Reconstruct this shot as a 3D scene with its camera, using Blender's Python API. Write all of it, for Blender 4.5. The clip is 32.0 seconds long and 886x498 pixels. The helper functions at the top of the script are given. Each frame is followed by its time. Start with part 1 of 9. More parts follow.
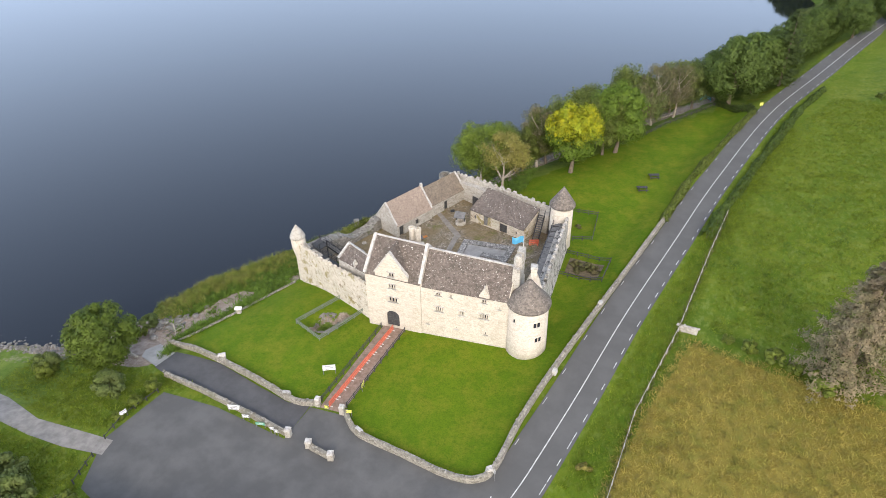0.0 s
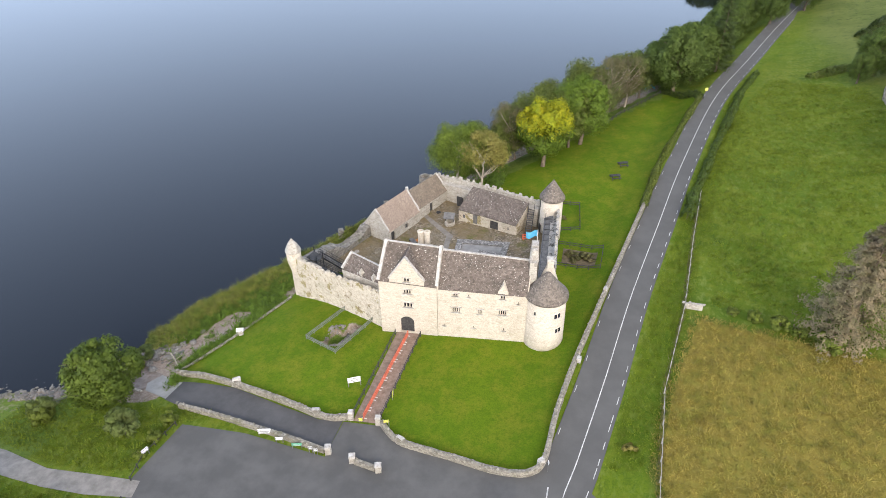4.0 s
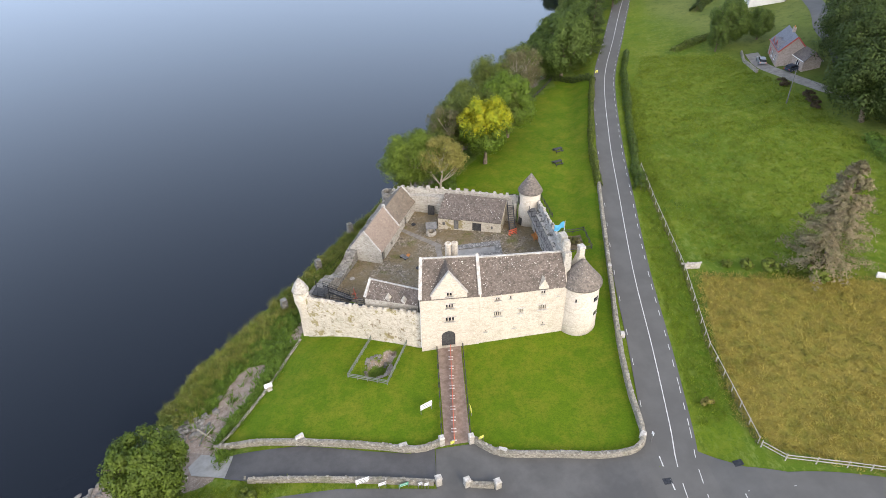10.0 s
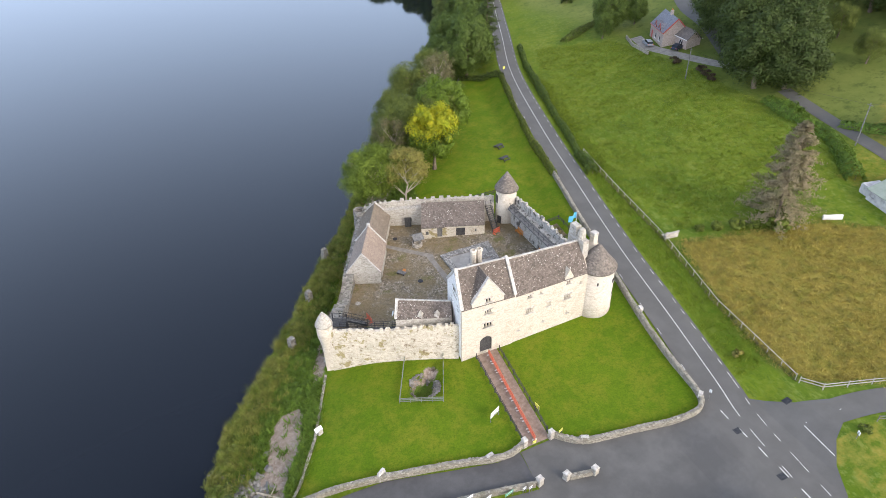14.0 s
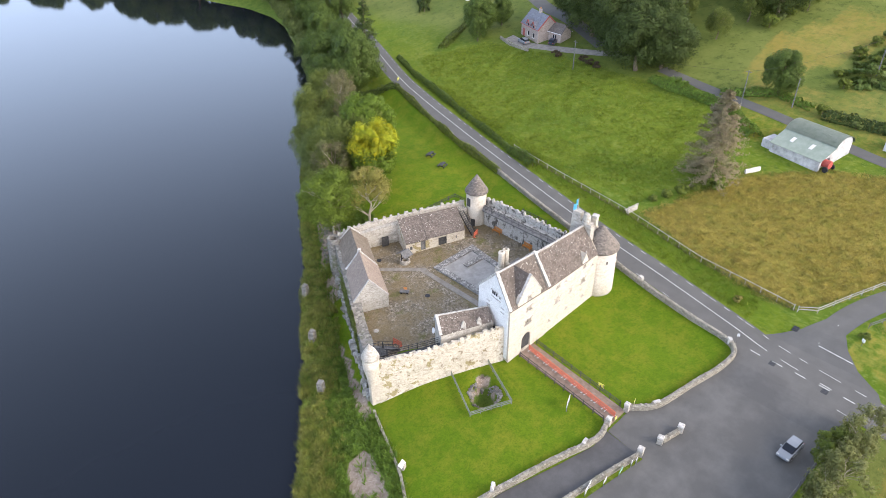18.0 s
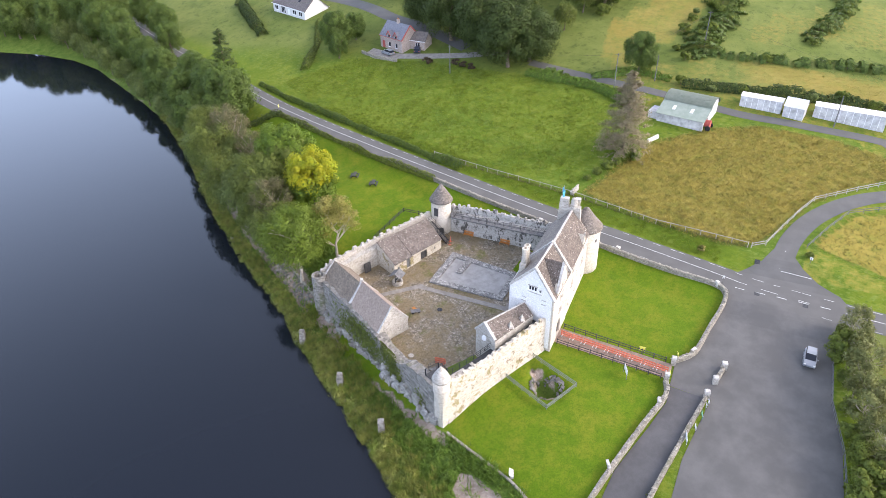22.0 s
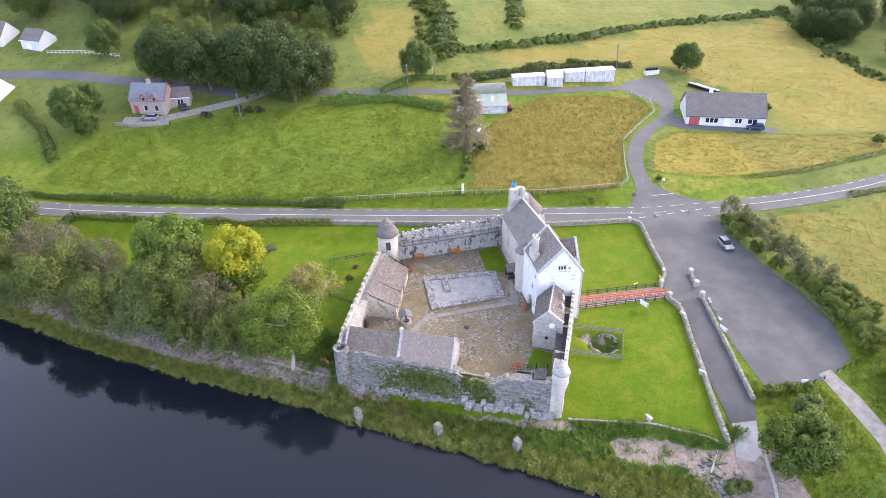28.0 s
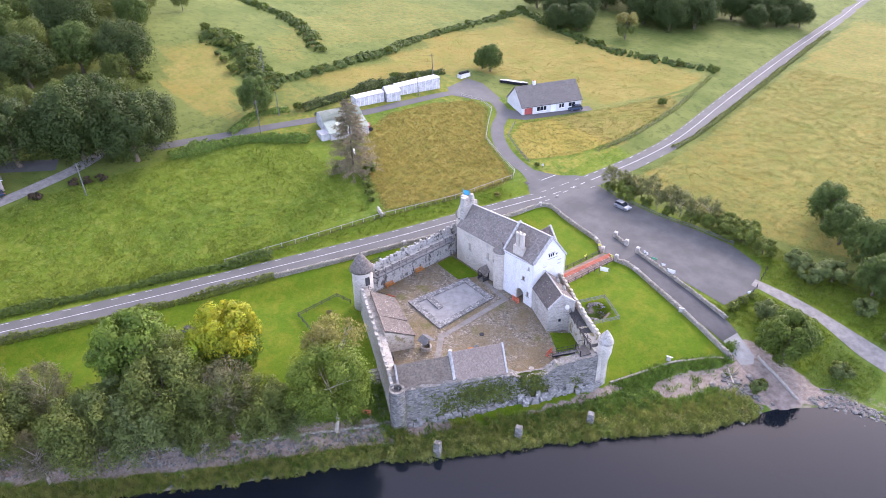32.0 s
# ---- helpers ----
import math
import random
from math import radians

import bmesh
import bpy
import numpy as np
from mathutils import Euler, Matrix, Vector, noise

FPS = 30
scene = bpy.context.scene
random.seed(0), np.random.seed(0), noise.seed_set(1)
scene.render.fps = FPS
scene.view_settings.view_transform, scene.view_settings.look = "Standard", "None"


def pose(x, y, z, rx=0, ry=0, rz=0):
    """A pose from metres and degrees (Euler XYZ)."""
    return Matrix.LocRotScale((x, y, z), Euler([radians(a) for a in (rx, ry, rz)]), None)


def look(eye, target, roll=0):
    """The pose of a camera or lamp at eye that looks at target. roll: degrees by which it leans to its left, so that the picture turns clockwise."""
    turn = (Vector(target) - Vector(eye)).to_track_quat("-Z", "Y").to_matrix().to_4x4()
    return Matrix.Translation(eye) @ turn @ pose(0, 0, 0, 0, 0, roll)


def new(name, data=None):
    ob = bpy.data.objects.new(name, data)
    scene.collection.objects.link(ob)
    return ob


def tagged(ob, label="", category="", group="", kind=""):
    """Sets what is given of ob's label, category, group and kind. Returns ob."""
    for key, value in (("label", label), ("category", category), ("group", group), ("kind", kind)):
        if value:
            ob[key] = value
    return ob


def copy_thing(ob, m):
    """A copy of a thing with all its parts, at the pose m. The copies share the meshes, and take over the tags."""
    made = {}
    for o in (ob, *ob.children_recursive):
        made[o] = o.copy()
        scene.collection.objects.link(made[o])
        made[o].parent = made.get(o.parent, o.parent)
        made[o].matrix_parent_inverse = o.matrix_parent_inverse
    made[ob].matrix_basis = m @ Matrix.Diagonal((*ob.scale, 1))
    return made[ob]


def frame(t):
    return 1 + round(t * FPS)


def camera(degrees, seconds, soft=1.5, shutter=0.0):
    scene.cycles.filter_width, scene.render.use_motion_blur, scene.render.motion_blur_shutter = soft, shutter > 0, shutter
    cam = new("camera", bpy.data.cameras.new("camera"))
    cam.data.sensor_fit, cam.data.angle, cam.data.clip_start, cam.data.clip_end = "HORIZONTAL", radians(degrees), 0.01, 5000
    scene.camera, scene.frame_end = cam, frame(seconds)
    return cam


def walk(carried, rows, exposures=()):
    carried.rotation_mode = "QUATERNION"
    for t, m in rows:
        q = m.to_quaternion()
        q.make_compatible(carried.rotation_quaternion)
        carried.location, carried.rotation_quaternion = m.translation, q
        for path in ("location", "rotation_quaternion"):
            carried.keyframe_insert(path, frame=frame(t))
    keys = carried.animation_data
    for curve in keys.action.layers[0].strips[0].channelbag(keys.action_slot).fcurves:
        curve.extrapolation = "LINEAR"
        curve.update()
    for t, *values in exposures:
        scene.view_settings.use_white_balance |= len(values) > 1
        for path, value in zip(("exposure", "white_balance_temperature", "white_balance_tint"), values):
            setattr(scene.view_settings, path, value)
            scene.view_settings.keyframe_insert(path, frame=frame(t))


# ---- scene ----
cam = camera(67.5, 32.0, soft=0.55)
PATH = [
    (0.0, 34.49, -64.58, 64.08, 54.55, 0.83, 19.02),
    (0.5, 33.27, -65.03, 64.09, 54.56, 0.82, 18.12),
    (1.0, 31.97, -65.52, 64.09, 54.58, 0.81, 17.19),
    (1.5, 30.59, -66.00, 64.10, 54.60, 0.80, 16.21),
    (2.0, 29.11, -66.46, 64.09, 54.62, 0.80, 15.14),
    (2.5, 27.54, -66.91, 64.05, 54.64, 0.79, 14.07),
    (3.0, 25.91, -67.31, 64.03, 54.65, 0.79, 12.94),
    (3.5, 24.14, -67.67, 64.08, 54.65, 0.79, 11.71),
    (5.5, 16.16, -68.88, 64.39, 54.81, 0.73, 6.42),
    (6.0, 14.00, -69.01, 64.52, 54.81, 0.73, 4.98),
    (6.5, 11.80, -69.13, 64.56, 54.80, 0.75, 3.54),
    (7.0, 9.45, -69.16, 64.56, 54.83, 0.73, 1.98),
    (7.5, 7.13, -69.07, 64.66, 54.80, 0.76, 0.42),
    (8.0, 4.75, -68.97, 64.70, 54.79, 0.81, -1.16),
    (8.5, 2.14, -68.77, 64.77, 54.80, 0.79, -2.87),
    (9.0, -0.41, -68.54, 64.84, 54.80, 0.85, -4.60),
    (9.5, -3.09, -68.10, 65.00, 54.73, 0.85, -6.37),
    (10.0, -5.81, -67.66, 65.10, 54.73, 0.84, -8.19),
    (10.5, -8.59, -67.10, 65.26, 54.73, 0.87, -10.10),
    (11.0, -11.42, -66.42, 65.45, 54.70, 0.87, -12.04),
    (11.5, -14.25, -65.68, 65.61, 54.68, 0.91, -13.96),
    (12.0, -17.15, -64.84, 65.80, 54.67, 0.87, -15.94),
    (12.5, -20.09, -63.91, 65.94, 54.70, 0.90, -18.01),
    (13.0, -23.04, -62.78, 66.08, 54.69, 0.90, -20.10),
    (13.5, -26.05, -61.59, 66.13, 54.73, 0.86, -22.19),
    (14.0, -29.13, -60.26, 66.22, 54.76, 0.87, -24.42),
    (14.5, -32.18, -58.80, 66.23, 54.82, 0.87, -26.63),
    (16.5, -44.34, -51.27, 65.94, 55.30, 0.75, -35.99),
    (17.0, -47.27, -49.08, 66.01, 55.41, 0.79, -38.42),
    (17.5, -50.22, -46.67, 66.04, 55.51, 0.77, -40.93),
    (18.0, -53.08, -44.08, 66.07, 55.63, 0.77, -43.41),
    (18.5, -55.88, -41.33, 66.11, 55.73, 0.78, -45.98),
    (19.0, -58.60, -38.38, 66.11, 55.82, 0.77, -48.60),
    (19.5, -61.22, -35.26, 66.13, 55.92, 0.77, -51.24),
    (20.0, -63.72, -31.97, 66.22, 56.00, 0.79, -53.95),
    (20.5, -66.13, -28.51, 66.32, 56.09, 0.81, -56.74),
    (21.0, -68.44, -24.86, 66.35, 56.20, 0.80, -59.57),
    (21.5, -70.57, -21.10, 66.43, 56.28, 0.83, -62.41),
    (22.0, -72.39, -17.40, 66.55, 56.35, 0.83, -65.08),
    (22.5, -74.17, -13.35, 66.64, 56.47, 0.91, -68.04),
    (23.0, -75.80, -9.00, 66.68, 56.58, 0.87, -71.04),
    (23.5, -77.26, -4.65, 66.82, 56.69, 0.95, -74.01),
    (24.0, -78.53, -0.17, 67.04, 56.80, 1.02, -77.07),
    (24.5, -79.52, 4.44, 67.22, 56.90, 1.09, -80.19),
    (25.0, -80.33, 9.18, 67.42, 57.00, 1.13, -83.33),
    (25.5, -80.79, 14.02, 67.62, 57.06, 1.22, -86.45),
    (27.5, -80.23, 34.02, 68.61, 57.27, 1.42, -99.53),
    (28.0, -79.23, 39.28, 68.78, 57.36, 1.43, -102.92),
    (28.5, -77.90, 44.58, 69.03, 57.40, 1.42, -106.42),
    (29.0, -76.28, 49.86, 69.21, 57.47, 1.39, -109.95),
    (29.5, -74.31, 55.13, 69.42, 57.56, 1.35, -113.45),
    (30.0, -72.10, 60.30, 69.70, 57.65, 1.30, -117.01),
    (30.5, -69.54, 65.35, 70.03, 57.76, 1.22, -120.56),
    (31.0, -66.70, 70.19, 70.32, 57.89, 1.15, -124.10),
    (31.5, -63.58, 74.89, 70.65, 57.99, 1.08, -127.56),
    (32.0, -60.20, 79.41, 70.96, 58.12, 0.99, -131.06),
]
walk(cam, [(t, pose(x, y, z, rx, ry, rz)) for t, x, y, z, rx, ry, rz in PATH],
     exposures=[(0, -0.48, 6960, 13.5), (9, -0.48, 6960, 13.5), (14, -0.4, 6920, 14), (19, -0.16, 6880, 16.5), (25, 0.13, 6700, 22), (29, 0.22, 6560, 26.5), (32, 0.18, 6400, 31)])
# end of path

# ---- light ----
SUN_DIR = Vector((0.30, -0.78, 0.55)).normalized()
world = bpy.data.worlds.new("sky")
scene.world = world
world.use_nodes = True
wn, wl = world.node_tree.nodes, world.node_tree.links
sky = wn.new("ShaderNodeTexSky")
sky.sky_type, sky.sun_disc = "NISHITA", False
sky.sun_elevation = math.asin(SUN_DIR.z)
sky.sun_rotation = math.atan2(SUN_DIR.x, SUN_DIR.y)
sky.air_density, sky.dust_density, sky.ozone_density = 1.0, 4.5, 1.4
veil = wn.new("ShaderNodeMix")
veil.data_type = "RGBA"
veil.inputs[0].default_value = 0.6
# a hazy sky, brighter towards the horizon
up = wn.new("ShaderNodeSeparateXYZ")
wl.new(wn.new("ShaderNodeTexCoord").outputs["Generated"], up.inputs[0])
haze = wn.new("ShaderNodeMapRange")
haze.interpolation_type = "SMOOTHERSTEP"
haze.inputs["From Min"].default_value, haze.inputs["From Max"].default_value = 0.14, 0.93
wl.new(up.outputs["Z"], haze.inputs["Value"])
tone = wn.new("ShaderNodeMix")
tone.data_type = "RGBA"
tone.inputs[6].default_value, tone.inputs[7].default_value = (30.0, 33.5, 39.0, 1), (5.0, 6.0, 8.0, 1)
wl.new(haze.outputs[0], tone.inputs[0])
toward = wn.new("ShaderNodeVectorMath")
toward.operation = "DOT_PRODUCT"
toward.inputs[1].default_value = SUN_DIR
wl.new(up.inputs[0].links[0].from_socket, toward.inputs[0])
glow = wn.new("ShaderNodeMapRange")
glow.interpolation_type = "SMOOTHSTEP"
glow.inputs["From Min"].default_value, glow.inputs["From Max"].default_value = -0.1, 1.0
wl.new(toward.outputs["Value"], glow.inputs["Value"])
side = wn.new("ShaderNodeMix")
side.data_type = "RGBA"
side.inputs[6].default_value, side.inputs[7].default_value = (0.80, 0.97, 1.18, 1), (2.6, 2.4, 2.2, 1)
wl.new(glow.outputs[0], side.inputs[0])
lit_tone = wn.new("ShaderNodeMix")
lit_tone.data_type, lit_tone.blend_type = "RGBA", "MULTIPLY"
lit_tone.inputs[0].default_value = 1.0
wl.new(tone.outputs[2], lit_tone.inputs[6])
wl.new(side.outputs[2], lit_tone.inputs[7])
wl.new(lit_tone.outputs[2], veil.inputs[7])
wl.new(sky.outputs[0], veil.inputs[6])
wl.new(veil.outputs[2], wn["Background"].inputs[0])
wn["Background"].inputs[1].default_value = 0.15
sun = new("sun", bpy.data.lights.new("sun", "SUN"))
sun.data.energy, sun.data.angle, sun.data.color = 2.65, radians(14), (1.0, 0.94, 0.84)
sun.matrix_world = look(SUN_DIR * 100, (0, 0, 0))

# ---- materials ----


class Nodes:
    """Short hand for building one material's node tree."""

    def __init__(self, name, rough=0.9, metal=0.0):
        self.m = bpy.data.materials.new(name)
        self.m.use_nodes = True
        self.t = self.m.node_tree
        self.b = self.t.nodes["Principled BSDF"]
        self.b.inputs["Roughness"].default_value = rough
        self.b.inputs["Metallic"].default_value = metal
        self.b.inputs["Specular IOR Level"].default_value = 0.25
        self.pos = self.t.nodes.new("ShaderNodeNewGeometry").outputs["Position"]

    def put(self, a, b):
        if hasattr(a, "links"):
            self.t.links.new(a, b)
        else:
            b.default_value = a

    def noise(self, scale, detail=4, rough=0.6, vec=None, stretch=None):
        n = self.t.nodes.new("ShaderNodeTexNoise")
        n.inputs["Scale"].default_value, n.inputs["Detail"].default_value, n.inputs["Roughness"].default_value = scale, detail, rough
        v = vec or self.pos
        if stretch:
            mp = self.t.nodes.new("ShaderNodeMapping")
            mp.inputs["Scale"].default_value = stretch
            self.t.links.new(v, mp.inputs[0])
            v = mp.outputs[0]
        self.t.links.new(v, n.inputs["Vector"])
        return n.outputs["Fac"]

    def cells(self, scale, feature="F1", stretch=(1, 1, 1), out="Color"):
        n = self.t.nodes.new("ShaderNodeTexVoronoi")
        n.feature = feature
        n.inputs["Scale"].default_value = scale
        mp = self.t.nodes.new("ShaderNodeMapping")
        mp.inputs["Scale"].default_value = stretch
        self.t.links.new(self.pos, mp.inputs[0])
        self.t.links.new(mp.outputs[0], n.inputs["Vector"])
        return n.outputs[out]

    def ramp(self, fac, a, b):
        """0 below a, 1 above b."""
        n = self.t.nodes.new("ShaderNodeMapRange")
        n.inputs["From Min"].default_value, n.inputs["From Max"].default_value = a, b
        self.put(fac, n.inputs["Value"])
        return n.outputs[0]

    def mix(self, fac, a, b, mode="MIX"):
        n = self.t.nodes.new("ShaderNodeMix")
        n.data_type, n.blend_type = "RGBA", mode
        self.put(fac, n.inputs[0])
        self.put((*a, 1) if isinstance(a, tuple) else a, n.inputs[6])
        self.put((*b, 1) if isinstance(b, tuple) else b, n.inputs[7])
        return n.outputs[2]

    def math(self, op, a, b=0.0):
        n = self.t.nodes.new("ShaderNodeMath")
        n.operation = op
        self.put(a, n.inputs[0])
        self.put(b, n.inputs[1])
        return n.outputs[0]

    def random(self):
        return self.t.nodes.new("ShaderNodeObjectInfo").outputs["Random"]

    def island(self):
        return self.t.nodes.new("ShaderNodeNewGeometry").outputs["Random Per Island"]

    def layer(self, name, channel=None):
        a = self.t.nodes.new("ShaderNodeAttribute")
        a.attribute_name = name
        if channel is None:
            return a.outputs["Fac"]
        if channel == 3:
            return a.outputs["Alpha"]
        s = self.t.nodes.new("ShaderNodeSeparateColor")
        self.t.links.new(a.outputs["Color"], s.inputs[0])
        return s.outputs[channel]

    def done(self, colour, bump=None, strength=0.3, distance=0.05):
        self.put((*colour, 1) if isinstance(colour, tuple) else colour, self.b.inputs["Base Color"])
        if bump is not None:
            n = self.t.nodes.new("ShaderNodeBump")
            n.inputs["Strength"].default_value, n.inputs["Distance"].default_value = strength, distance
            self.put(bump, n.inputs["Height"])
            self.t.links.new(n.outputs[0], self.b.inputs["Normal"])
        return self.m


def stone_wall(name, light, dark, joint, scale=2.6, wash=0.5, stain=(0.2, 0.17, 0.11), moss=0.0, patches=0.0, streak=0.5):
    """Rubble masonry: stones laid flat, joints, lime wash over part of it, stains and moss."""
    n = Nodes(name, 0.92)
    stone = n.mix(n.ramp(n.cells(scale, stretch=(1, 1, 1.9)), 0.1, 0.9), dark, light)
    edge = n.ramp(n.cells(scale, "DISTANCE_TO_EDGE", (1, 1, 1.9), "Distance"), 0.0, 0.09)
    c = n.mix(n.math("SUBTRACT", 1.0, edge), stone, joint)
    c = n.mix(n.math("MULTIPLY", n.ramp(n.noise(0.7, 6), 0.35, 0.65), wash), c, light)
    c = n.mix(n.math("MULTIPLY", n.ramp(n.noise(0.45 if streak < 0.9 else 1.1, 8, 0.75, stretch=(1, 1, 0.35 if streak < 0.9 else 0.6)), 0.52, 0.72 if streak < 0.9 else 0.58), streak), c, stain)
    if patches:
        c = n.mix(n.math("MULTIPLY", n.ramp(n.noise(0.55, 6, 0.7), 0.575, 0.60), patches), c, (0.25, 0.20, 0.06))
        c = n.mix(n.math("MULTIPLY", n.ramp(n.noise(1.5, 6, 0.75), 0.585, 0.605), patches), c, (0.17, 0.12, 0.07))
    if moss:
        c = n.mix(n.math("MULTIPLY", n.ramp(n.noise(0.35, 7, 0.7), 0.55, 0.68), moss), c, (0.09, 0.11, 0.025))
    c = n.mix(0.55, c, n.mix(n.ramp(n.noise(6, 7, 0.8), 0.3, 0.62), (0.35, 0.34, 0.32), (1.08, 1.08, 1.08)), "MULTIPLY")
    return n.done(c, n.math("ADD", edge, n.noise(7, 5)), 0.55, 0.06)


def slate_roof(name, a, b, lichen, spots=0.0, course=4.0, tint=None):
    n = Nodes(name, 0.75)
    c = n.mix(n.ramp(n.cells(3.2, stretch=(1, 1, 1.6)), 0.1, 0.9), a, b)
    c = n.mix(n.math("MULTIPLY", n.ramp(n.noise(0.6, 8, 0.7), 0.45, 0.7), 0.6), c, lichen)
    if tint:
        c = n.mix(n.ramp(n.noise(0.35, 3), 0.45, 0.6), c, tint)
    if spots:
        c = n.mix(n.math("MULTIPLY", n.math("MULTIPLY", n.ramp(n.cells(2.6, out="Distance"), 0.22, 0.10), n.ramp(n.noise(0.5, 4), 0.42, 0.55)), spots), c, (0.62, 0.6, 0.55))
        c = n.mix(n.math("MULTIPLY", n.ramp(n.cells(4.5, out="Distance"), 0.2, 0.12), spots * 0.6), c, (0.5, 0.48, 0.44))
    wv = n.t.nodes.new("ShaderNodeTexWave")
    wv.bands_direction, wv.wave_profile = "Z", "SAW"
    wv.inputs["Scale"].default_value, wv.inputs["Distortion"].default_value = course, 0.6
    n.t.links.new(n.pos, wv.inputs["Vector"])
    c = n.mix(0.65, c, n.mix(n.ramp(n.noise(4, 8, 0.8), 0.32, 0.62), (0.3, 0.28, 0.27), (1.2, 1.2, 1.2)), "MULTIPLY")
    return n.done(c, n.math("ADD", wv.outputs["Fac"], n.noise(5, 4)), 0.5, 0.05)


def plain(name, a, b, scale=3.0, rough=0.8, metal=0.0, bump=0.2, fine=14.0):
    n = Nodes(name, rough, metal)
    c = n.mix(n.ramp(n.noise(scale, 6, 0.65), 0.35, 0.65), a, b)
    c = n.mix(0.25, c, n.mix(n.noise(fine, 4), (0.45, 0.45, 0.45), (1, 1, 1)), "MULTIPLY")
    return n.done(c, n.noise(fine, 4), bump, 0.03)


def leafy(name, a, b, c3, sheen=0.5):
    n = Nodes(name, 0.6)
    c = n.mix(n.ramp(n.island(), -0.45, 1.45), a, b)
    c = n.mix(n.ramp(n.noise(0.5, 4), 0.4, 0.7), c, c3)
    c = n.mix(0.6, c, n.mix(n.ramp(n.noise(1.1, 3, 0.6), 0.38, 0.62), (0.45, 0.47, 0.5), (1.3, 1.28, 1.2)), "MULTIPLY")
    n.b.inputs["Subsurface Weight"].default_value = 0.0
    m = n.done(c)
    tr = n.t.nodes.new("ShaderNodeBsdfTranslucent")
    n.put(c, tr.inputs["Color"])
    mx = n.t.nodes.new("ShaderNodeMixShader")
    mx.inputs[0].default_value = 0.35
    n.t.links.new(n.b.outputs[0], mx.inputs[1])
    n.t.links.new(tr.outputs[0], mx.inputs[2])
    n.t.links.new(mx.outputs[0], n.t.nodes["Material Output"].inputs["Surface"])
    return m


LIME = stone_wall("limewashed_rubble", (0.63, 0.57, 0.48), (0.44, 0.385, 0.31), (0.47, 0.42, 0.34), 2.4, 0.65, (0.40, 0.345, 0.26))
LIME_WORN = stone_wall("worn_limewashed_rubble", (0.64, 0.58, 0.48), (0.38, 0.33, 0.26), (0.55, 0.50, 0.41), 2.2, 0.6, (0.33, 0.29, 0.2), 0.25, 0.75)
WHITE = stone_wall("white_lime_render", (0.80, 0.79, 0.76), (0.70, 0.69, 0.67), (0.72, 0.71, 0.69), 1.6, 0.9, (0.45, 0.44, 0.41))
FOUNDATION = stone_wall("dark_rubble", (0.44, 0.42, 0.39), (0.14, 0.135, 0.13), (0.10, 0.10, 0.09), 3.0, 0.05, (0.12, 0.12, 0.11))
GREY = stone_wall("grey_rubble", (0.33, 0.31, 0.275), (0.10, 0.094, 0.085), (0.19, 0.18, 0.16), 2.3, 0.15, (0.10, 0.092, 0.07), 0.6)
GREY_PALE = stone_wall("pale_grey_rubble", (0.50, 0.47, 0.41), (0.26, 0.235, 0.20), (0.48, 0.45, 0.40), 2.3, 0.45, (0.24, 0.20, 0.14), 0.1)
GREY_STAINED = stone_wall("stained_rubble", (0.50, 0.475, 0.43), (0.28, 0.26, 0.235), (0.46, 0.44, 0.40), 2.3, 0.5, (0.075, 0.07, 0.06), 0.15, 0.0, 0.95)
FIELDSTONE = stone_wall("field_stone", (0.40, 0.37, 0.31), (0.16, 0.145, 0.115), (0.2, 0.19, 0.16), 3.2, 0.2, (0.15, 0.14, 0.09), 0.35)
ROCK = stone_wall("lake_rock", (0.31, 0.29, 0.26), (0.10, 0.09, 0.083), (0.17, 0.16, 0.14), 1.5, 0.2, (0.1, 0.1, 0.07), 0.25)
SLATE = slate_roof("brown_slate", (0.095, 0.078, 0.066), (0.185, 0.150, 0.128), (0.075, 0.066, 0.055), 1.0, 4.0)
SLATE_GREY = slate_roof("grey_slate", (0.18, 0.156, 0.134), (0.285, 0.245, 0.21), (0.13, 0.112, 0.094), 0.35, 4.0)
SLATE_MAUVE = slate_roof("mauve_slate", (0.285, 0.222, 0.178), (0.34, 0.27, 0.215), (0.225, 0.172, 0.136), 0.05, 4.0)
SLATE_BARN = slate_roof("weathered_barn_slate", (0.16, 0.13, 0.10), (0.235, 0.19, 0.145), (0.12, 0.095, 0.07), 0.05, 4.0)
CONE = slate_roof("cone_slate", (0.135, 0.115, 0.10), (0.25, 0.215, 0.185), (0.09, 0.08, 0.066), 0.4, 5.0)
COPING = plain("lichened_coping", (0.30, 0.28, 0.25), (0.56, 0.54, 0.50), 2.4)
TIMBER_DARK = plain("dark_timber", (0.034, 0.034, 0.036), (0.075, 0.073, 0.07), 3.0, 0.7)
TIMBER_GREY = plain("weathered_timber", (0.10, 0.10, 0.10), (0.19, 0.185, 0.18), 2.0, 0.85)
IRON = plain("black_iron", (0.02, 0.022, 0.026), (0.05, 0.052, 0.058), 4.0, 0.5, 0.3)
ORANGE_WOOD = plain("orange_bench_wood", (0.42, 0.15, 0.035), (0.55, 0.23, 0.06), 3.0, 0.6)
RED_PLASTIC = plain("red_plastic", (0.58, 0.11, 0.06), (0.70, 0.19, 0.11), 2.0, 0.5)
GLASS_DARK = Nodes("window_glass", 0.08).done((0.02, 0.023, 0.03))
SIGN_WHITE = plain("sign_white", (0.75, 0.76, 0.76), (0.82, 0.82, 0.82), 2.0, 0.5)
SIGN_YELLOW = plain("sign_yellow", (0.75, 0.72, 0.10), (0.82, 0.80, 0.2), 2.0, 0.5)
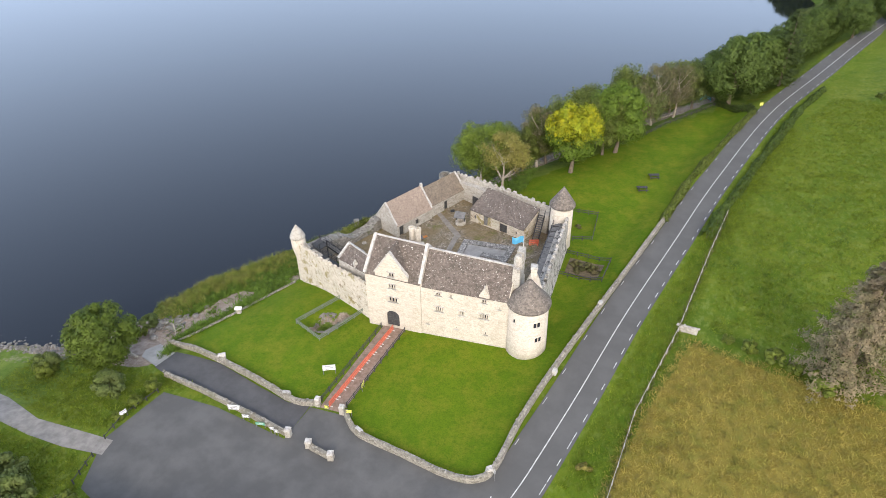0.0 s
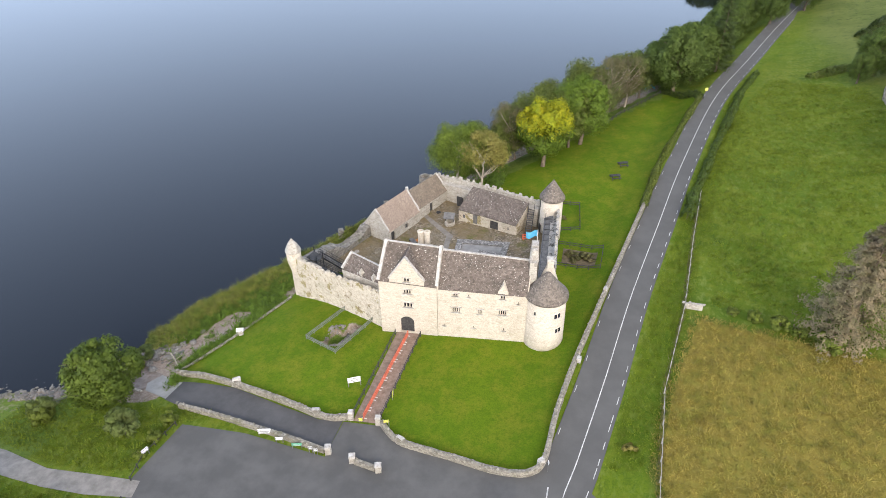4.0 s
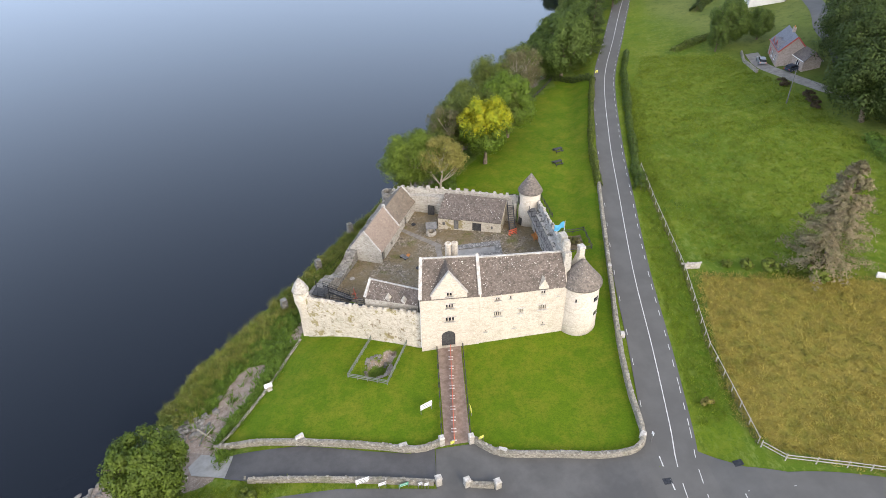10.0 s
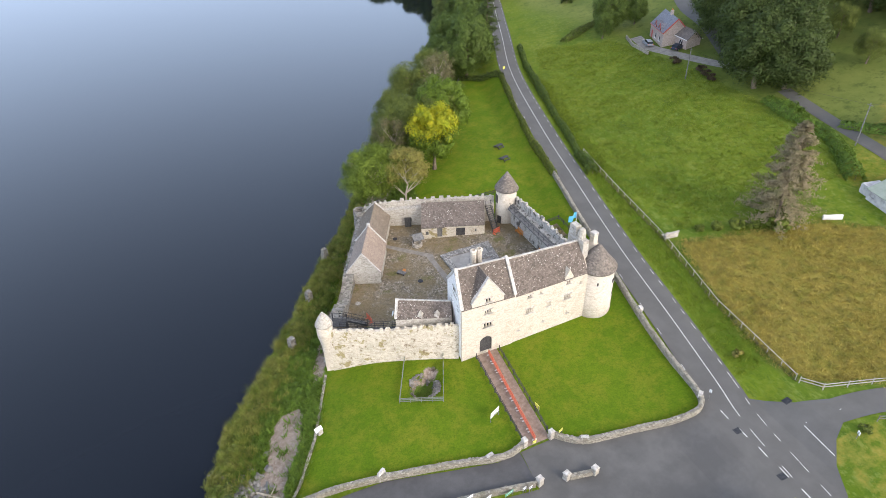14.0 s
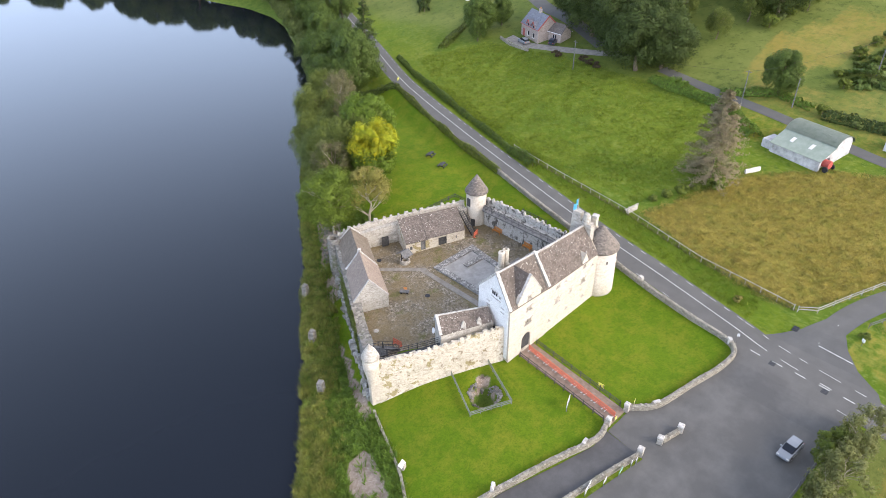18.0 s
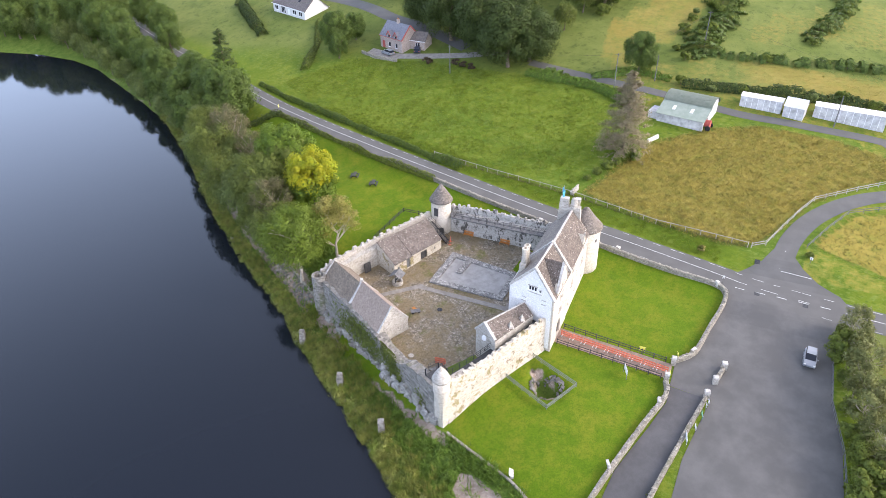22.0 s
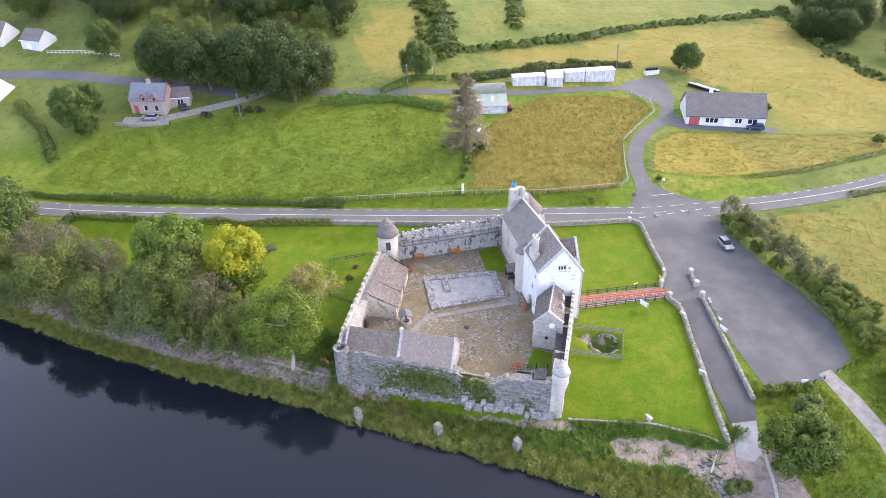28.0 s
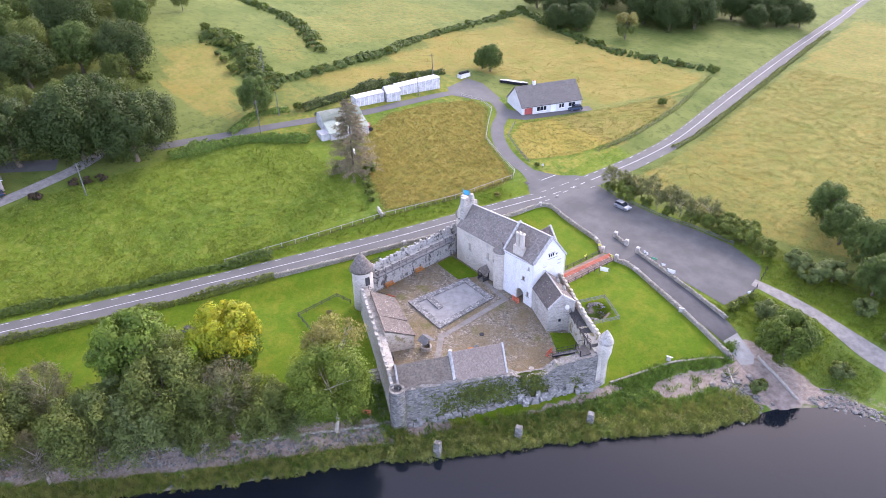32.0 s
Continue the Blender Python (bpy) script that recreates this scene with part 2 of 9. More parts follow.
SIGN_GREEN = plain("sign_green", (0.10, 0.35, 0.22), (0.14, 0.42, 0.28), 2.0, 0.5)
FLAG_BLUE = plain("flag_blue", (0.10, 0.42, 0.62), (0.14, 0.50, 0.68), 1.0, 0.8)
INK = plain("dark_ink", (0.05, 0.06, 0.07), (0.08, 0.09, 0.10), 2.0, 0.7)
HOUSE_WHITE = plain("white_house_paint", (0.56, 0.55, 0.525), (0.66, 0.65, 0.625), 0.6, 0.8)
BARK = plain("bark", (0.11, 0.085, 0.06), (0.20, 0.16, 0.12), 3.0, 0.95, 0.0, 0.6, 9.0)
BARK_PALE = plain("pale_bark", (0.32, 0.27, 0.21), (0.46, 0.41, 0.34), 3.0, 0.9, 0.0, 0.5, 9.0)


def asphalt(name, a, b, wet=0.0):
    n = Nodes(name, 0.85)
    c = n.mix(n.ramp(n.noise(0.25, 7, 0.65), 0.4, 0.65), a, b)
    c = n.mix(n.math("MULTIPLY", n.ramp(n.noise(0.12, 4, 0.6, stretch=(1, 0.5, 1)), 0.55, 0.75), 0.18), c, (b[0] * 1.35, b[1] * 1.35, b[2] * 1.32))
    c = n.mix(0.3, c, n.mix(n.noise(22, 3), (0.4, 0.4, 0.4), (1, 1, 1)), "MULTIPLY")
    return n.done(c, n.noise(30, 3), 0.25, 0.02)


ASPHALT = asphalt("road_asphalt", (0.098, 0.096, 0.091), (0.116, 0.114, 0.108))
ASPHALT_PARK = asphalt("car_park_asphalt", (0.092, 0.090, 0.086), (0.122, 0.119, 0.113))
ASPHALT_DARK = asphalt("drive_asphalt", (0.07, 0.069, 0.069), (0.10, 0.098, 0.097))
CONCRETE = plain("concrete", (0.24, 0.235, 0.22), (0.33, 0.325, 0.31), 0.8, 0.9)
PAINT_LINE = plain("road_paint", (0.36, 0.36, 0.35), (0.66, 0.66, 0.64), 2.2, 0.7)
GRAVEL = plain("gravel", (0.19, 0.175, 0.155), (0.29, 0.268, 0.24), 0.9, 0.95, 0.0, 0.5, 8.0)

water = Nodes("lake_water", 0.045)
water.b.inputs["Specular IOR Level"].default_value = 0.5
water.b.inputs["IOR"].default_value = 1.33
WATER = water.done(water.mix(water.noise(0.02, 3), (0.0058, 0.0078, 0.0115), (0.0075, 0.0098, 0.0145)),
                   water.math("ADD", water.noise(0.9, 4, 0.6, stretch=(1, 1.7, 1)), water.math("MULTIPLY", water.noise(0.12, 3), 2.0)), 0.055, 0.06)


def meadow_material():
    """All the grassland: mown lawn, green pasture, dry hay field, rank bank and bare shingle, by the layer 'cover'."""
    n = Nodes("grassland", 0.95)
    n.b.inputs["Specular IOR Level"].default_value = 0.1
    blotch, mid, fine = n.noise(0.09, 6, 0.65), n.noise(0.5, 7, 0.7), n.noise(5, 6, 0.75)
    lawn = n.mix(n.ramp(blotch, 0.35, 0.65), (0.074, 0.132, 0.006), (0.112, 0.164, 0.009))
    lawn = n.mix(n.math("MULTIPLY", n.ramp(n.noise(0.28, 7, 0.75), 0.45, 0.66), 0.8), lawn, (0.180, 0.180, 0.018))
    lawn = n.mix(n.math("MULTIPLY", n.ramp(n.noise(1.6, 7, 0.8), 0.45, 0.68), 0.6), lawn, (0.046, 0.098, 0.005))
    lawn = n.mix(n.math("MULTIPLY", n.ramp(fine, 0.45, 0.65), 0.5), lawn, (0.032, 0.085, 0.005))
    past = n.mix(n.ramp(blotch, 0.35, 0.7), (0.080, 0.128, 0.009), (0.126, 0.164, 0.015))
    past = n.mix(n.math("MULTIPLY", n.ramp(mid, 0.48, 0.62), 0.5), past, (0.185, 0.194, 0.032))
    past = n.mix(n.math("MULTIPLY", n.ramp(n.noise(0.9, 5, 0.8), 0.52, 0.62), 0.6), past, (0.05, 0.10, 0.010))
    past = n.mix(n.math("MULTIPLY", n.ramp(n.noise(0.035, 5, 0.7), 0.50, 0.62), 0.65), past, (0.060, 0.112, 0.012))
    past = n.mix(n.math("MULTIPLY", n.ramp(n.noise(0.3, 6, 0.8, stretch=(1.0, 0.45, 1)), 0.56, 0.64), 0.55), past, (0.038, 0.075, 0.010))
    past = n.mix(n.math("MULTIPLY", n.ramp(n.noise(1.7, 5, 0.7, stretch=(1.0, 0.5, 1)), 0.52, 0.62), 0.55), past, (0.165, 0.205, 0.050))
    past = n.mix(n.math("MULTIPLY", n.ramp(fine, 0.5, 0.72), 0.5), past, (0.030, 0.070, 0.008))
    # distant pasture: aerial haze is put into its duller colour
    far = n.mix(n.ramp(n.noise(0.07, 6, 0.7), 0.38, 0.62), (0.086, 0.116, 0.024), (0.138, 0.158, 0.040))
    far = n.mix(n.math("MULTIPLY", n.ramp(n.noise(0.45, 6, 0.8), 0.52, 0.62), 0.65), far, (0.048, 0.072, 0.016))
    past = n.mix(n.layer("cover", 3), far, past)
    hay = n.mix(n.ramp(blotch, 0.35, 0.65), (0.225, 0.182, 0.034), (0.290, 0.232, 0.052))
    hay = n.mix(n.math("MULTIPLY", n.ramp(mid, 0.48, 0.68), 0.85), hay, (0.165, 0.178, 0.030))
    hay = n.mix(n.math("MULTIPLY", n.ramp(fine, 0.5, 0.75), 0.5), hay, (0.165, 0.120, 0.022))
    # dry hay of the distant fields, its tones muted to stand for haze
    hazy_straw = n.mix(n.ramp(blotch, 0.35, 0.65), (0.180, 0.152, 0.034), (0.238, 0.196, 0.054))
    hazy_straw = n.mix(n.math("MULTIPLY", n.ramp(n.noise(0.16, 6, 0.75), 0.46, 0.64), 0.8), hazy_straw, (0.150, 0.165, 0.030))
    hazy_straw = n.mix(n.math("MULTIPLY", n.ramp(n.noise(1.1, 6, 0.8, stretch=(1, 0.5, 1)), 0.5, 0.66), 0.6), hazy_straw, (0.135, 0.115, 0.028))
    hazy_straw = n.mix(n.math("MULTIPLY", n.ramp(n.noise(0.05, 6, 0.75), 0.52, 0.64), 0.55), hazy_straw, (0.245, 0.170, 0.038))
    hay = n.mix(n.layer("cover", 3), hazy_straw, hay)
    bank = n.mix(n.ramp(mid, 0.35, 0.65), (0.070, 0.125, 0.018), (0.140, 0.185, 0.035))
    bank = n.mix(n.ramp(fine, 0.5, 0.75), bank, (0.03, 0.045, 0.012))
    bare = n.mix(n.ramp(n.noise(1.4, 6, 0.7), 0.35, 0.65), (0.18, 0.135, 0.105), (0.33, 0.27, 0.22))
    bare = n.mix(n.ramp(n.cells(4.5, out="Distance"), 0.3, 0.12), bare, (0.42, 0.37, 0.33))
    wob = n.math("MULTIPLY", n.math("SUBTRACT", n.noise(0.6, 5, 0.7), 0.5), 0.9)

    def share(ch):
        return n.ramp(n.math("ADD", n.layer("cover", ch), wob), 0.35, 0.65)

    c = n.mix(n.layer("cover", 0), past, lawn)
    c = n.mix(share(1), c, hay)
    c = n.mix(share(2), c, bank)
    c = n.mix(n.ramp(n.math("ADD", n.layer("bare"), wob), 0.4, 0.6), c, bare)
    return n.done(c, n.math("ADD", n.math("MULTIPLY", mid, 1.5), fine), 0.6, 0.12)


GRASS = meadow_material()
cob = Nodes("cobbled_yard", 0.9)
stones = cob.mix(cob.ramp(cob.cells(3.0), 0.1, 0.9), (0.13, 0.105, 0.08), (0.38, 0.325, 0.265))
cob_edge = cob.ramp(cob.cells(3.0, "DISTANCE_TO_EDGE", out="Distance"), 0.0, 0.12)
cc = cob.mix(cob_edge, (0.13, 0.12, 0.07), stones)
cc = cob.mix(cob.ramp(cob.noise(0.16, 6, 0.7), 0.42, 0.56), cc, cob.mix(cob.noise(2.5, 5), (0.14, 0.105, 0.055), (0.26, 0.205, 0.125)))
cc = cob.mix(cob.math("MULTIPLY", cob.ramp(cob.noise(0.3, 5), 0.56, 0.68), 0.75), cc, (0.12, 0.125, 0.03))
cc = cob.mix(0.6, cc, cob.mix(cob.ramp(cob.noise(3.5, 8, 0.85), 0.35, 0.62), (0.35, 0.33, 0.3), (1.35, 1.33, 1.3)), "MULTIPLY")
COBBLE = cob.done(cc, cob.math("ADD", cob_edge, cob.noise(6, 4)), 0.7, 0.06)
PAVING = plain("path_paving", (0.20, 0.145, 0.11), (0.33, 0.25, 0.20), 1.5, 0.9)
FLAGS = plain("grey_flagstone", (0.24, 0.23, 0.215), (0.33, 0.32, 0.30), 0.9, 0.85)

# ---- building helpers ----


def thing(name, at, label, category, group="", kind=""):
    """An Empty at the thing's base that carries its parts."""
    ob = new(name)
    ob.location = at
    ob.empty_display_size = 0.3
    return tagged(ob, label, category, group, kind)


def root_of(ob):
    """Where a part's origin stands in the world."""
    at = Vector((0, 0, 0))
    while ob:
        at += ob.location
        ob = ob.parent
    return at


def mesh_of(bm, name, material, smooth=False):
    bmesh.ops.recalc_face_normals(bm, faces=bm.faces)
    me = bpy.data.meshes.new(name)
    bm.to_mesh(me)
    bm.free()
    me.materials.append(material)
    if smooth:
        me.polygons.foreach_set("use_smooth", [True] * len(me.polygons))
    return me


def part(name, bm, material, parent, label="", smooth=False, kind=""):
    """Links a bmesh, built in the world's metres, as one mesh under a thing or a part."""
    bmesh.ops.translate(bm, vec=-root_of(parent), verts=bm.verts)
    ob = new(name, mesh_of(bm, name, material, smooth))
    ob.parent = parent
    return tagged(ob, label, kind=kind)


def single(name, bm, material, label, category, kind="", smooth=False, group="", at=None):
    """A thing of one mesh."""
    at = Vector(at) if at else Vector((0, 0, 0))
    bmesh.ops.translate(bm, vec=-at, verts=bm.verts)
    ob = new(name, mesh_of(bm, name, material, smooth))
    ob.location = at
    return tagged(ob, label, category, group, kind)


def box(bm, x, y, z, sx, sy, sz, turn=0.0, top=1.0):
    """A block standing on z, its top smaller by the factor top."""
    c, s = math.cos(radians(turn)), math.sin(radians(turn))
    vs = []
    for zz, k in ((z, 1.0), (z + sz, top)):
        for a, b in ((-1, -1), (1, -1), (1, 1), (-1, 1)):
            px, py = a * sx / 2 * k, b * sy / 2 * k
            vs.append(bm.verts.new((x + c * px - s * py, y + s * px + c * py, zz)))
    for f in ((3, 2, 1, 0), (4, 5, 6, 7), (0, 1, 5, 4), (1, 2, 6, 5), (2, 3, 7, 6), (3, 0, 4, 7)):
        bm.faces.new([vs[i] for i in f])
    return vs


def prism(bm, pts, lows, highs):
    """A block over a ground polygon; lows and highs are one height or one a corner."""
    n = len(pts)
    lows = lows if isinstance(lows, (list, tuple)) else [lows] * n
    highs = highs if isinstance(highs, (list, tuple)) else [highs] * n
    lo = [bm.verts.new((p[0], p[1], z)) for p, z in zip(pts, lows)]
    hi = [bm.verts.new((p[0], p[1], z)) for p, z in zip(pts, highs)]
    bm.faces.new(lo[::-1])
    bm.faces.new(hi)
    for i in range(n):
        j = (i + 1) % n
        bm.faces.new((lo[i], lo[j], hi[j], hi[i]))


def slab(bm, quad, thick):
    """A plate of that thickness under a quad or polygon of 3D corners."""
    q = [Vector(p) for p in quad]
    nrm = (q[1] - q[0]).cross(q[2] - q[0]).normalized()
    if nrm.z < 0:
        nrm = -nrm
    hi = [bm.verts.new(p) for p in q]
    lo = [bm.verts.new(p - nrm * thick) for p in q]
    bm.faces.new(hi)
    bm.faces.new(lo[::-1])
    for i in range(len(q)):
        j = (i + 1) % len(q)
        bm.faces.new((lo[i], lo[j], hi[j], hi[i]))


def lathe(bm, x, y, profile, seg=32, squash=1.0):
    """A turned body from (radius, height) pairs, from the bottom up."""
    rings = []
    for r, z in profile:
        if r < 1e-4:
            rings.append([bm.verts.new((x, y, z))])
        else:
            rings.append([bm.verts.new((x + r * math.cos(i * math.tau / seg), y + r * squash * math.sin(i * math.tau / seg), z)) for i in range(seg)])
    for a, b in zip(rings, rings[1:]):
        for i in range(seg):
            j = (i + 1) % seg
            if len(a) == 1 and len(b) == 1:
                continue
            if len(a) == 1:
                bm.faces.new((a[0], b[j], b[i]))
            elif len(b) == 1:
                bm.faces.new((a[i], a[j], b[0]))
            else:
                bm.faces.new((a[i], a[j], b[j], b[i]))
    for ring in (rings[0], rings[-1]):
        if len(ring) > 2:
            bm.faces.new(ring)


def rod(bm, a, b, r=0.04, seg=6, r2=None):
    a, b = Vector(a), Vector(b)
    d = (b - a).normalized()
    u = d.orthogonal().normalized()
    v = d.cross(u)
    r2 = r if r2 is None else r2
    lo = [bm.verts.new(a + (u * math.cos(i * math.tau / seg) + v * math.sin(i * math.tau / seg)) * r) for i in range(seg)]
    hi = [bm.verts.new(b + (u * math.cos(i * math.tau / seg) + v * math.sin(i * math.tau / seg)) * r2) for i in range(seg)]
    bm.faces.new(lo[::-1])
    bm.faces.new(hi)
    for i in range(seg):
        j = (i + 1) % seg
        bm.faces.new((lo[i], lo[j], hi[j], hi[i]))


def beam(bm, a, b, w=0.1, h=0.1):
    """A squared timber from a to b."""
    a, b = Vector(a), Vector(b)
    d = (b - a).normalized()
    side = d.cross(Vector((0, 0, 1)))
    side = side.normalized() if side.length > 1e-4 else Vector((1, 0, 0))
    up = side.cross(d)
    vs = [bm.verts.new(p + side * (sx * w / 2) + up * (sz * h / 2)) for p in (a, b) for sx, sz in ((-1, -1), (1, -1), (1, 1), (-1, 1))]
    for f in ((3, 2, 1, 0), (4, 5, 6, 7), (0, 1, 5, 4), (1, 2, 6, 5), (2, 3, 7, 6), (3, 0, 4, 7)):
        bm.faces.new([vs[i] for i in f])


def roughen(bm, amount, scale=1.0, cut=0):
    """Uneven, hand-laid faces."""
    if cut:
        bmesh.ops.subdivide_edges(bm, edges=bm.edges, cuts=cut, use_grid_fill=True)
    for v in bm.verts:
        w = noise.noise_vector(v.co * scale)
        v.co += w * amount


def carve(bm, cutters):
    """Cuts blocks, each a bmesh, out of a bmesh; gives the new bmesh."""
    def to_ob(b):
        bmesh.ops.recalc_face_normals(b, faces=b.faces)
        me = bpy.data.meshes.new("tmp")
        b.to_mesh(me)
        b.free()
        return new("tmp", me)
    base = to_ob(bm)
    cut = bmesh.new()
    for c in cutters:
        me = bpy.data.meshes.new("tmp")
        bmesh.ops.recalc_face_normals(c, faces=c.faces)
        c.to_mesh(me)
        c.free()
        cut.from_mesh(me)
        bpy.data.meshes.remove(me)
    tool = to_ob(cut)
    mod = base.modifiers.new("cut", "BOOLEAN")
    mod.operation, mod.solver, mod.object = "DIFFERENCE", "EXACT", tool
    out = bmesh.new()
    out.from_mesh(base.evaluated_get(bpy.context.evaluated_depsgraph_get()).to_mesh())
    for ob in (base, tool):
        me = ob.data
        bpy.data.objects.remove(ob)
        bpy.data.meshes.remove(me)
    return out


def rnd(a, b):
    return random.uniform(a, b)


def resample(pts, step):
    """Points every step metres along a line of corners."""
    out = [Vector(pts[0])]
    for a, b in zip(pts, pts[1:]):
        a, b = Vector(a), Vector(b)
        n = max(1, round((b - a).length / step))
        out += [a.lerp(b, i / n) for i in range(1, n + 1)]
    return out


def curved(pts, step=2.0):
    """A smooth line through the points."""
    p = [Vector(q) for q in pts]
    p = [2 * p[0] - p[1]] + p + [2 * p[-1] - p[-2]]
    out = []
    for i in range(1, len(p) - 2):
        a, b, c, d = p[i - 1:i + 3]
        n = max(2, round((c - b).length / step))
        for k in range(n):
            t = k / n
            out.append(0.5 * (2 * b + (c - a) * t + (2 * a - 5 * b + 4 * c - d) * t * t + (3 * b - a - 3 * c + d) * t ** 3))
    return out + [p[-2]]


def inside(x, y, poly):
    hit = False
    for (ax, ay), (bx, by) in zip(poly, poly[1:] + poly[:1]):
        if (ay > y) != (by > y) and x < ax + (y - ay) / (by - ay) * (bx - ax):
            hit = not hit
    return hit


def edge_distance(x, y, poly):
    best = 1e9
    for (ax, ay), (bx, by) in zip(poly, poly[1:] + poly[:1]):
        dx, dy = bx - ax, by - ay
        s = min(1.0, max(0.0, ((x - ax) * dx + (y - ay) * dy) / (dx * dx + dy * dy)))
        best = min(best, math.hypot(x - ax - s * dx, y - ay - s * dy))
    return best


# ---- ground ----

SHORE = [(-300, -110), (-120, -52), (-75, -26), (-55, -17), (-44, -14), (-38, -6.5), (-33, 5), (-26.3, 13.7), (-20, 23), (-15, 31), (-10, 38.2),
         (-3.2, 47.6), (5, 61.7), (18, 80.7), (35.2, 102.6), (50, 124), (62, 149), (77, 183), (82, 205), (70, 260), (40, 330), (-150, 700)]
ROAD = [(72, -420), (60, -300), (50.5, -240), (41, -174), (31.5, -116), (25.0, -80), (23.5, -62), (24.1, -44), (25.8, -27), (27.8, -19), (30.9, -6.4),
        (34.9, 11), (40.5, 32), (46.8, 55), (57.5, 88.5), (70.5, 118), (91, 163), (118, 214), (150, 262), (230, 360)]
LEVEL = [(-60, -11), (-20, -9), (-4, -6.2), (0, -5.05), (4, -4.5), (9, -3.9), (13, -2.8), (17, -1.7), (24, -0.85), (32, -0.28), (45, 0.2), (65, 0.85), (100, 1.4), (600, 5)]
ROAD_LEVEL = [(-400, 1.4), (-10, 1.38), (5, 1.42), (27, 1.55), (46, 1.85), (80, 2.05), (300, 2.2)]


def lerp_table(table, v):
    if v <= table[0][0]:
        return table[0][1]
    for (a, p), (b, q) in zip(table, table[1:]):
        if v <= b:
            return p + (q - p) * (v - a) / (b - a)
    return table[-1][1]


def smooth(a, b, v):
    s = min(1.0, max(0.0, (v - a) / (b - a)))
    return s * s * (3 - 2 * s)


def shore_distance(x, y):
    """Metres inland from the lake's edge; negative over the water."""
    best, side = 1e9, 1
    for (ax, ay), (bx, by) in zip(SHORE, SHORE[1:]):
        dx, dy = bx - ax, by - ay
        s = min(1.0, max(0.0, ((x - ax) * dx + (y - ay) * dy) / (dx * dx + dy * dy)))
        d = math.hypot(x - ax - s * dx, y - ay - s * dy)
        if d < best - 1e-9:
            best, side = d, 1 if dx * (y - ay) - dy * (x - ax) < 0 else -1
    return best * side


def road_x(y):
    return lerp_table([(p[1], p[0]) for p in ROAD], y)


def ground(x, y):
    """Height of the natural ground."""
    d = shore_distance(x, y)
    if d > 0:
        d *= 1 + 0.6 * smooth(36, 52, y)
    low = sum(lerp_table(LEVEL, d + o) for o in (-2, -1, 0, 1, 2)) / 5
    u = (x - road_x(y)) * 0.95
    rise = base = lerp_table(ROAD_LEVEL, y)
    if u > 0:
        k = min(0.17, max(0.05, 0.095 + 0.0008 * y))
        v = max(0.0, u - 4)
        rise = base + (2.2 - base) * smooth(2.5, 9, u) + k * min(v, 260) + 0.0006 * min(v, 110) ** 2 * smooth(-160, 10, y)
        rise += 0.16 * max(0.0, v - 110) * smooth(110, 300, v)
    m = smooth(-9, -3.5, u)
    if d < 4:
        m *= smooth(-4, 4, d)
    return low * (1 - m) + rise * m

CASTLE = [(0.3, 0.4), (-16.6, 9.6), (-1.6, 38.6), (22.2, 28.0), (23.3, 6.0), (20.5, 0.6)]
PIT = [(-8.6, -0.6), (-8.3, -3.0), (-7.2, -4.0), (-5.4, -3.6), (-4.5, -1.6), (-3.4, 1.2), (-4.6, 1.7), (-5.4, 0.4), (-6.6, 0.6)]
LAWN_FRONT = [(-27.4, -10.6), (-16.6, -13.0), (-8.4, -15.6), (-3.5, -16.9), (0.2, -16.6), (4.2, -16.9), (6.9, -19.3), (13.3, -20.6), (20.2, -22.0),
              (22.9, -21.6), (24.4, -19.3), (25.5, -12.5), (27.7, -2.3), (31.6, 13.0), (36.1, 29.4), (40.0, 46.0), (54.0, 88.0), (49.0, 98.0),
              (38.0, 86.0), (22.0, 62.0), (12.0, 49.0), (4.0, 40.0), (-10.0, 30.0), (-17.3, 9.9), (-21.9, -2.0), (-25.2, -7.8)]
DRY_LANE = [(76, 6), (100, 16), (112, -6), (104, -60), (84, -62), (70, -50), (82, -40), (83, -14)]
DRY_MARGIN = [(31, -33), (38, -32), (56, -40), (60, -48), (56, -56), (70, -78), (92, -74), (100, -60), (104, -40), (104, -10), (140, -138), (46, -130), (30, -60)]
ROUGH_HILL = [(121, -13.6), (139, -15.9), (165, -42), (190, -88), (170, -118), (142, -112), (128, -82), (129, -40)]
HAY_EAST = [(43.2, 7.2), (66, -1), (76, -12), (81, -23), (79.8, -38), (75.6, -49), (70, -49), (54.5, -34.2), (37.0, -25.8), (35.6, -21), (36.3, -15), (38.8, -6), (41.4, 2)]
WALL_FOOT = [(-20.0, 7.4), (-19.0, 11.6), (-4.0, 41.0), (-1.4, 40.0), (-15.4, 10.0)]
GRAVEL_BANK = [(-22.6, 5.0), (-25.8, 4.6), (-28.0, 1.0), (-29.0, -3.4), (-31.6, -3.6), (-33.6, -6.0), (-32.2, -9.4), (-31.0, -14.2), (-29.2, -10.4), (-27.4, -9.8), (-26.8, -7.2), (-23.4, -1.5), (-22.0, 3.0)]
HAY_BUNGALOW = [(40, -33.4), (53, -40.5), (57, -49), (52, -66), (48, -80), (44, -104), (37.5, -96), (34.2, -80), (32.8, -60), (34.5, -45)]
HAY_SOUTH = [(20, -42), (19, -60), (21, -82), (27, -117), (36, -175), (45, -240), (-60, -240), (-60, -60), (-20, -46)]
HAY_UPPER = [(50, -79), (66, -80), (76, -74), (93, -66), (100, -50), (101.5, -36), (103, -14), (110, -9), (114, -33), (119, -55), (125, -68), (131, -102), (137, -136), (100, -125), (72, -120), (44, -126), (42.5, -104)]
HAY_STRIP = [(99, 19.5), (100.5, 12), (121, -1), (151, -5), (154, 10), (124, 23)]
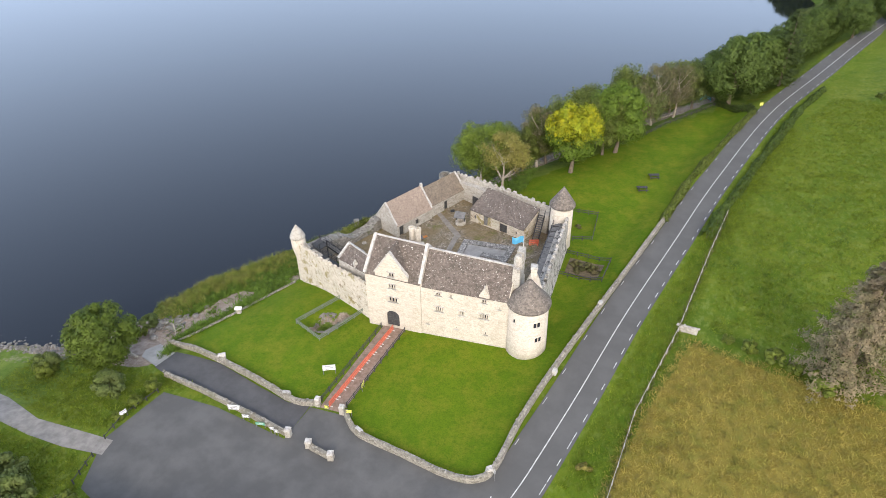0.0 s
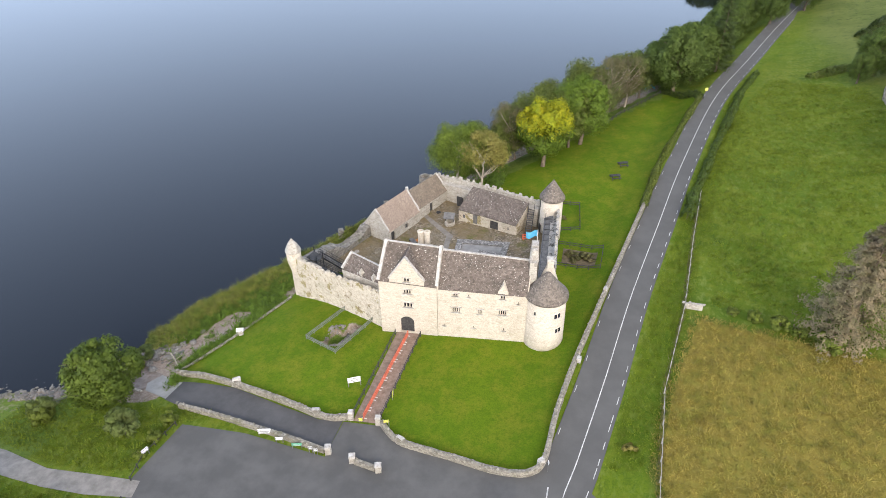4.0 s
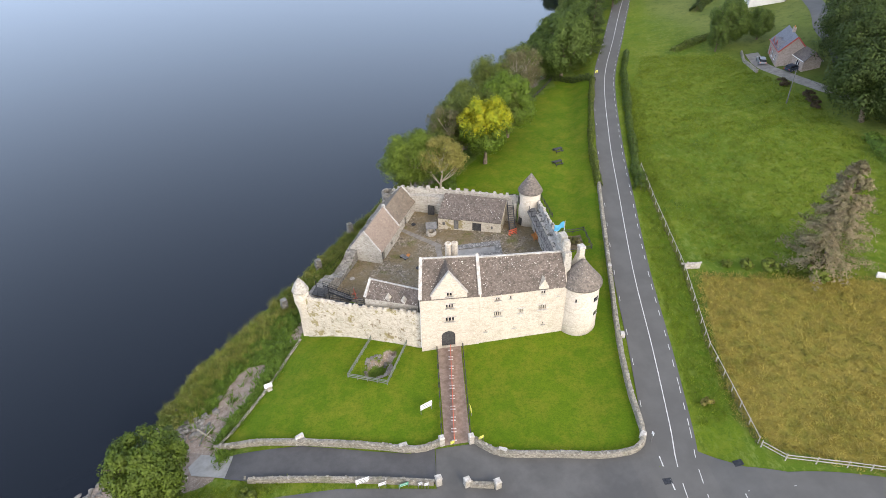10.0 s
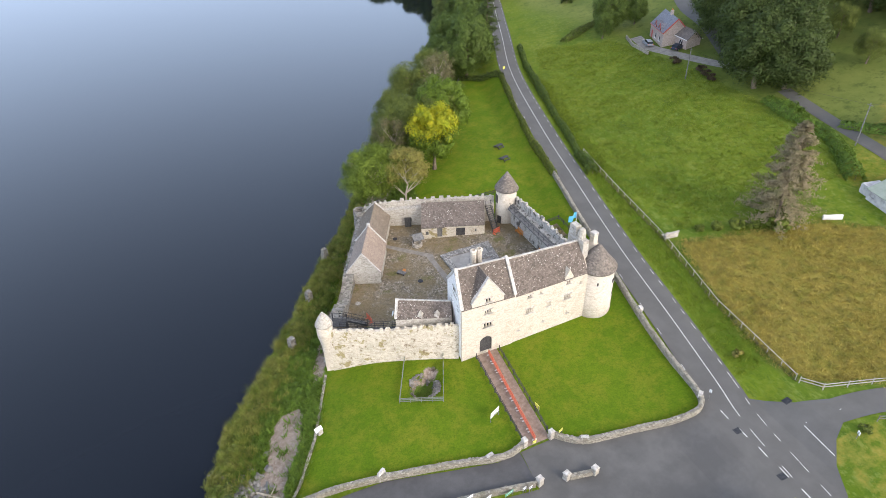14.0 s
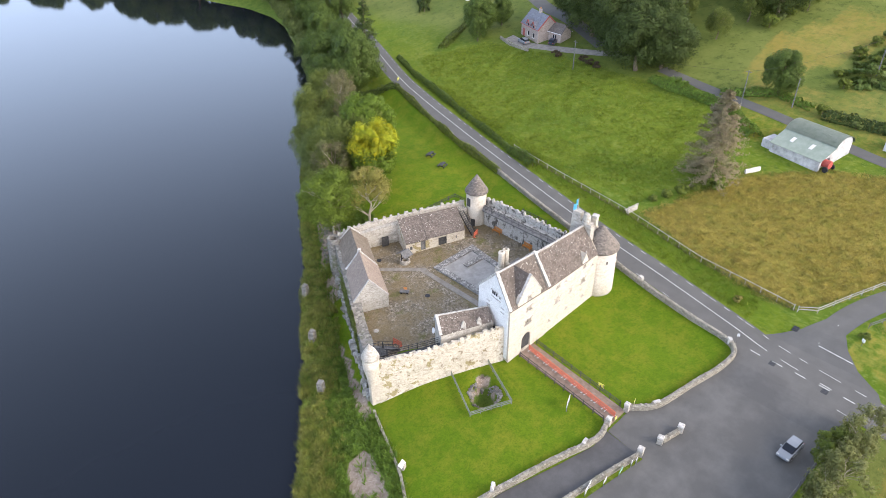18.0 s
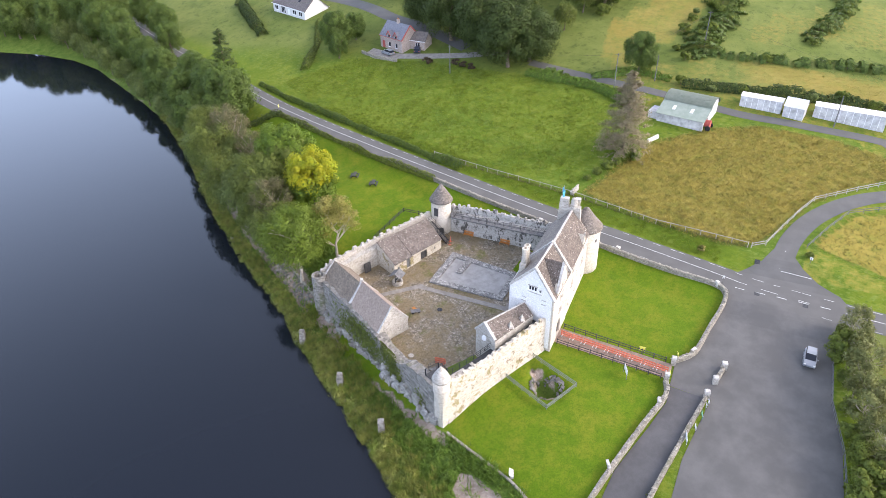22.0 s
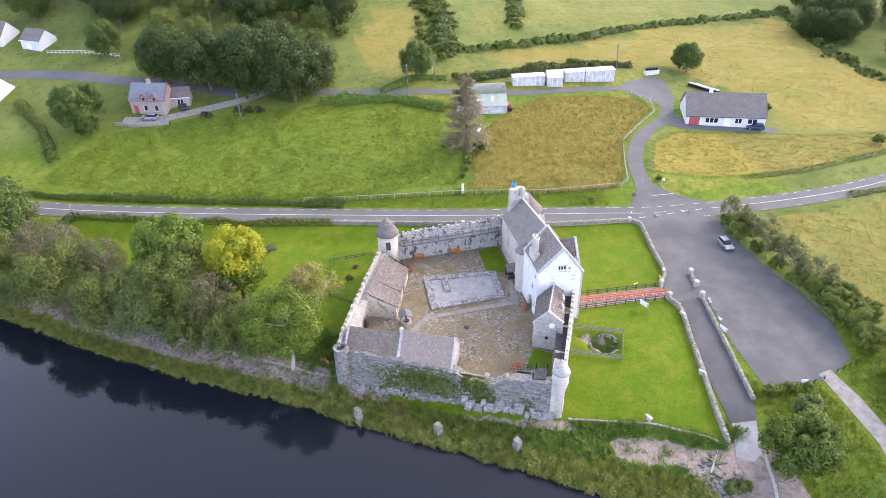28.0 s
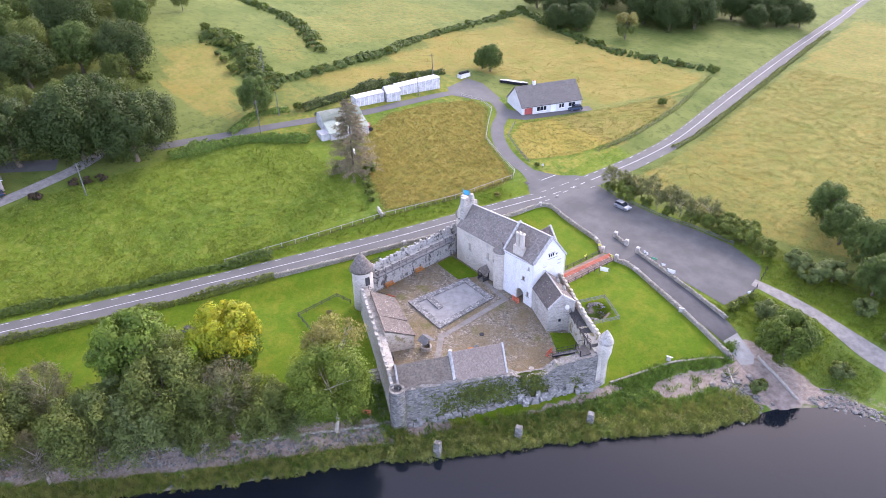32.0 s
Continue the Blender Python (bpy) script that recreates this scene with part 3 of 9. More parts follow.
MUD = [(-27.2, -10.4), (-26.2, -16.0), (-29.6, -17.2), (-35.5, -16.6), (-41, -16.2), (-48, -18), (-47, -14.6), (-40.5, -11.6), (-38.6, -7), (-33.6, -4.6), (-30, -7.5)]
yard_level = lambda x, y: 0.15 + 0.05 * x


def ground_at(x, y):
    """Ground with the cuttings that people made: the pit in the lawn and the level under the castle."""
    z = ground(x, y)
    if -40 < x < 45 and -30 < y < 60:
        if inside(x, y, PIT):
            z -= 2.3 * smooth(0.0, 0.9, edge_distance(x, y, PIT))
        if inside(x, y, CASTLE):
            z = min(z, yard_level(x, y) - 0.5 - 0.6 * smooth(0, 2.0, edge_distance(x, y, CASTLE)))
    return z


def grid_lines(lo, a, b, hi, fine, grow=1.12):
    mids = [a + i * fine for i in range(round((b - a) / fine) + 1)]
    down, up, s = [], [], fine
    x = a
    while x > lo:
        s *= grow
        x -= s
        down.append(x)
    s, x = fine, b
    while x < hi:
        s *= grow
        x += s
        up.append(x)
    return down[::-1] + mids + up


def cover_at(x, y):
    """Shares of lawn, hay, rank bank growth, bare ground and the haze-muted tone."""
    d, u = shore_distance(x, y), x - road_x(y)
    lawn = hay = bank = bare = 0.0
    if inside(x, y, LAWN_FRONT):
        lawn = 1.0
        if y > 40:
            bank = 1 - smooth(5, 9, d)
    else:
        if inside(x, y, ROUGH_HILL) or inside(x, y, DRY_MARGIN) or inside(x, y, DRY_LANE):
            hay = 0.44
        for f in (HAY_EAST, HAY_BUNGALOW, HAY_SOUTH, HAY_UPPER, HAY_STRIP):
            if inside(x, y, f):
                hay = smooth(0, 1.6, edge_distance(x, y, f)) * (0.56 if f is HAY_SOUTH else 0.72 if f is HAY_UPPER else 0.62 if f is HAY_STRIP else 1.0)
        if u < -3.5 and d < 16 and y > -40:
            bank = 1.0
        if inside(x, y, GRAVEL_BANK):
            bare = smooth(0, 0.9, edge_distance(x, y, GRAVEL_BANK))
        if 38 < y < 112 and d < 9:
            bare = max(bare, 0.85 * smooth(2.6, 3.6, d) * (1 - smooth(7.0, 9.5, d)))
        if inside(x, y, WALL_FOOT):
            bare = 0.75
        if -70 < x < -38 and d < 5:
            bare = 0.4
    if d < 1.2:
        bare = max(bare, 0.5)
    if -37.5 < x and -30 < y < -14 and x < -19:
        bank, bare = 0.35, 0.9 * (1 - smooth(2.0, 4.5, d))
    if inside(x, y, MUD):
        bare = max(bare, smooth(0, 0.8, edge_distance(x, y, MUD)))
    if inside(x, y, PIT):
        lawn, bare, bank = 0.0, 0.75 * (1 - smooth(0.35, 0.9, edge_distance(x, y, PIT))), 0.9
    if 3.2 < u < 8 and y > -25:
        lawn = max(lawn, 0.45)
    # share of the haze-muted colours, growing towards the distant fields
    pale = 1.0 if y < -58 or x > 98 or y < -40 and x < 22 else max(smooth(84, 98, x), 0.4 if inside(x, y, HAY_EAST) else 0.0)
    return lawn, hay, bank, bare, pale


def build_ground():
    xs = grid_lines(-420, -46, 62, 900, 1.0)
    ys = grid_lines(-900, -46, 64, 1200, 1.0)
    me = bpy.data.meshes.new("ground")
    verts = [(x, y, ground_at(x, y)) for y in ys for x in xs]
    w = len(xs)
    me.from_pydata(verts, [], [(j * w + i, j * w + i + 1, (j + 1) * w + i + 1, (j + 1) * w + i) for j in range(len(ys) - 1) for i in range(w - 1)])
    cov = np.array([cover_at(x, y) for x, y, z in verts], dtype=np.float32)
    a = me.attributes.new("cover", "FLOAT_COLOR", "POINT")
    rgba = np.ones((len(verts), 4), np.float32)
    rgba[:, :3], rgba[:, 3] = cov[:, :3], 1 - cov[:, 4]
    a.data.foreach_set("color", rgba.ravel())
    b = me.attributes.new("bare", "FLOAT", "POINT")
    b.data.foreach_set("value", np.ascontiguousarray(cov[:, 3]))
    me.polygons.foreach_set("use_smooth", [True] * len(me.polygons))
    me.materials.append(GRASS)
    return tagged(new("ground", me), "rolling grassland with mown lawns, hay fields and lake bank", "ground", kind="structure")


build_ground()
bm = bmesh.new()
bmesh.ops.create_grid(bm, x_segments=2, y_segments=2, size=1500)
bmesh.ops.translate(bm, vec=(-900, 500, -5.0), verts=bm.verts)
single("water", bm, WATER, "dark calm lake water mirroring the pale sky", "lake", "structure")


def strip(bm, line, half, lift, across=4, sides=None, level=None):
    """A ribbon over the ground along a line; sides: offsets of its two edges in place of half."""
    a, b = sides or (-half, half)
    level = level or ground_at
    rows = []
    for i, p in enumerate(line):
        d = (line[min(i + 1, len(line) - 1)] - line[max(i - 1, 0)]).normalized()
        nx, ny = d.y, -d.x
        rows.append([bm.verts.new((p.x + nx * (a + (b - a) * k / across), p.y + ny * (a + (b - a) * k / across),
                                   level(p.x + nx * (a + (b - a) * k / across), p.y + ny * (a + (b - a) * k / across)) + lift)) for k in range(across + 1)])
    for r, q in zip(rows, rows[1:]):
        for k in range(across):
            bm.faces.new((r[k], r[k + 1], q[k + 1], q[k]))


def drape(pts, lift, step=1.5, level=None):
    """A sheet over the ground inside a polygon."""
    level = level or ground_at
    bm = bmesh.new()
    bm.faces.new([bm.verts.new((p[0], p[1], 0)) for p in pts])
    for axis in (0, 1):
        lo, hi = min(p[axis] for p in pts), max(p[axis] for p in pts)
        v = lo + step
        while v < hi:
            nrm = (1, 0, 0) if axis == 0 else (0, 1, 0)
            bmesh.ops.bisect_plane(bm, geom=bm.verts[:] + bm.edges[:] + bm.faces[:], plane_co=(v * nrm[0], v * nrm[1], 0), plane_no=nrm)
            v += step
    bmesh.ops.triangulate(bm, faces=[f for f in bm.faces if len(f.verts) > 4])
    for v in bm.verts:
        v.co.z = level(v.co.x, v.co.y) + lift
    return bm


ROAD_LINE = [p for p in curved([(x, y, 0) for x, y in ROAD], 1.5)]
bm = bmesh.new()
west_edge = lambda y: lerp_table([(-300, 2.7), (-60, 2.8), (-25, 3.3), (20, 3.25), (60, 2.8)], y)
for i in range(len(ROAD_LINE) - 1):
    strip(bm, ROAD_LINE[i:i + 2], 0, 0.07, 4, (-west_edge(ROAD_LINE[i].y), 2.65))
bmesh.ops.remove_doubles(bm, verts=bm.verts, dist=0.12)
single("road", bm, ASPHALT, "grey two-lane asphalt country road", "road", "structure")
bm = bmesh.new()
seg = []
for p in ROAD_LINE + [None]:
    if p is not None and not -38 < p.y < -24:
        seg.append(p)
    elif len(seg) > 1:
        strip(bm, seg, 0.06, 0.085, 1)
        seg = []
run, mark = 0.0, []
for a, b in zip(ROAD_LINE, ROAD_LINE[1:]):
    run += (b - a).length
    if -38 < a.y < -24:
        if run % 5 < 2.2:
            strip(bm, [a, b], 0.05, 0.085, 1)
    if run % 3.4 < 1.6 and -260 < a.y < 220:
        strip(bm, [a, a.lerp(b, 0.85)], 0, 0.085, 1, (2.22, 2.31))
        if not -37 < a.y < -21 and run % 6.8 < 3.4:
            strip(bm, [a, a.lerp(b, 0.8)], 0, 0.085, 1, (0.24 - west_edge(a.y), 0.31 - west_edge(a.y)))
single("road_marking", bm, PAINT_LINE, "worn white centre line and broken edge lines", "road marking", "structure")

CAR_PARK = [(25.5, -21.5), (24.2, -24.0), (22.4, -38.0), (14, -37.4), (5, -37.2), (-3, -38.2), (-12, -38.2), (-19.4, -35.6), (-22.2, -29), (-20.5, -20.2), (-12, -20.6), (-1, -22.6),
                          (-0.4, -17.2), (4.2, -17.2), (6.9, -19.6), (13.3, -20.9), (20.2, -22.3), (23.1, -21.8), (24.3, -20.2)]
single("car_park", drape(CAR_PARK, 0.055), ASPHALT_PARK,
       "worn grey asphalt car park", "car park", "structure")
single("drive", drape([(-0.5, -17.0), (-0.9, -22.0), (-12, -19.8), (-21.5, -17.7), (-25.6, -16.0), (-24.9, -12.4), (-16.6, -13.4), (-8.4, -16.0), (-3.5, -17.3)], 0.07), ASPHALT_DARK,
       "dark asphalt drive down to the lake", "drive", "structure")
single("slipway", drape([(-24.9, -12.6), (-25.5, -15.9), (-29.9, -14.0), (-30.6, -12.4), (-29.3, -10.7)], 0.08, 1.0), CONCRETE, "pale concrete slipway at the lake", "slipway", "structure")
TRACK = [(-20.9, -28.9), (-20.6, -31.1), (-26.4, -31.5), (-32.2, -31.2), (-36.5, -30.6), (-46, -29.2), (-58, -31.0), (-76, -40), (-76, -36.6), (-60, -28.0), (-52, -25.8), (-46.5, -25.6), (-41.3, -26.3), (-33.4, -28.6)]
single("gravel_track", drape(TRACK, 0.06), GRAVEL, "pale gravel track beside the lake", "track", "structure")
LANE = curved([(28.0, -28.8, 0), (34.5, -29.6, 0), (41.2, -30.9, 0), (48.0, -33.6, 0), (54.0, -37.6, 0), (58.8, -42.4, 0), (64.4, -50.0, 0), (72.6, -54.2, 0), (80.0, -52.4, 0), (83.2, -46.0, 0), (84.0, -30.0, 0),
               (84.6, -18.0, 0), (87.4, -6.0, 0), (90.0, 6.0, 0), (92.5, 20.0, 0), (96.0, 36.0, 0)], 1.5)
bm = bmesh.new()
strip(bm, LANE[:40], 1.75, 0.06)
strip(bm, LANE[39:], 1.5, 0.06)
single("lane", bm, ASPHALT, "narrow curving asphalt farm lane", "lane", "structure")
single("farmyard", drape([(72, -52.4), (72, -57), (84, -61), (90, -60), (87, -49), (82, -46)], 0.065), ASPHALT, "grey asphalt farmyard apron", "yard", "structure")
single("bungalow_drive", drape([(60.4, -48.4), (66.0, -52.6), (61.2, -55), (53.0, -74.0), (50.4, -72.6), (57.2, -51.6)], 0.066), ASPHALT, "asphalt forecourt before the bungalow", "drive", "structure")
bm = bmesh.new()
strip(bm, curved([(101.0, 44.0, 0), (96.5, 53.0, 0), (94.0, 62.0, 0), (92.6, 69.0, 0), (91.6, 76.0, 0), (93.4, 84.0, 0)], 1.5), 1.5, 0.06)
single("house_lane", bm, GRAVEL, "gravel lane past the stone cottage", "lane", "structure")
# junction mouths
single("lane_mouth", drape([(28.6, -22.6), (27.2, -30), (26.6, -39.5), (28.4, -38.5), (30.4, -35.2), (33.0, -32.8), (37.0, -30.8), (37.0, -28.2), (33.2, -26.6)], 0.075), ASPHALT, "asphalt mouth of the farm lane", "road", "structure")
bm = bmesh.new()
strip(bm, [Vector((31.2, -34.2, 0)), Vector((31.6, -29.6, 0))], 0.06, 0.09, 1)
strip(bm, [Vector((32.0, -29.4, 0)), Vector((37.0, -30.0, 0))], 0.04, 0.09, 1)
for i in range(5):
    strip(bm, [Vector((24.6, -37 + i * 3.1, 0)), Vector((24.7, -35.6 + i * 3.1, 0))], 0.07, 0.085, 1)
single("junction_marking", bm, PAINT_LINE, "white give-way and edge lines at the junction", "road marking", "structure")


def rubble_wall(name, line, high, thick, label, material=FIELDSTONE, caps=True, level=None, sink=0.35):
    """A dry-stone boundary wall along a line, with a row of coping stones."""
    level = level or ground_at
    pts = resample(line, 0.9)
    root = thing(name, (pts[0].x, pts[0].y, level(pts[0].x, pts[0].y)), label, "stone wall", kind="structure")
    bm, cp = bmesh.new(), bmesh.new()
    rings = []
    for i, p in enumerate(pts):
        d = (pts[min(i + 1, len(pts) - 1)] - pts[max(i - 1, 0)]).normalized()
        n = Vector((d.y, -d.x, 0))
        z = level(p.x, p.y)
        h, k = high * rnd(0.94, 1.06), thick / 2 * rnd(0.94, 1.06)
        rings.append([bm.verts.new(Vector((p.x, p.y, 0)) + n * o + Vector((0, 0, zz))) for o, zz in
                      ((-k * 1.15, z - sink), (k * 1.15, z - sink), (k * 1.08, z + h * 0.5), (k * 0.9, z + h * 0.93), (k * 0.4, z + h), (-k * 0.4, z + h), (-k * 0.9, z + h * 0.93), (-k * 1.08, z + h * 0.5))])
        if caps:
            for _ in range(2):
                q = Vector((p.x, p.y, 0)) + d * rnd(-0.45, 0.45) + n * rnd(-0.08, 0.08)
                vs = box(cp, q.x, q.y, z + h * 0.93, rnd(0.22, 0.4), thick * rnd(0.55, 0.9), rnd(0.08, 0.18), math.degrees(math.atan2(d.y, d.x)) + rnd(-14, 14), rnd(0.6, 0.85))
    for a, b in zip(rings, rings[1:]):
        for i in range(8):
            j = (i + 1) % 8
            bm.faces.new((a[i], a[j], b[j], b[i]))
    bm.faces.new(rings[0])
    bm.faces.new(rings[-1][::-1])
    roughen(bm, 0.05, 1.7)
    part("wall_body", bm, material, root)
    if caps:
        part("coping_stones", cp, material, root, "uneven lichened coping stones", kind="stuff")
    else:
        cp.free()
    return root


def v3(pts):
    return [Vector((x, y, 0)) for x, y in pts]


def pillar(name, x, y, w, h, label, turn=8, cap=True):
    z = ground_at(x, y)
    root = thing(name, (x, y, z), label, "gate pillar", "stone gate pillars")
    bm = bmesh.new()
    box(bm, x, y, z - 0.3, w, w, h + 0.3, turn, 0.94)
    roughen(bm, 0.03, 2.0, 2)
    part("shaft", bm, GREY_PALE, root)
    bm = bmesh.new()
    box(bm, x, y, z + h, w * 1.12, w * 1.12, 0.18, turn, 0.75)
    roughen(bm, 0.02, 2.0, 1)
    part("cap_stone", bm, COPING, root, "pale weathered cap stone")


rubble_wall("lawn_wall_front", curved([(-27.4, -10.6, 0), (-22, -11.6, 0), (-16.6, -13.0, 0), (-8.4, -15.3, 0), (-4.0, -16.7, 0), (-1.6, -17.0, 0), (0.1, -16.5, 0)], 1), 0.75, 0.6,
            "low mossy stone wall before the west lawn")
rubble_wall("lawn_wall_road", curved([(4.4, -16.9, 0), (5.6, -18.2, 0), (7.6, -19.5, 0), (13.3, -20.6, 0), (20.2, -22.0, 0), (22.8, -21.7, 0), (24.15, -19.5, 0), (25.15, -12.5, 0), (27.45, -2.3, 0),
                                       (31.6, 13.0, 0), (36.1, 29.4, 0), (38.2, 37.0, 0)], 1), 0.8, 0.6, "low dry-stone wall along the road and lawn")
rubble_wall("lawn_wall_lake", v3([(-17.6, 8.6), (-22.1, -2.4), (-25.6, -8.2), (-27.5, -10.4)]), 0.24, 0.36, "low overgrown stone wall above the lake bank", FIELDSTONE, False, None, 1.1)
rubble_wall("car_park_wall", v3([(-22.5, -17.3), (-16.1, -18.6), (-6.9, -20.6), (-1.2, -21.9)]), 0.7, 0.5, "low broken stone wall beside the car park")
pillar("gate_pillar", 0.42, -16.6, 0.62, 1.3, "squared pale stone gate pillar by the path")
pillar("gate_pillar", 3.95, -16.95, 0.62, 1.3, "squared pale stone gate pillar by the path")
pillar("wall_pillar", -0.7, -22.0, 0.7, 1.2, "stone pillar ending the car park wall", 12)
pillar("barrier_pillar", 2.45, -22.75, 0.7, 1.1, "stone pillar of the barrier wall stub", 14)
pillar("barrier_pillar", 5.75, -23.55, 0.7, 1.1, "stone pillar of the barrier wall stub", 14)
rubble_wall("barrier_wall", v3([(2.8, -22.85), (5.4, -23.45)]), 0.6, 0.6, "broken rubble wall stub between two pillars")
rubble_wall("stub_wall", v3([(42.2, 8.9), (44.4, 8.3)]), 0.95, 0.5, "pale stone wall stub at the field edge", GREY_PALE, True)
rubble_wall("stub_wall", v3([(66.4, -1.0), (68.9, -2.6)]), 0.8, 0.5, "white painted wall stub in the field", HOUSE_WHITE, False)

bm = bmesh.new()
strip(bm, curved([(100, 56, 0), (109.5, 74.5, 0), (114, 87.6, 0), (119, 96.8, 0), (123.2, 105.6, 0), (128.3, 120.2, 0), (136, 150, 0), (150, 200, 0)], 2), 2.2, 0.06)
single("upper_road", bm, ASPHALT, "narrow upper road past the white houses", "road", "structure")

# stony slip beyond the slab, with its kerb
single("slip_ramp", drape([(-29.3, -10.5), (-30.3, -13.9), (-34.1, -12.9), (-39.4, -10.6), (-38.4, -6.9), (-33.6, -8.9)], 0.05, 0.8), plain("stony_mud", (0.15, 0.115, 0.095), (0.27, 0.225, 0.19), 1.1, 0.85, 0.0, 0.6, 7.0),
       "brown stony ramp running down into the lake", "slipway", "structure")
rubble_wall("slip_kerb", v3([(-30.6, -14.2), (-34.1, -13.1), (-37.0, -11.8), (-38.6, -11.0)]), 0.28, 0.35, "broken pale kerb beside the stony ramp", GREY_PALE, True)
# old stone revetment along the northern bank
REVETMENT = [(-2.4, 40.6), (0.9, 46.6), (6.6, 56.0), (13.6, 66.4), (21.2, 76.6), (29.6, 88.0), (36.0, 97.0)]
rubble_wall("bank_revetment", v3([(x + 1.9, y - 0.9) for x, y in REVETMENT]), 0.3, 0.45, "low overgrown stone edge of the bank path", FIELDSTONE, True)

# ---- castle: courtyard ----
bm = drape([(0.9, 4.0), (-15.9, 10.4), (-1.3, 37.8), (21.0, 28.0), (22.7, 25.0), (22.7, 5.0), (20, 4.0)], 0.0, 1.2, yard_level)
for v in bm.verts:
    v.co.z += 0.05 * noise.noise(v.co * 0.9)
single("courtyard", bm, COBBLE, "uneven cobbled castle yard with dry weeds", "courtyard", "structure")
single("yard_path", drape([(-0.5, 31.3), (0.3, 30.5), (6.2, 24.2), (5.9, 22.9), (6.2, 9.3), (14.2, 8.1), (14.0, 7.4), (5.2, 8.4), (5.0, 24.0), (-1.0, 30.7)], 0.06, 1.2, yard_level), plain("worn_path_stone", (0.19, 0.17, 0.145), (0.28, 0.255, 0.22), 1.2, 0.9),
       "narrow flagstone path across the yard", "path", "structure")
for pts, lab in (([(13.5, 7.2), (21.9, 7.2), (21.9, 11.0), (15.5, 11.4)], "small mown lawn by the house wall"), ([(-14.4, 11.0), (-8.2, 6.6), (-5.4, 9.6), (-9.6, 12.4)], "small lawn below the wall walk")):
    me_ob = single("yard_lawn", drape(pts, 0.07, 1.0, yard_level), GRASS, lab, "lawn", "structure")
    a = me_ob.data.attributes.new("cover", "FLOAT_COLOR", "POINT")
    a.data.foreach_set("color", [1.0, 0.0, 0.0, 1.0] * len(me_ob.data.vertices))

# foundation of the old tower house
FOUND = [(7.2, 10.2), (14.6, 9.9), (16.0, 22.8), (7.1, 23.2)]


def between(a, b, t):
    return (a[0] + (b[0] - a[0]) * t, a[1] + (b[1] - a[1]) * t)


found = thing("tower_foundation", (11, 16, yard_level(11, 16)), "low ruined stone foundation with a grey gravelled floor", "ruin")
cx, cy = 11.2, 16.5
inner = [(cx + (x - cx) * 0.76, cy + (y - cy) * 0.82) for x, y in FOUND]
bm = drape(inner, 0.09, 1.0, yard_level)
part("floor", bm, FLAGS, found, "smooth pale grey gravel floor")
for i in range(4):
    j = (i + 1) % 4
    bm = bmesh.new()
    q = [FOUND[i], FOUND[j], inner[j], inner[i]]
    prism(bm, q, [yard_level(*p) - 0.3 for p in q], [yard_level(*p) + rnd(0.22, 0.4) for p in q])
    roughen(bm, 0.09, 1.5, 6)
    part("footing_wall", bm, FOUNDATION, found)
bm = bmesh.new()
q = [(11.0, 18.9), (15.2, 18.6), (15.3, 19.7), (11.0, 20.0)]
prism(bm, q, 0.2, [yard_level(*p) + 0.35 for p in q])
roughen(bm, 0.07, 1.5, 3)
part("cross_wall", bm, FOUNDATION, found)

# ---- castle: walls ----


def curtain(name, a, b, thick, base, tops, label, material, inner_side=1, merlon=(0.7, 0.6, 0.55), walk=None, merlon_z=0.0, mats=None):
    """A curtain wall from a to b (its outer face); tops: (share of the length, height); the inner side lies to the left of a-b."""
    a, b = Vector((*a, 0)), Vector((*b, 0))
    d = (b - a).normalized()
    n = Vector((-d.y, d.x, 0)) * inner_side
    length = (b - a).length
    root = thing(name, (a.x, a.y, base[0]), label, "curtain wall", kind="structure")
    steps = max(2, round(length / 0.8))
    rings = []
    bm = bmesh.new()
    for i in range(steps + 1):
        t = i / steps
        p = a + d * length * t
        z0 = base[0] + (base[1] - base[0]) * t
        z1 = lerp_table(tops, t) + (rnd(-0.08, 0.08) if merlon else rnd(-0.15, 0.15))
        row = []
        rows = 5
        for k in range(rows + 1):
            row.append(bm.verts.new(p + Vector((0, 0, z0 + (z1 - z0) * k / rows)) + n * (0.0 if k else -0.25)))
        par = 0.45
        row.append(bm.verts.new(p + n * par + Vector((0, 0, z1))))
        if walk:
            row.append(bm.verts.new(p + n * par + Vector((0, 0, z1 - walk))))
            row.append(bm.verts.new(p + n * thick + Vector((0, 0, z1 - walk))))
        else:
            row.append(bm.verts.new(p + n * thick * 0.75 + Vector((0, 0, z1))))
            row.append(bm.verts.new(p + n * thick + Vector((0, 0, z1 - 0.1))))
        row.append(bm.verts.new(p + n * thick + Vector((0, 0, z0))))
        rings.append(row)
    for r, q in zip(rings, rings[1:]):
        for k in range(len(r)):
            m = (k + 1) % len(r)
            bm.faces.new((r[k], r[m], q[m], q[k]))
    bm.faces.new(rings[0])
    bm.faces.new(rings[-1][::-1])
    roughen(bm, 0.06, 1.1)
    part("masonry", bm, material, root)
    if merlon:
        w, gap, h = merlon
        s = 0.4
        ang = math.degrees(math.atan2(d.y, d.x))
        while s + w < length:
            ww = w * rnd(0.55, 1.35)
            t = (s + ww / 2) / length
            p = a + d * (s + ww / 2) + n * 0.22
            m = bmesh.new()
            box(m, p.x, p.y, lerp_table(tops, t) - 0.12, ww, 0.48, h * rnd(0.45, 1.3) + 0.12, ang, rnd(0.55, 0.85))
            roughen(m, 0.05, 2.3, 1)
            part("merlon", m, mats or material, root)
            s += ww + gap * rnd(0.6, 1.9)
    return root


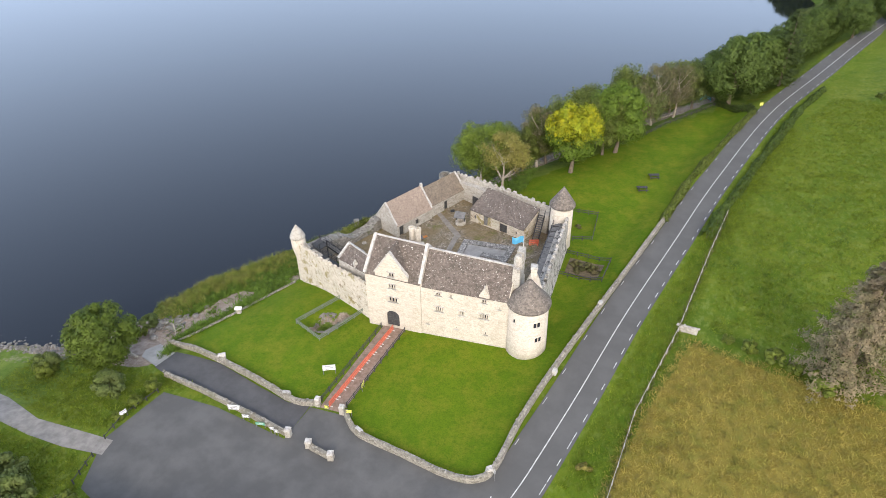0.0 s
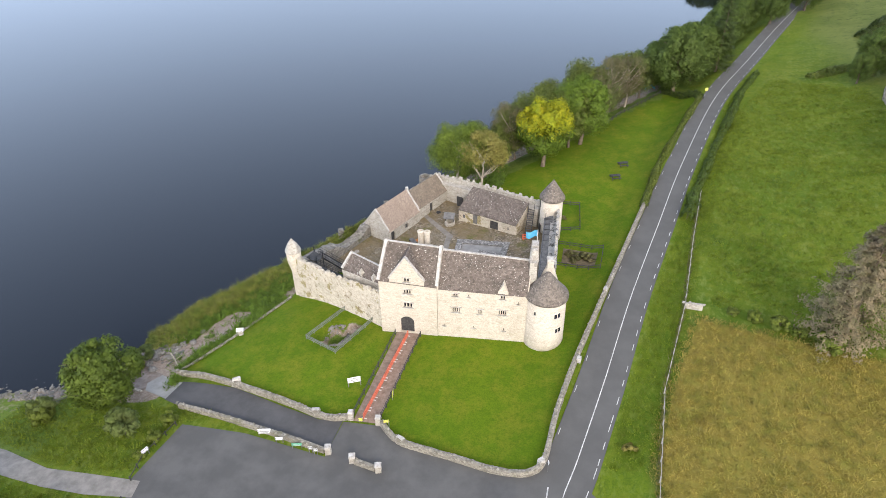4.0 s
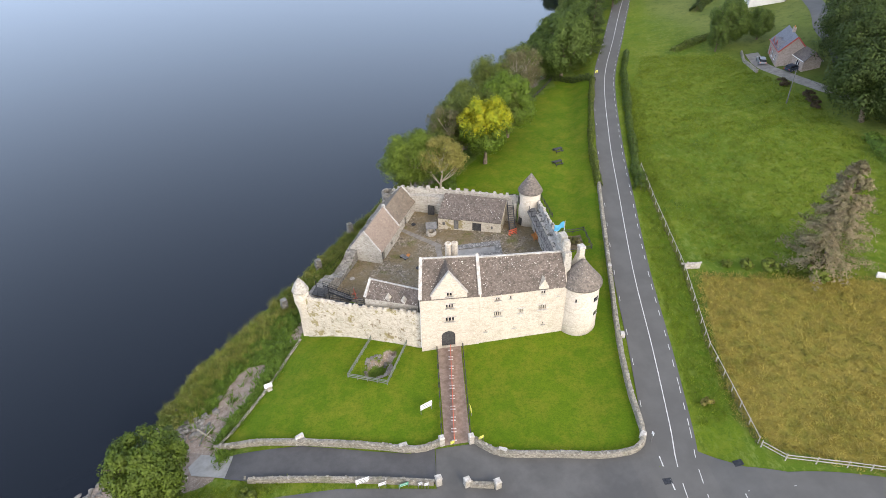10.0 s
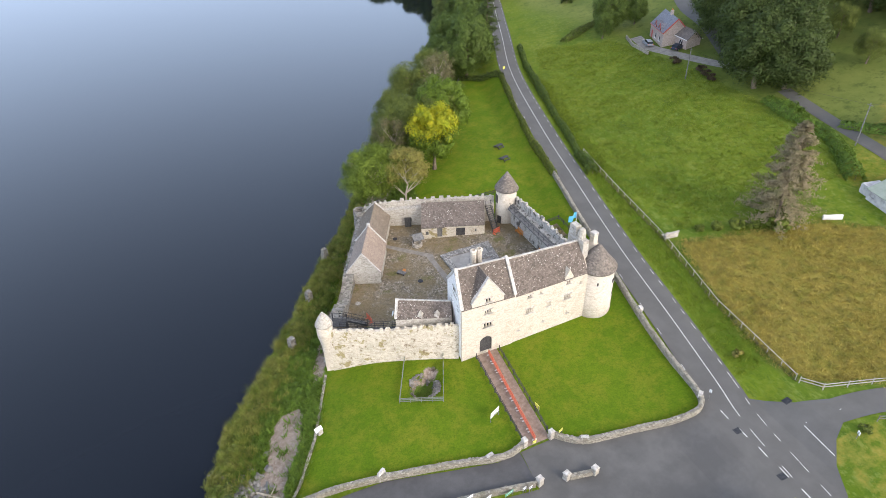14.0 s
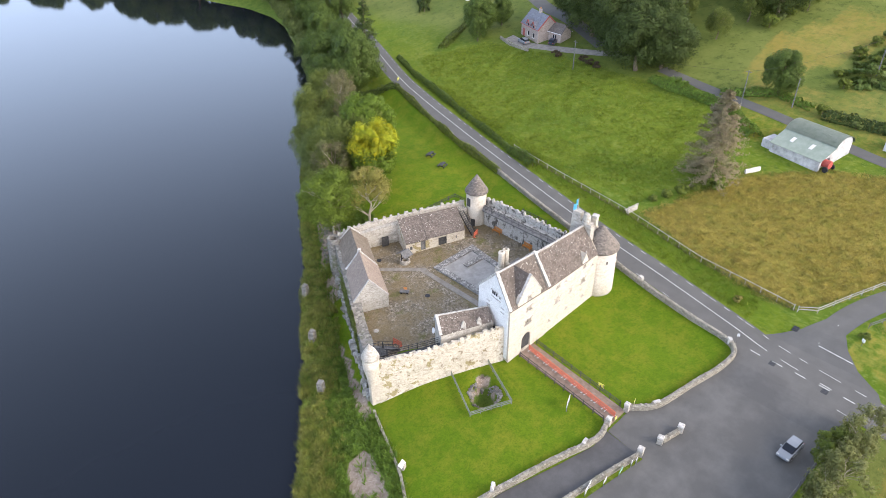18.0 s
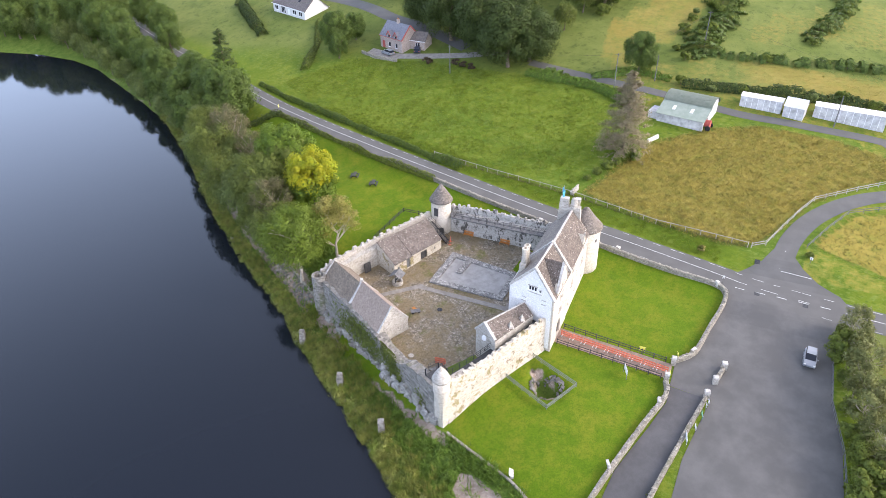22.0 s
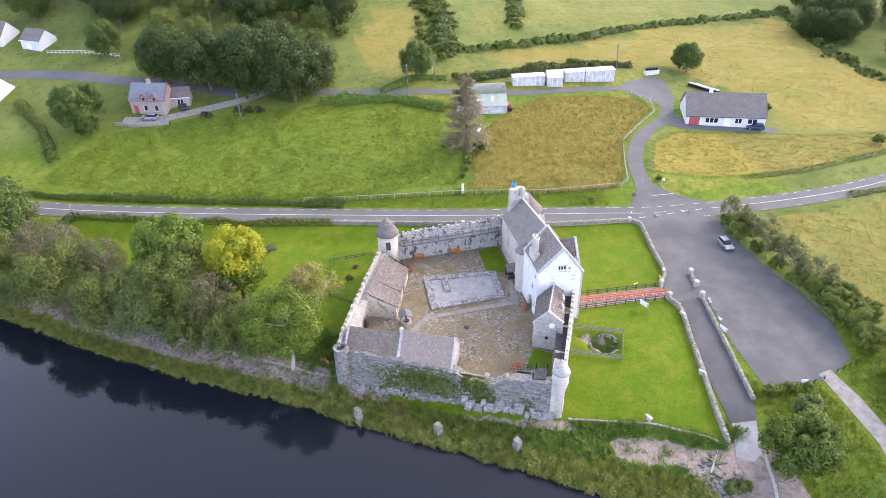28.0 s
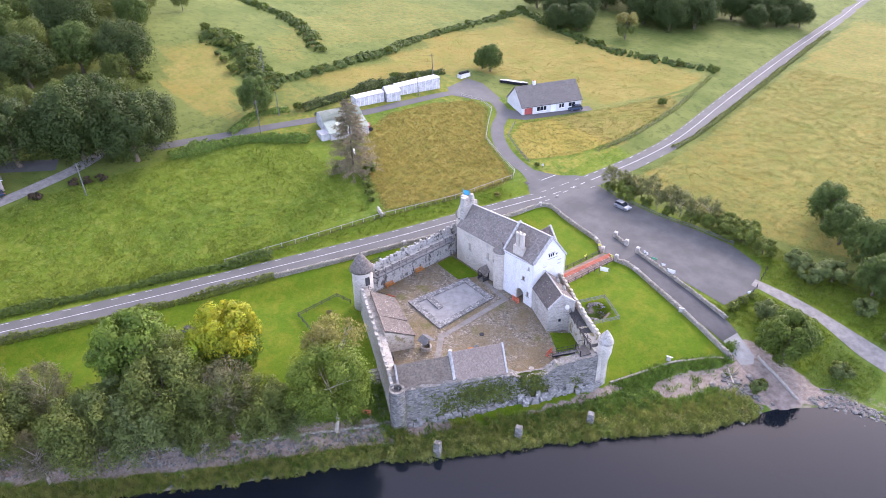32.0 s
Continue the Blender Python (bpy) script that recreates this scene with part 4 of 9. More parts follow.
FOOTING = stone_wall("whitish_footing_rock", (0.44, 0.425, 0.39), (0.15, 0.14, 0.125), (0.25, 0.235, 0.21), 2.4, 0.35, (0.2, 0.18, 0.13), 0.2)
curtain("curtain_wall_south", (-16.2, 9.0), (0.05, 0.95), 1.9, (-4.0, -0.6), [(0, 4.0), (0.4, 4.3), (1, 5.5)], "limewashed south curtain wall with worn battlements and moss", LIME_WORN, 1, (0.7, 0.4, 0.3), 1.15)
curtain("curtain_wall_lake", (-1.9, 38.6), (-16.9, 9.8), 1.7, (-5.0, -4.6), [(0, 2.6), (0.27, 2.5), (0.3, 2.2), (0.54, 1.9), (0.57, 0.9), (0.72, 0.7), (0.74, 2.0), (1, 2.9)], "grey rubble lakeside curtain wall with ivy", GREY, 1, None)
curtain("curtain_wall_north", (20.6, 29.6), (-1.0, 39.4), 1.6, (-0.6, -4.2), [(0, 5.6), (0.35, 5.2), (0.75, 4.7), (0.9, 4.2), (1, 3.2)], "stone north curtain wall with broken battlements", GREY_PALE, 1, (0.7, 0.5, 0.4), 0.9)
curtain("curtain_wall_east", (23.7, 4.5), (23.6, 27.4), 1.35, (-0.3, -0.2), [(0, 6.6), (0.8, 6.4), (1, 5.9)], "tall stained east curtain wall with pale merlons", GREY_STAINED, 1, (0.7, 0.5, 0.45), 1.1)
bm = bmesh.new()
for i in range(60):
    t = i / 59
    if abs(t - 0.135) < 0.014:
        continue
    x, y = -16.6 + 14.9 * t, 10.2 + 28.9 * t
    o = rnd(0.0, 0.7)
    high = rnd(2.5, 3.3) if t < 0.42 else rnd(1.5, 2.3)
    box(bm, x - 0.887 * o, y + 0.46 * o, -5.4, rnd(0.7, 1.3), rnd(0.7, 1.2), high * (1.1 - 0.5 * o), 63 + rnd(-8, 8), rnd(0.6, 0.85))
roughen(bm, 0.3, 1.1, 3)
single("wall_footing", bm, FOOTING, "battered whitish rock footing under the lake wall", "rock footing", "structure")


def turret(name, x, y, r, profile, cone, label, roof=CONE, wall=LIME):
    root = thing(name, (x, y, profile[0][1]), label, "turret")
    bm = bmesh.new()
    lathe(bm, x, y, profile, 28)
    roughen(bm, 0.03, 1.6)
    part("wall", bm, wall, root, smooth=True)
    bm = bmesh.new()
    lathe(bm, x, y, cone, 28)
    roughen(bm, 0.02, 2.0)
    part("conical_roof", bm, roof, root, smooth=True)
    return root


sw = turret("corner_turret", -16.5, 9.8, 1.0, [(0.55, -4.2), (0.6, -0.5), (0.75, 1.4), (1.12, 3.1), (1.15, 5.1)], [(1.26, 5.0), (1.2, 5.2), (0.75, 6.15), (0.05, 7.2)],
            "corbelled cream stone turret with a stone cone", GREY_PALE)
bm = bmesh.new()
prism(bm, [(-17.1, 9.4), (-16.0, 8.9), (-15.3, 10.4), (-16.4, 11.0)], -5.0, 3.4)
roughen(bm, 0.05, 1.2, 3)
part("corner_masonry", bm, LIME, sw)
ne = turret("round_turret", 22.18, 27.86, 1.8, [(1.95, -1.2), (1.85, 2.0), (1.8, 7.7)], [(2.12, 7.55), (2.1, 7.75), (1.05, 9.4), (0.04, 10.9)], "round cream stone turret with a slate cone")
# doorways: solid dark blocks stand for the shade inside the openings
for zz, ang, hh in ((0.95, 205, 1.7), (5.0, 175, 1.6)):
    bm = bmesh.new()
    box(bm, 22.18 + 1.72 * math.cos(radians(ang)), 27.86 + 1.72 * math.sin(radians(ang)), zz, 0.35, 0.8, hh, ang)
    part("doorway", bm, TIMBER_DARK, ne, "open doorway, its inner shade a dark block")
nw = thing("corner_bartizan", (-1.6, 38.9, -5.2), "open-topped round stone bartizan at the wall corner", "turret")
bm = bmesh.new()
lathe(bm, -1.7, 38.9, [(1.25, -5.3), (1.2, 0.0), (1.15, 3.3), (0.75, 3.35), (0.75, 1.9), (0.02, 1.9)], 24)
roughen(bm, 0.05, 1.5)
part("wall", bm, GREY, nw)


def gable_block(bm, corners, base, eaves, ridge_a, ridge_b):
    """A building's body: four corners (a0, a1 at one gable, b1, b0 at the other), with gable points."""
    a0, a1, b1, b0 = corners
    lo = [bm.verts.new((*p, base)) for p in corners]
    hi = [bm.verts.new((*p, e)) for p, e in zip(corners, eaves)]
    ra, rb = bm.verts.new(ridge_a), bm.verts.new(ridge_b)
    bm.faces.new(lo[::-1])
    bm.faces.new((lo[0], lo[1], hi[1], ra, hi[0]))
    bm.faces.new((lo[2], lo[3], hi[3], rb, hi[2]))
    bm.faces.new((lo[1], lo[2], hi[2], hi[1]))
    bm.faces.new((lo[3], lo[0], hi[0], hi[3]))
    bm.faces.new((hi[0], ra, rb, hi[3]))
    bm.faces.new((ra, hi[1], hi[2], rb))


def roof_plate(bm, ridge_a, ridge_b, eave_b, eave_a, over=0.25, thick=0.14, lift=0.1):
    """One roof slope between a ridge and an eave line, carried past the eave."""
    up = Vector((0, 0, lift))
    ra, rb, eb, ea = (Vector(p) + up for p in (ridge_a, ridge_b, eave_b, eave_a))
    slab(bm, [ra, rb, eb + (eb - rb).normalized() * over, ea + (ea - ra).normalized() * over], thick)


def cut_box(x0, x1, y0, y1, z0, z1):
    c = bmesh.new()
    box(c, (x0 + x1) / 2, (y0 + y1) / 2, z0, x1 - x0, y1 - y0, z1 - z0)
    return c


def arch_cut(x0, x1, y0, y1, z0, spring, top):
    """An arched passage along y."""
    c = bmesh.new()
    pts = [(x0, z0), (x1, z0), (x1, spring)]
    for i in range(1, 12):
        a = math.pi * i / 12
        pts.append(((x0 + x1) / 2 + (x1 - x0) / 2 * math.cos(a), spring + (top - spring) * math.sin(a)))
    pts.append((x0, spring))
    f = [c.verts.new((x, y0, z)) for x, z in pts]
    b = [c.verts.new((x, y1, z)) for x, z in pts]
    c.faces.new(f)
    c.faces.new(b[::-1])
    for i in range(len(pts)):
        j = (i + 1) % len(pts)
        c.faces.new((f[j], f[i], b[i], b[j]))
    return c


def lights_of(root, x0, x1, y, z0, z1, count, face=-1, hood=True):
    """A stone-mullioned window set in a carved opening in a wall that runs along x; face -1 looks to -y."""
    win = new("window")
    win.parent = root
    win.location = Vector(((x0 + x1) / 2, y, z0)) - root_of(root)
    bm = bmesh.new()
    yy = y - face * 0.26
    box(bm, (x0 + x1) / 2, yy, z0, x1 - x0, 0.04, z1 - z0)
    part("pane", bm, GLASS_DARK, win)
    for i in range(count + 1):
        bm = bmesh.new()
        xm = x0 + (x1 - x0) * i / count
        xm = min(max(xm, x0 + 0.05), x1 - 0.05)
        box(bm, xm, y - face * 0.12, z0, 0.13, 0.2, z1 - z0)
        part("mullion", bm, LIME, win)
    bm = bmesh.new()
    box(bm, (x0 + x1) / 2, y + face * 0.02, z0 - 0.12, x1 - x0 + 0.3, 0.24, 0.12)
    part("sill", bm, COPING, win)
    if hood:
        bm = bmesh.new()
        box(bm, (x0 + x1) / 2, y + face * 0.03, z1 + 0.02, x1 - x0 + 0.4, 0.18, 0.1)
        part("hood_mould", bm, COPING, win)
    return win


def coping(root, pts, w=0.42, h=0.22, name="coping"):
    for a, b in zip(pts, pts[1:]):
        bm = bmesh.new()
        beam(bm, Vector(a) + Vector((0, 0, h * 0.3)), Vector(b) + Vector((0, 0, h * 0.3)), w, h)
        roughen(bm, 0.02, 2.0, 2)
        part(name, bm, COPING, root)


# gatehouse
gh = thing("gatehouse", (4, 3.4, 0), "three-storey limewashed gatehouse with slate roof and arched gate", "gatehouse")
GF = [(0.0, 0.0), (8.08, 0.0), (8.25, 6.95), (1.2, 6.95)]
bm = bmesh.new()
gable_block(bm, [GF[3], GF[0], GF[1], GF[2]], -1.0, [9.0, 8.75, 8.5, 8.75], (0.62, 3.2, 13.2), (8.2, 3.05, 12.95))
fg = bmesh.new()
prof = [(1.55, 8.0), (6.35, 8.0), (6.35, 9.4), (3.9, 13.0), (1.55, 9.4)]
f0 = [fg.verts.new((x, -0.012, z)) for x, z in prof]
f1 = [fg.verts.new((x, 0.6, z)) for x, z in prof]
fg.faces.new(f0)
fg.faces.new(f1[::-1])
for i in range(5):
    j = (i + 1) % 5
    fg.faces.new((f0[j], f0[i], f1[i], f1[j]))
GW = [(3.3, 4.7, 4.55, 5.4, 3), (3.4, 4.55, 6.95, 7.7, 3)]
bm = carve(bm, [arch_cut(2.8, 4.75, -0.5, 8.0, -0.05, 1.9, 2.85)] + [cut_box(a, b, -0.4, 0.3, c, d) for a, b, c, d, n in GW]
           + [cut_box(3.0, 3.6, 6.65, 7.3, 5.0, 5.8), cut_box(1.9, 2.4, 6.65, 7.3, 2.1, 3.0), cut_box(2.0, 2.4, 6.65, 7.3, 7.6, 8.2)])
part("wall", bm, LIME, gh)
fg = carve(fg, [cut_box(3.5, 4.4, -0.4, 0.3, 9.0, 9.7)])
part("front_gable", fg, LIME, gh)
for a, b, c, d, n in GW:
    lights_of(gh, a, b, 0.0, c, d, n)
lights_of(gh, 3.5, 4.4, -0.01, 9.0, 9.7, 2)
for a, b, c, d in ((3.0, 3.6, 5.0, 5.8), (1.9, 2.4, 2.1, 3.0), (2.0, 2.4, 7.6, 8.2)):
    lights_of(gh, a, b, 6.97, c, d, 1, 1, False)
# white render skins on the yard side
bm = bmesh.new()
sk = [(1.16, 6.95), (0.0, 0.35)]
d = Vector((sk[0][0] - sk[1][0], sk[0][1] - sk[1][1], 0)).normalized()
nw_ = Vector((-d.y, d.x, 0)) * 0.05
pl = [Vector((sk[1][0], sk[1][1], 0.0)), Vector((sk[0][0], sk[0][1], 0.0)), Vector((sk[0][0], sk[0][1], 9.0)), Vector((0.62, 3.25, 13.15)), Vector((sk[1][0], sk[1][1], 9.1))]
f0 = [bm.verts.new(p + nw_) for p in pl]
f1 = [bm.verts.new(p - nw_ * 2) for p in pl]
bm.faces.new(f0)
bm.faces.new(f1[::-1])
for i in range(5):
    j = (i + 1) % 5
    bm.faces.new((f0[i], f0[j], f1[j], f1[i]))
part("gable_render", bm, WHITE, gh, "white lime-rendered yard gable")
for yy, z0, z1, w, n_ in ((3.35, 9.3, 10.2, 1.25, 3), (1.55, 7.8, 8.35, 0.42, 1), (4.65, 7.3, 7.8, 0.42, 1), (2.2, 9.35, 9.9, 0.28, 1)):
    for k in range(n_):
        yk = yy + (k - (n_ - 1) / 2) * w / n_
        bm = bmesh.new()
        box(bm, 0.175 * yk - 0.045, yk, z0, 0.1, w / n_ - (0.12 if n_ > 1 else 0), z1 - z0, -9.9)
        part("gable_window", bm, GLASS_DARK, gh, "dark small window light")
    bm = bmesh.new()
    box(bm, 0.175 * yy - 0.09, yy, z0 - 0.14, 0.2, w + 0.3, 0.12, -9.9)
    part("window_sill", bm, COPING, gh)
    bm = bmesh.new()
    box(bm, 0.175 * yy - 0.09, yy, z1 + 0.04, 0.2, w + 0.3, 0.12, -9.9)
    part("hood_mould", bm, COPING, gh)
bm = carve((lambda b: (box(b, 4.72, 6.99, 0.0, 7.06, 0.1, 9.0), b)[1])(bmesh.new()),
           [arch_cut(3.1, 4.9, 6.0, 8.0, -0.05, 1.9, 2.9)] + [cut_box(a, b, 6, 8, c, d) for a, b, c, d in ((3.0, 3.6, 5.0, 5.8), (1.9, 2.4, 2.1, 3.0), (2.0, 2.4, 7.6, 8.2))])
part("yard_render", bm, WHITE, gh, "white lime-rendered yard wall")
bm = bmesh.new()
box(bm, 3.78, 0.32, 0.0, 1.95, 0.12, 2.86)
part("gate_leaves", carve(bm, [cut_box(3.76, 3.79, 0, 0.3, 0, 2.9)]), TIMBER_DARK, gh, "dark closed timber gate")
bm = bmesh.new()
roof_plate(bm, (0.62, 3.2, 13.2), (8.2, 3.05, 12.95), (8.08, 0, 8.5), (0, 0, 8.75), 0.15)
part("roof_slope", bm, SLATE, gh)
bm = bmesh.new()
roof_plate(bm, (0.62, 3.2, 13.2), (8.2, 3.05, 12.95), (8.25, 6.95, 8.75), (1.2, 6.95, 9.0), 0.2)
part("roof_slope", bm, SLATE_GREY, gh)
for sx, mat_ in ((1, SLATE), (-1, SLATE)):
    bm = bmesh.new()
    e = 1.62 if sx < 0 else 6.28
    slab(bm, [(3.9, 0.12, 13.02), (3.9, 3.3, 13.12), (e, 0.75, 9.5), (e, 0.12, 9.5)], 0.12)
    part("cross_roof", bm, mat_, gh)
coping(gh, [(1.45, 0.1, 9.35), (3.9, 0.1, 13.05), (6.45, 0.1, 9.35)], 0.4, 0.16)
coping(gh, [(0.02, -0.05, 8.85), (0.62, 3.2, 13.3), (1.2, 6.95, 9.1)], 0.45, 0.3)
coping(gh, [(8.1, -0.05, 8.75), (8.2, 3.05, 13.1), (8.25, 6.95, 8.9)], 0.42, 0.36)
coping(gh, [(0.8, 3.18, 13.3), (8.2, 3.05, 13.05)], 0.25, 0.12, "ridge")
stack = thing("twin_chimney", (5.2, 6.3, 8.6), "white lime-rendered twin chimney stack on the gatehouse", "chimney")
bm = bmesh.new()
box(bm, 5.2, 6.25, 8.2, 2.3, 1.0, 2.6, 0, 0.95)
part("base", bm, LIME, stack)
for xx in (4.75, 5.65):
    bm = bmesh.new()
    lathe(bm, xx, 6.15, [(0.44, 10.5), (0.42, 13.1), (0.5, 13.12), (0.5, 13.32), (0.28, 13.4), (0.26, 13.1)], 8)
    part("shaft", bm, LIME, stack, "weathered white octagonal shaft")

# manor house
mh = thing("manor_house", (14, 3.4, 0.3), "long limewashed manor house with brown lichen-spotted slate roof", "manor house")
bm = bmesh.new()
gable_block(bm, [(8.3, 6.8), (8.12, 0.1), (20.3, 0.35), (20.9, 6.75)], -1.0, [8.5, 8.4, 8.45, 8.5], (8.3, 3.1, 12.6), (20.5, 3.4, 12.0))
HW = [(10.1, 11.3, 4.5, 5.35, 4), (13.6, 14.35, 4.55, 5.4, 3), (16.4, 17.65, 4.75, 5.6, 4), (10.2, 11.0, 7.3, 7.8, 2), (12.2, 12.6, 7.35, 7.8, 1), (16.6, 17.4, 7.5, 8.15, 2), (18.95, 19.25, 6.9, 7.3, 1),
      (8.85, 9.2, 1.85, 2.2, 1), (12.95, 13.3, 1.95, 2.3, 1), (17.1, 17.5, 1.95, 2.4, 1)]
HB = [(16.8, 17.6, 4.7, 6.1, 2), (12.1, 12.8, 4.9, 6.2, 2), (16.8, 17.4, 7.7, 8.3, 2), (12.3, 12.7, 7.7, 8.2, 1), (17.5, 17.85, 2.7, 3.3, 1), (16.0, 16.35, 2.7, 3.3, 1), (10.8, 11.15, 5.0, 5.5, 1)]
wy = lambda x: 0.1 + 0.25 * (x - 8.1) / 12.2
bm = carve(bm, [cut_box(a, b, wy(a) - 0.4, wy(a) + 0.32, c, d) for a, b, c, d, n in HW] + [cut_box(a, b, 6.45, 7.3, c, d) for a, b, c, d, n in HB])
part("wall", bm, LIME, mh)
for a, b, c, d, n in HW:
    lights_of(mh, a, b, wy((a + b) / 2), c, d, n, -1, n > 1)
for a, b, c, d, n in HB:
    lights_of(mh, a, b, 6.78, c, d, n, 1, False)
bm = bmesh.new()
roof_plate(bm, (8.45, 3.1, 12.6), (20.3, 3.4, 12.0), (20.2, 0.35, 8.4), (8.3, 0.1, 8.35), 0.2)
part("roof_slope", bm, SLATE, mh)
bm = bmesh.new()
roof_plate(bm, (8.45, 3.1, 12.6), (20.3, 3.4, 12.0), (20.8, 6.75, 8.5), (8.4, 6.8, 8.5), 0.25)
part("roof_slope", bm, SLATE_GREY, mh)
coping(mh, [(8.5, 3.1, 12.72), (20.3, 3.4, 12.12)], 0.3, 0.14, "ridge")
# small gabled dormer on the front
bm = bmesh.new()
prof = [(16.3, 8.2), (17.7, 8.2), (17.7, 8.7), (17.0, 10.0), (16.3, 8.7)]
f0 = [bm.verts.new((x, 0.24, z)) for x, z in prof]
f1 = [bm.verts.new((x, 1.5, z)) for x, z in prof]
bm.faces.new(f0), bm.faces.new(f1[::-1])
for i in range(5):
    bm.faces.new((f0[(i + 1) % 5], f0[i], f1[i], f1[(i + 1) % 5]))
part("dormer", bm, LIME, mh)
bm = bmesh.new()
rod(bm, (17.0, 0.3, 9.9), (17.0, 0.3, 10.45), 0.1, 6, 0.05)
part("finial", bm, COPING, mh)
# east gable stack
bm = bmesh.new()
box(bm, 20.55, 3.9, 8.0, 1.1, 4.0, 4.6, 3, 0.86)
box(bm, 20.6, 4.9, 12.0, 1.05, 1.5, 1.9, 3, 0.9)
roughen(bm, 0.05, 1.3, 3)
part("gable_chimney", bm, GREY_PALE, mh, "stepped rough stone gable stack")
bm = bmesh.new()
lathe(bm, 20.6, 3.3, [(0.62, 12.0), (0.6, 13.4), (0.42, 14.0), (0.1, 14.1)], 12)
part("stack_pot", bm, GREY_PALE, mh, "rounded stone chimney head")
# stair bow on the yard side
bm = bmesh.new()
lathe(bm, 9.2, 6.7, [(1.25, -0.5), (1.25, 8.3)], 20)
part("stair_bow", bm, LIME, mh)
bm = bmesh.new()
lathe(bm, 9.2, 6.7, [(1.4, 8.2), (1.4, 8.35), (0.05, 9.9)], 20)
part("stair_roof", bm, SLATE_GREY, mh)
porch = thing("timber_porch", (12.6, 7.6, 0.7), "dark timber porch with a steep gabled roof", "porch")
for xx in (11.9, 13.3):
    for yy in (7.0, 8.3):
        bm = bmesh.new()
        box(bm, xx, yy, 0.5, 0.16, 0.16, 2.1)
        part("post", bm, TIMBER_DARK, porch)
for xx in (11.9, 13.3):
    bm = bmesh.new()
    box(bm, xx, 7.65, 0.5, 0.1, 1.3, 1.0)
    part("side_panel", bm, TIMBER_DARK, porch)
for s in (-1, 1):
    bm = bmesh.new()
    slab(bm, [(12.6, 6.8, 3.7), (12.6, 8.6, 3.7), (12.6 + s * 1.0, 8.6, 2.45), (12.6 + s * 1.0, 6.8, 2.45)], 0.1)
    part("roof_slope", bm, SLATE_GREY, porch)
bm = bmesh.new()
prism(bm, [(11.9, 8.32), (13.3, 8.32), (13.3, 8.4), (11.9, 8.4)], 2.4, 2.6)
part("tie_beam", bm, TIMBER_DARK, porch)

# round tower
rt = turret("round_tower", 22.65, 1.6, 2.7, [(2.85, -1.0), (2.75, 1.5), (2.66, 8.35)], [(2.95, 8.2), (2.95, 8.42), (1.5, 10.1), (0.4, 11.6), (0.02, 11.75)], "squat round limewashed tower with a conical slate roof")
for ang, zz, n in ((-118, 6.3, 1), (-52, 6.0, 2), (-45, 3.4, 2), (-100, 0.4, 1)):
    for k in range(n):
        a = radians(ang + (k - (n - 1) / 2) * 11)
        bm = bmesh.new()
        box(bm, 22.65 + 2.67 * math.cos(a), 1.6 + 2.67 * math.sin(a), zz, 0.14, 0.36 if n > 1 else 0.2, 0.65 if n > 1 else 0.5, math.degrees(a))
        part("window_light", bm, GLASS_DARK, rt)
        bm = bmesh.new()
        box(bm, 22.65 + 2.70 * math.cos(a), 1.6 + 2.70 * math.sin(a), zz - 0.1, 0.2, 0.5, 0.1, math.degrees(a))
        part("window_sill", bm, COPING, rt)
tc = thing("tower_chimney", (22.75, 3.2, 8.5), "white square chimney rising from a flared base behind the tower", "chimney")
bm = bmesh.new()
lathe(bm, 22.75, 3.3, [(1.3, 8.0), (1.15, 9.6), (0.55, 11.4)], 10)
part("flared_base", bm, LIME, tc)
bm = bmesh.new()
box(bm, 22.75, 3.2, 11.2, 0.8, 0.8, 1.7, 10)
part("shaft", bm, LIME, tc)
bm = bmesh.new()
box(bm, 22.75, 3.2, 12.6, 0.95, 0.95, 0.35, 10, 0.9)
part("cap", bm, COPING, tc)
flag = thing("flagpole", (20.75, 5.2, 13.4), "pale flagpole with a faded light blue flag", "flagpole")
bm = bmesh.new()
rod(bm, (20.75, 5.2, 13.2), (20.75, 5.2, 15.9), 0.05, 8)
part("pole", bm, COPING, flag)
bm = bmesh.new()
rows = []
for i in range(9):
    t = i / 8
    rows.append([bm.verts.new((20.75 - 1.5 * t, 5.2 + 0.22 * math.sin(t * 7) - 0.35 * t, zz - 0.25 * t)) for zz in (14.75, 15.2, 15.75)])
for a, b in zip(rows, rows[1:]):
    for k in range(2):
        bm.faces.new((a[k], a[k + 1], b[k + 1], b[k]))
bmesh.ops.solidify(bm, geom=bm.faces[:], thickness=0.015)
part("flag", bm, FLAG_BLUE, flag, "rippled light blue flag", True)

# ---- castle: yard buildings ----


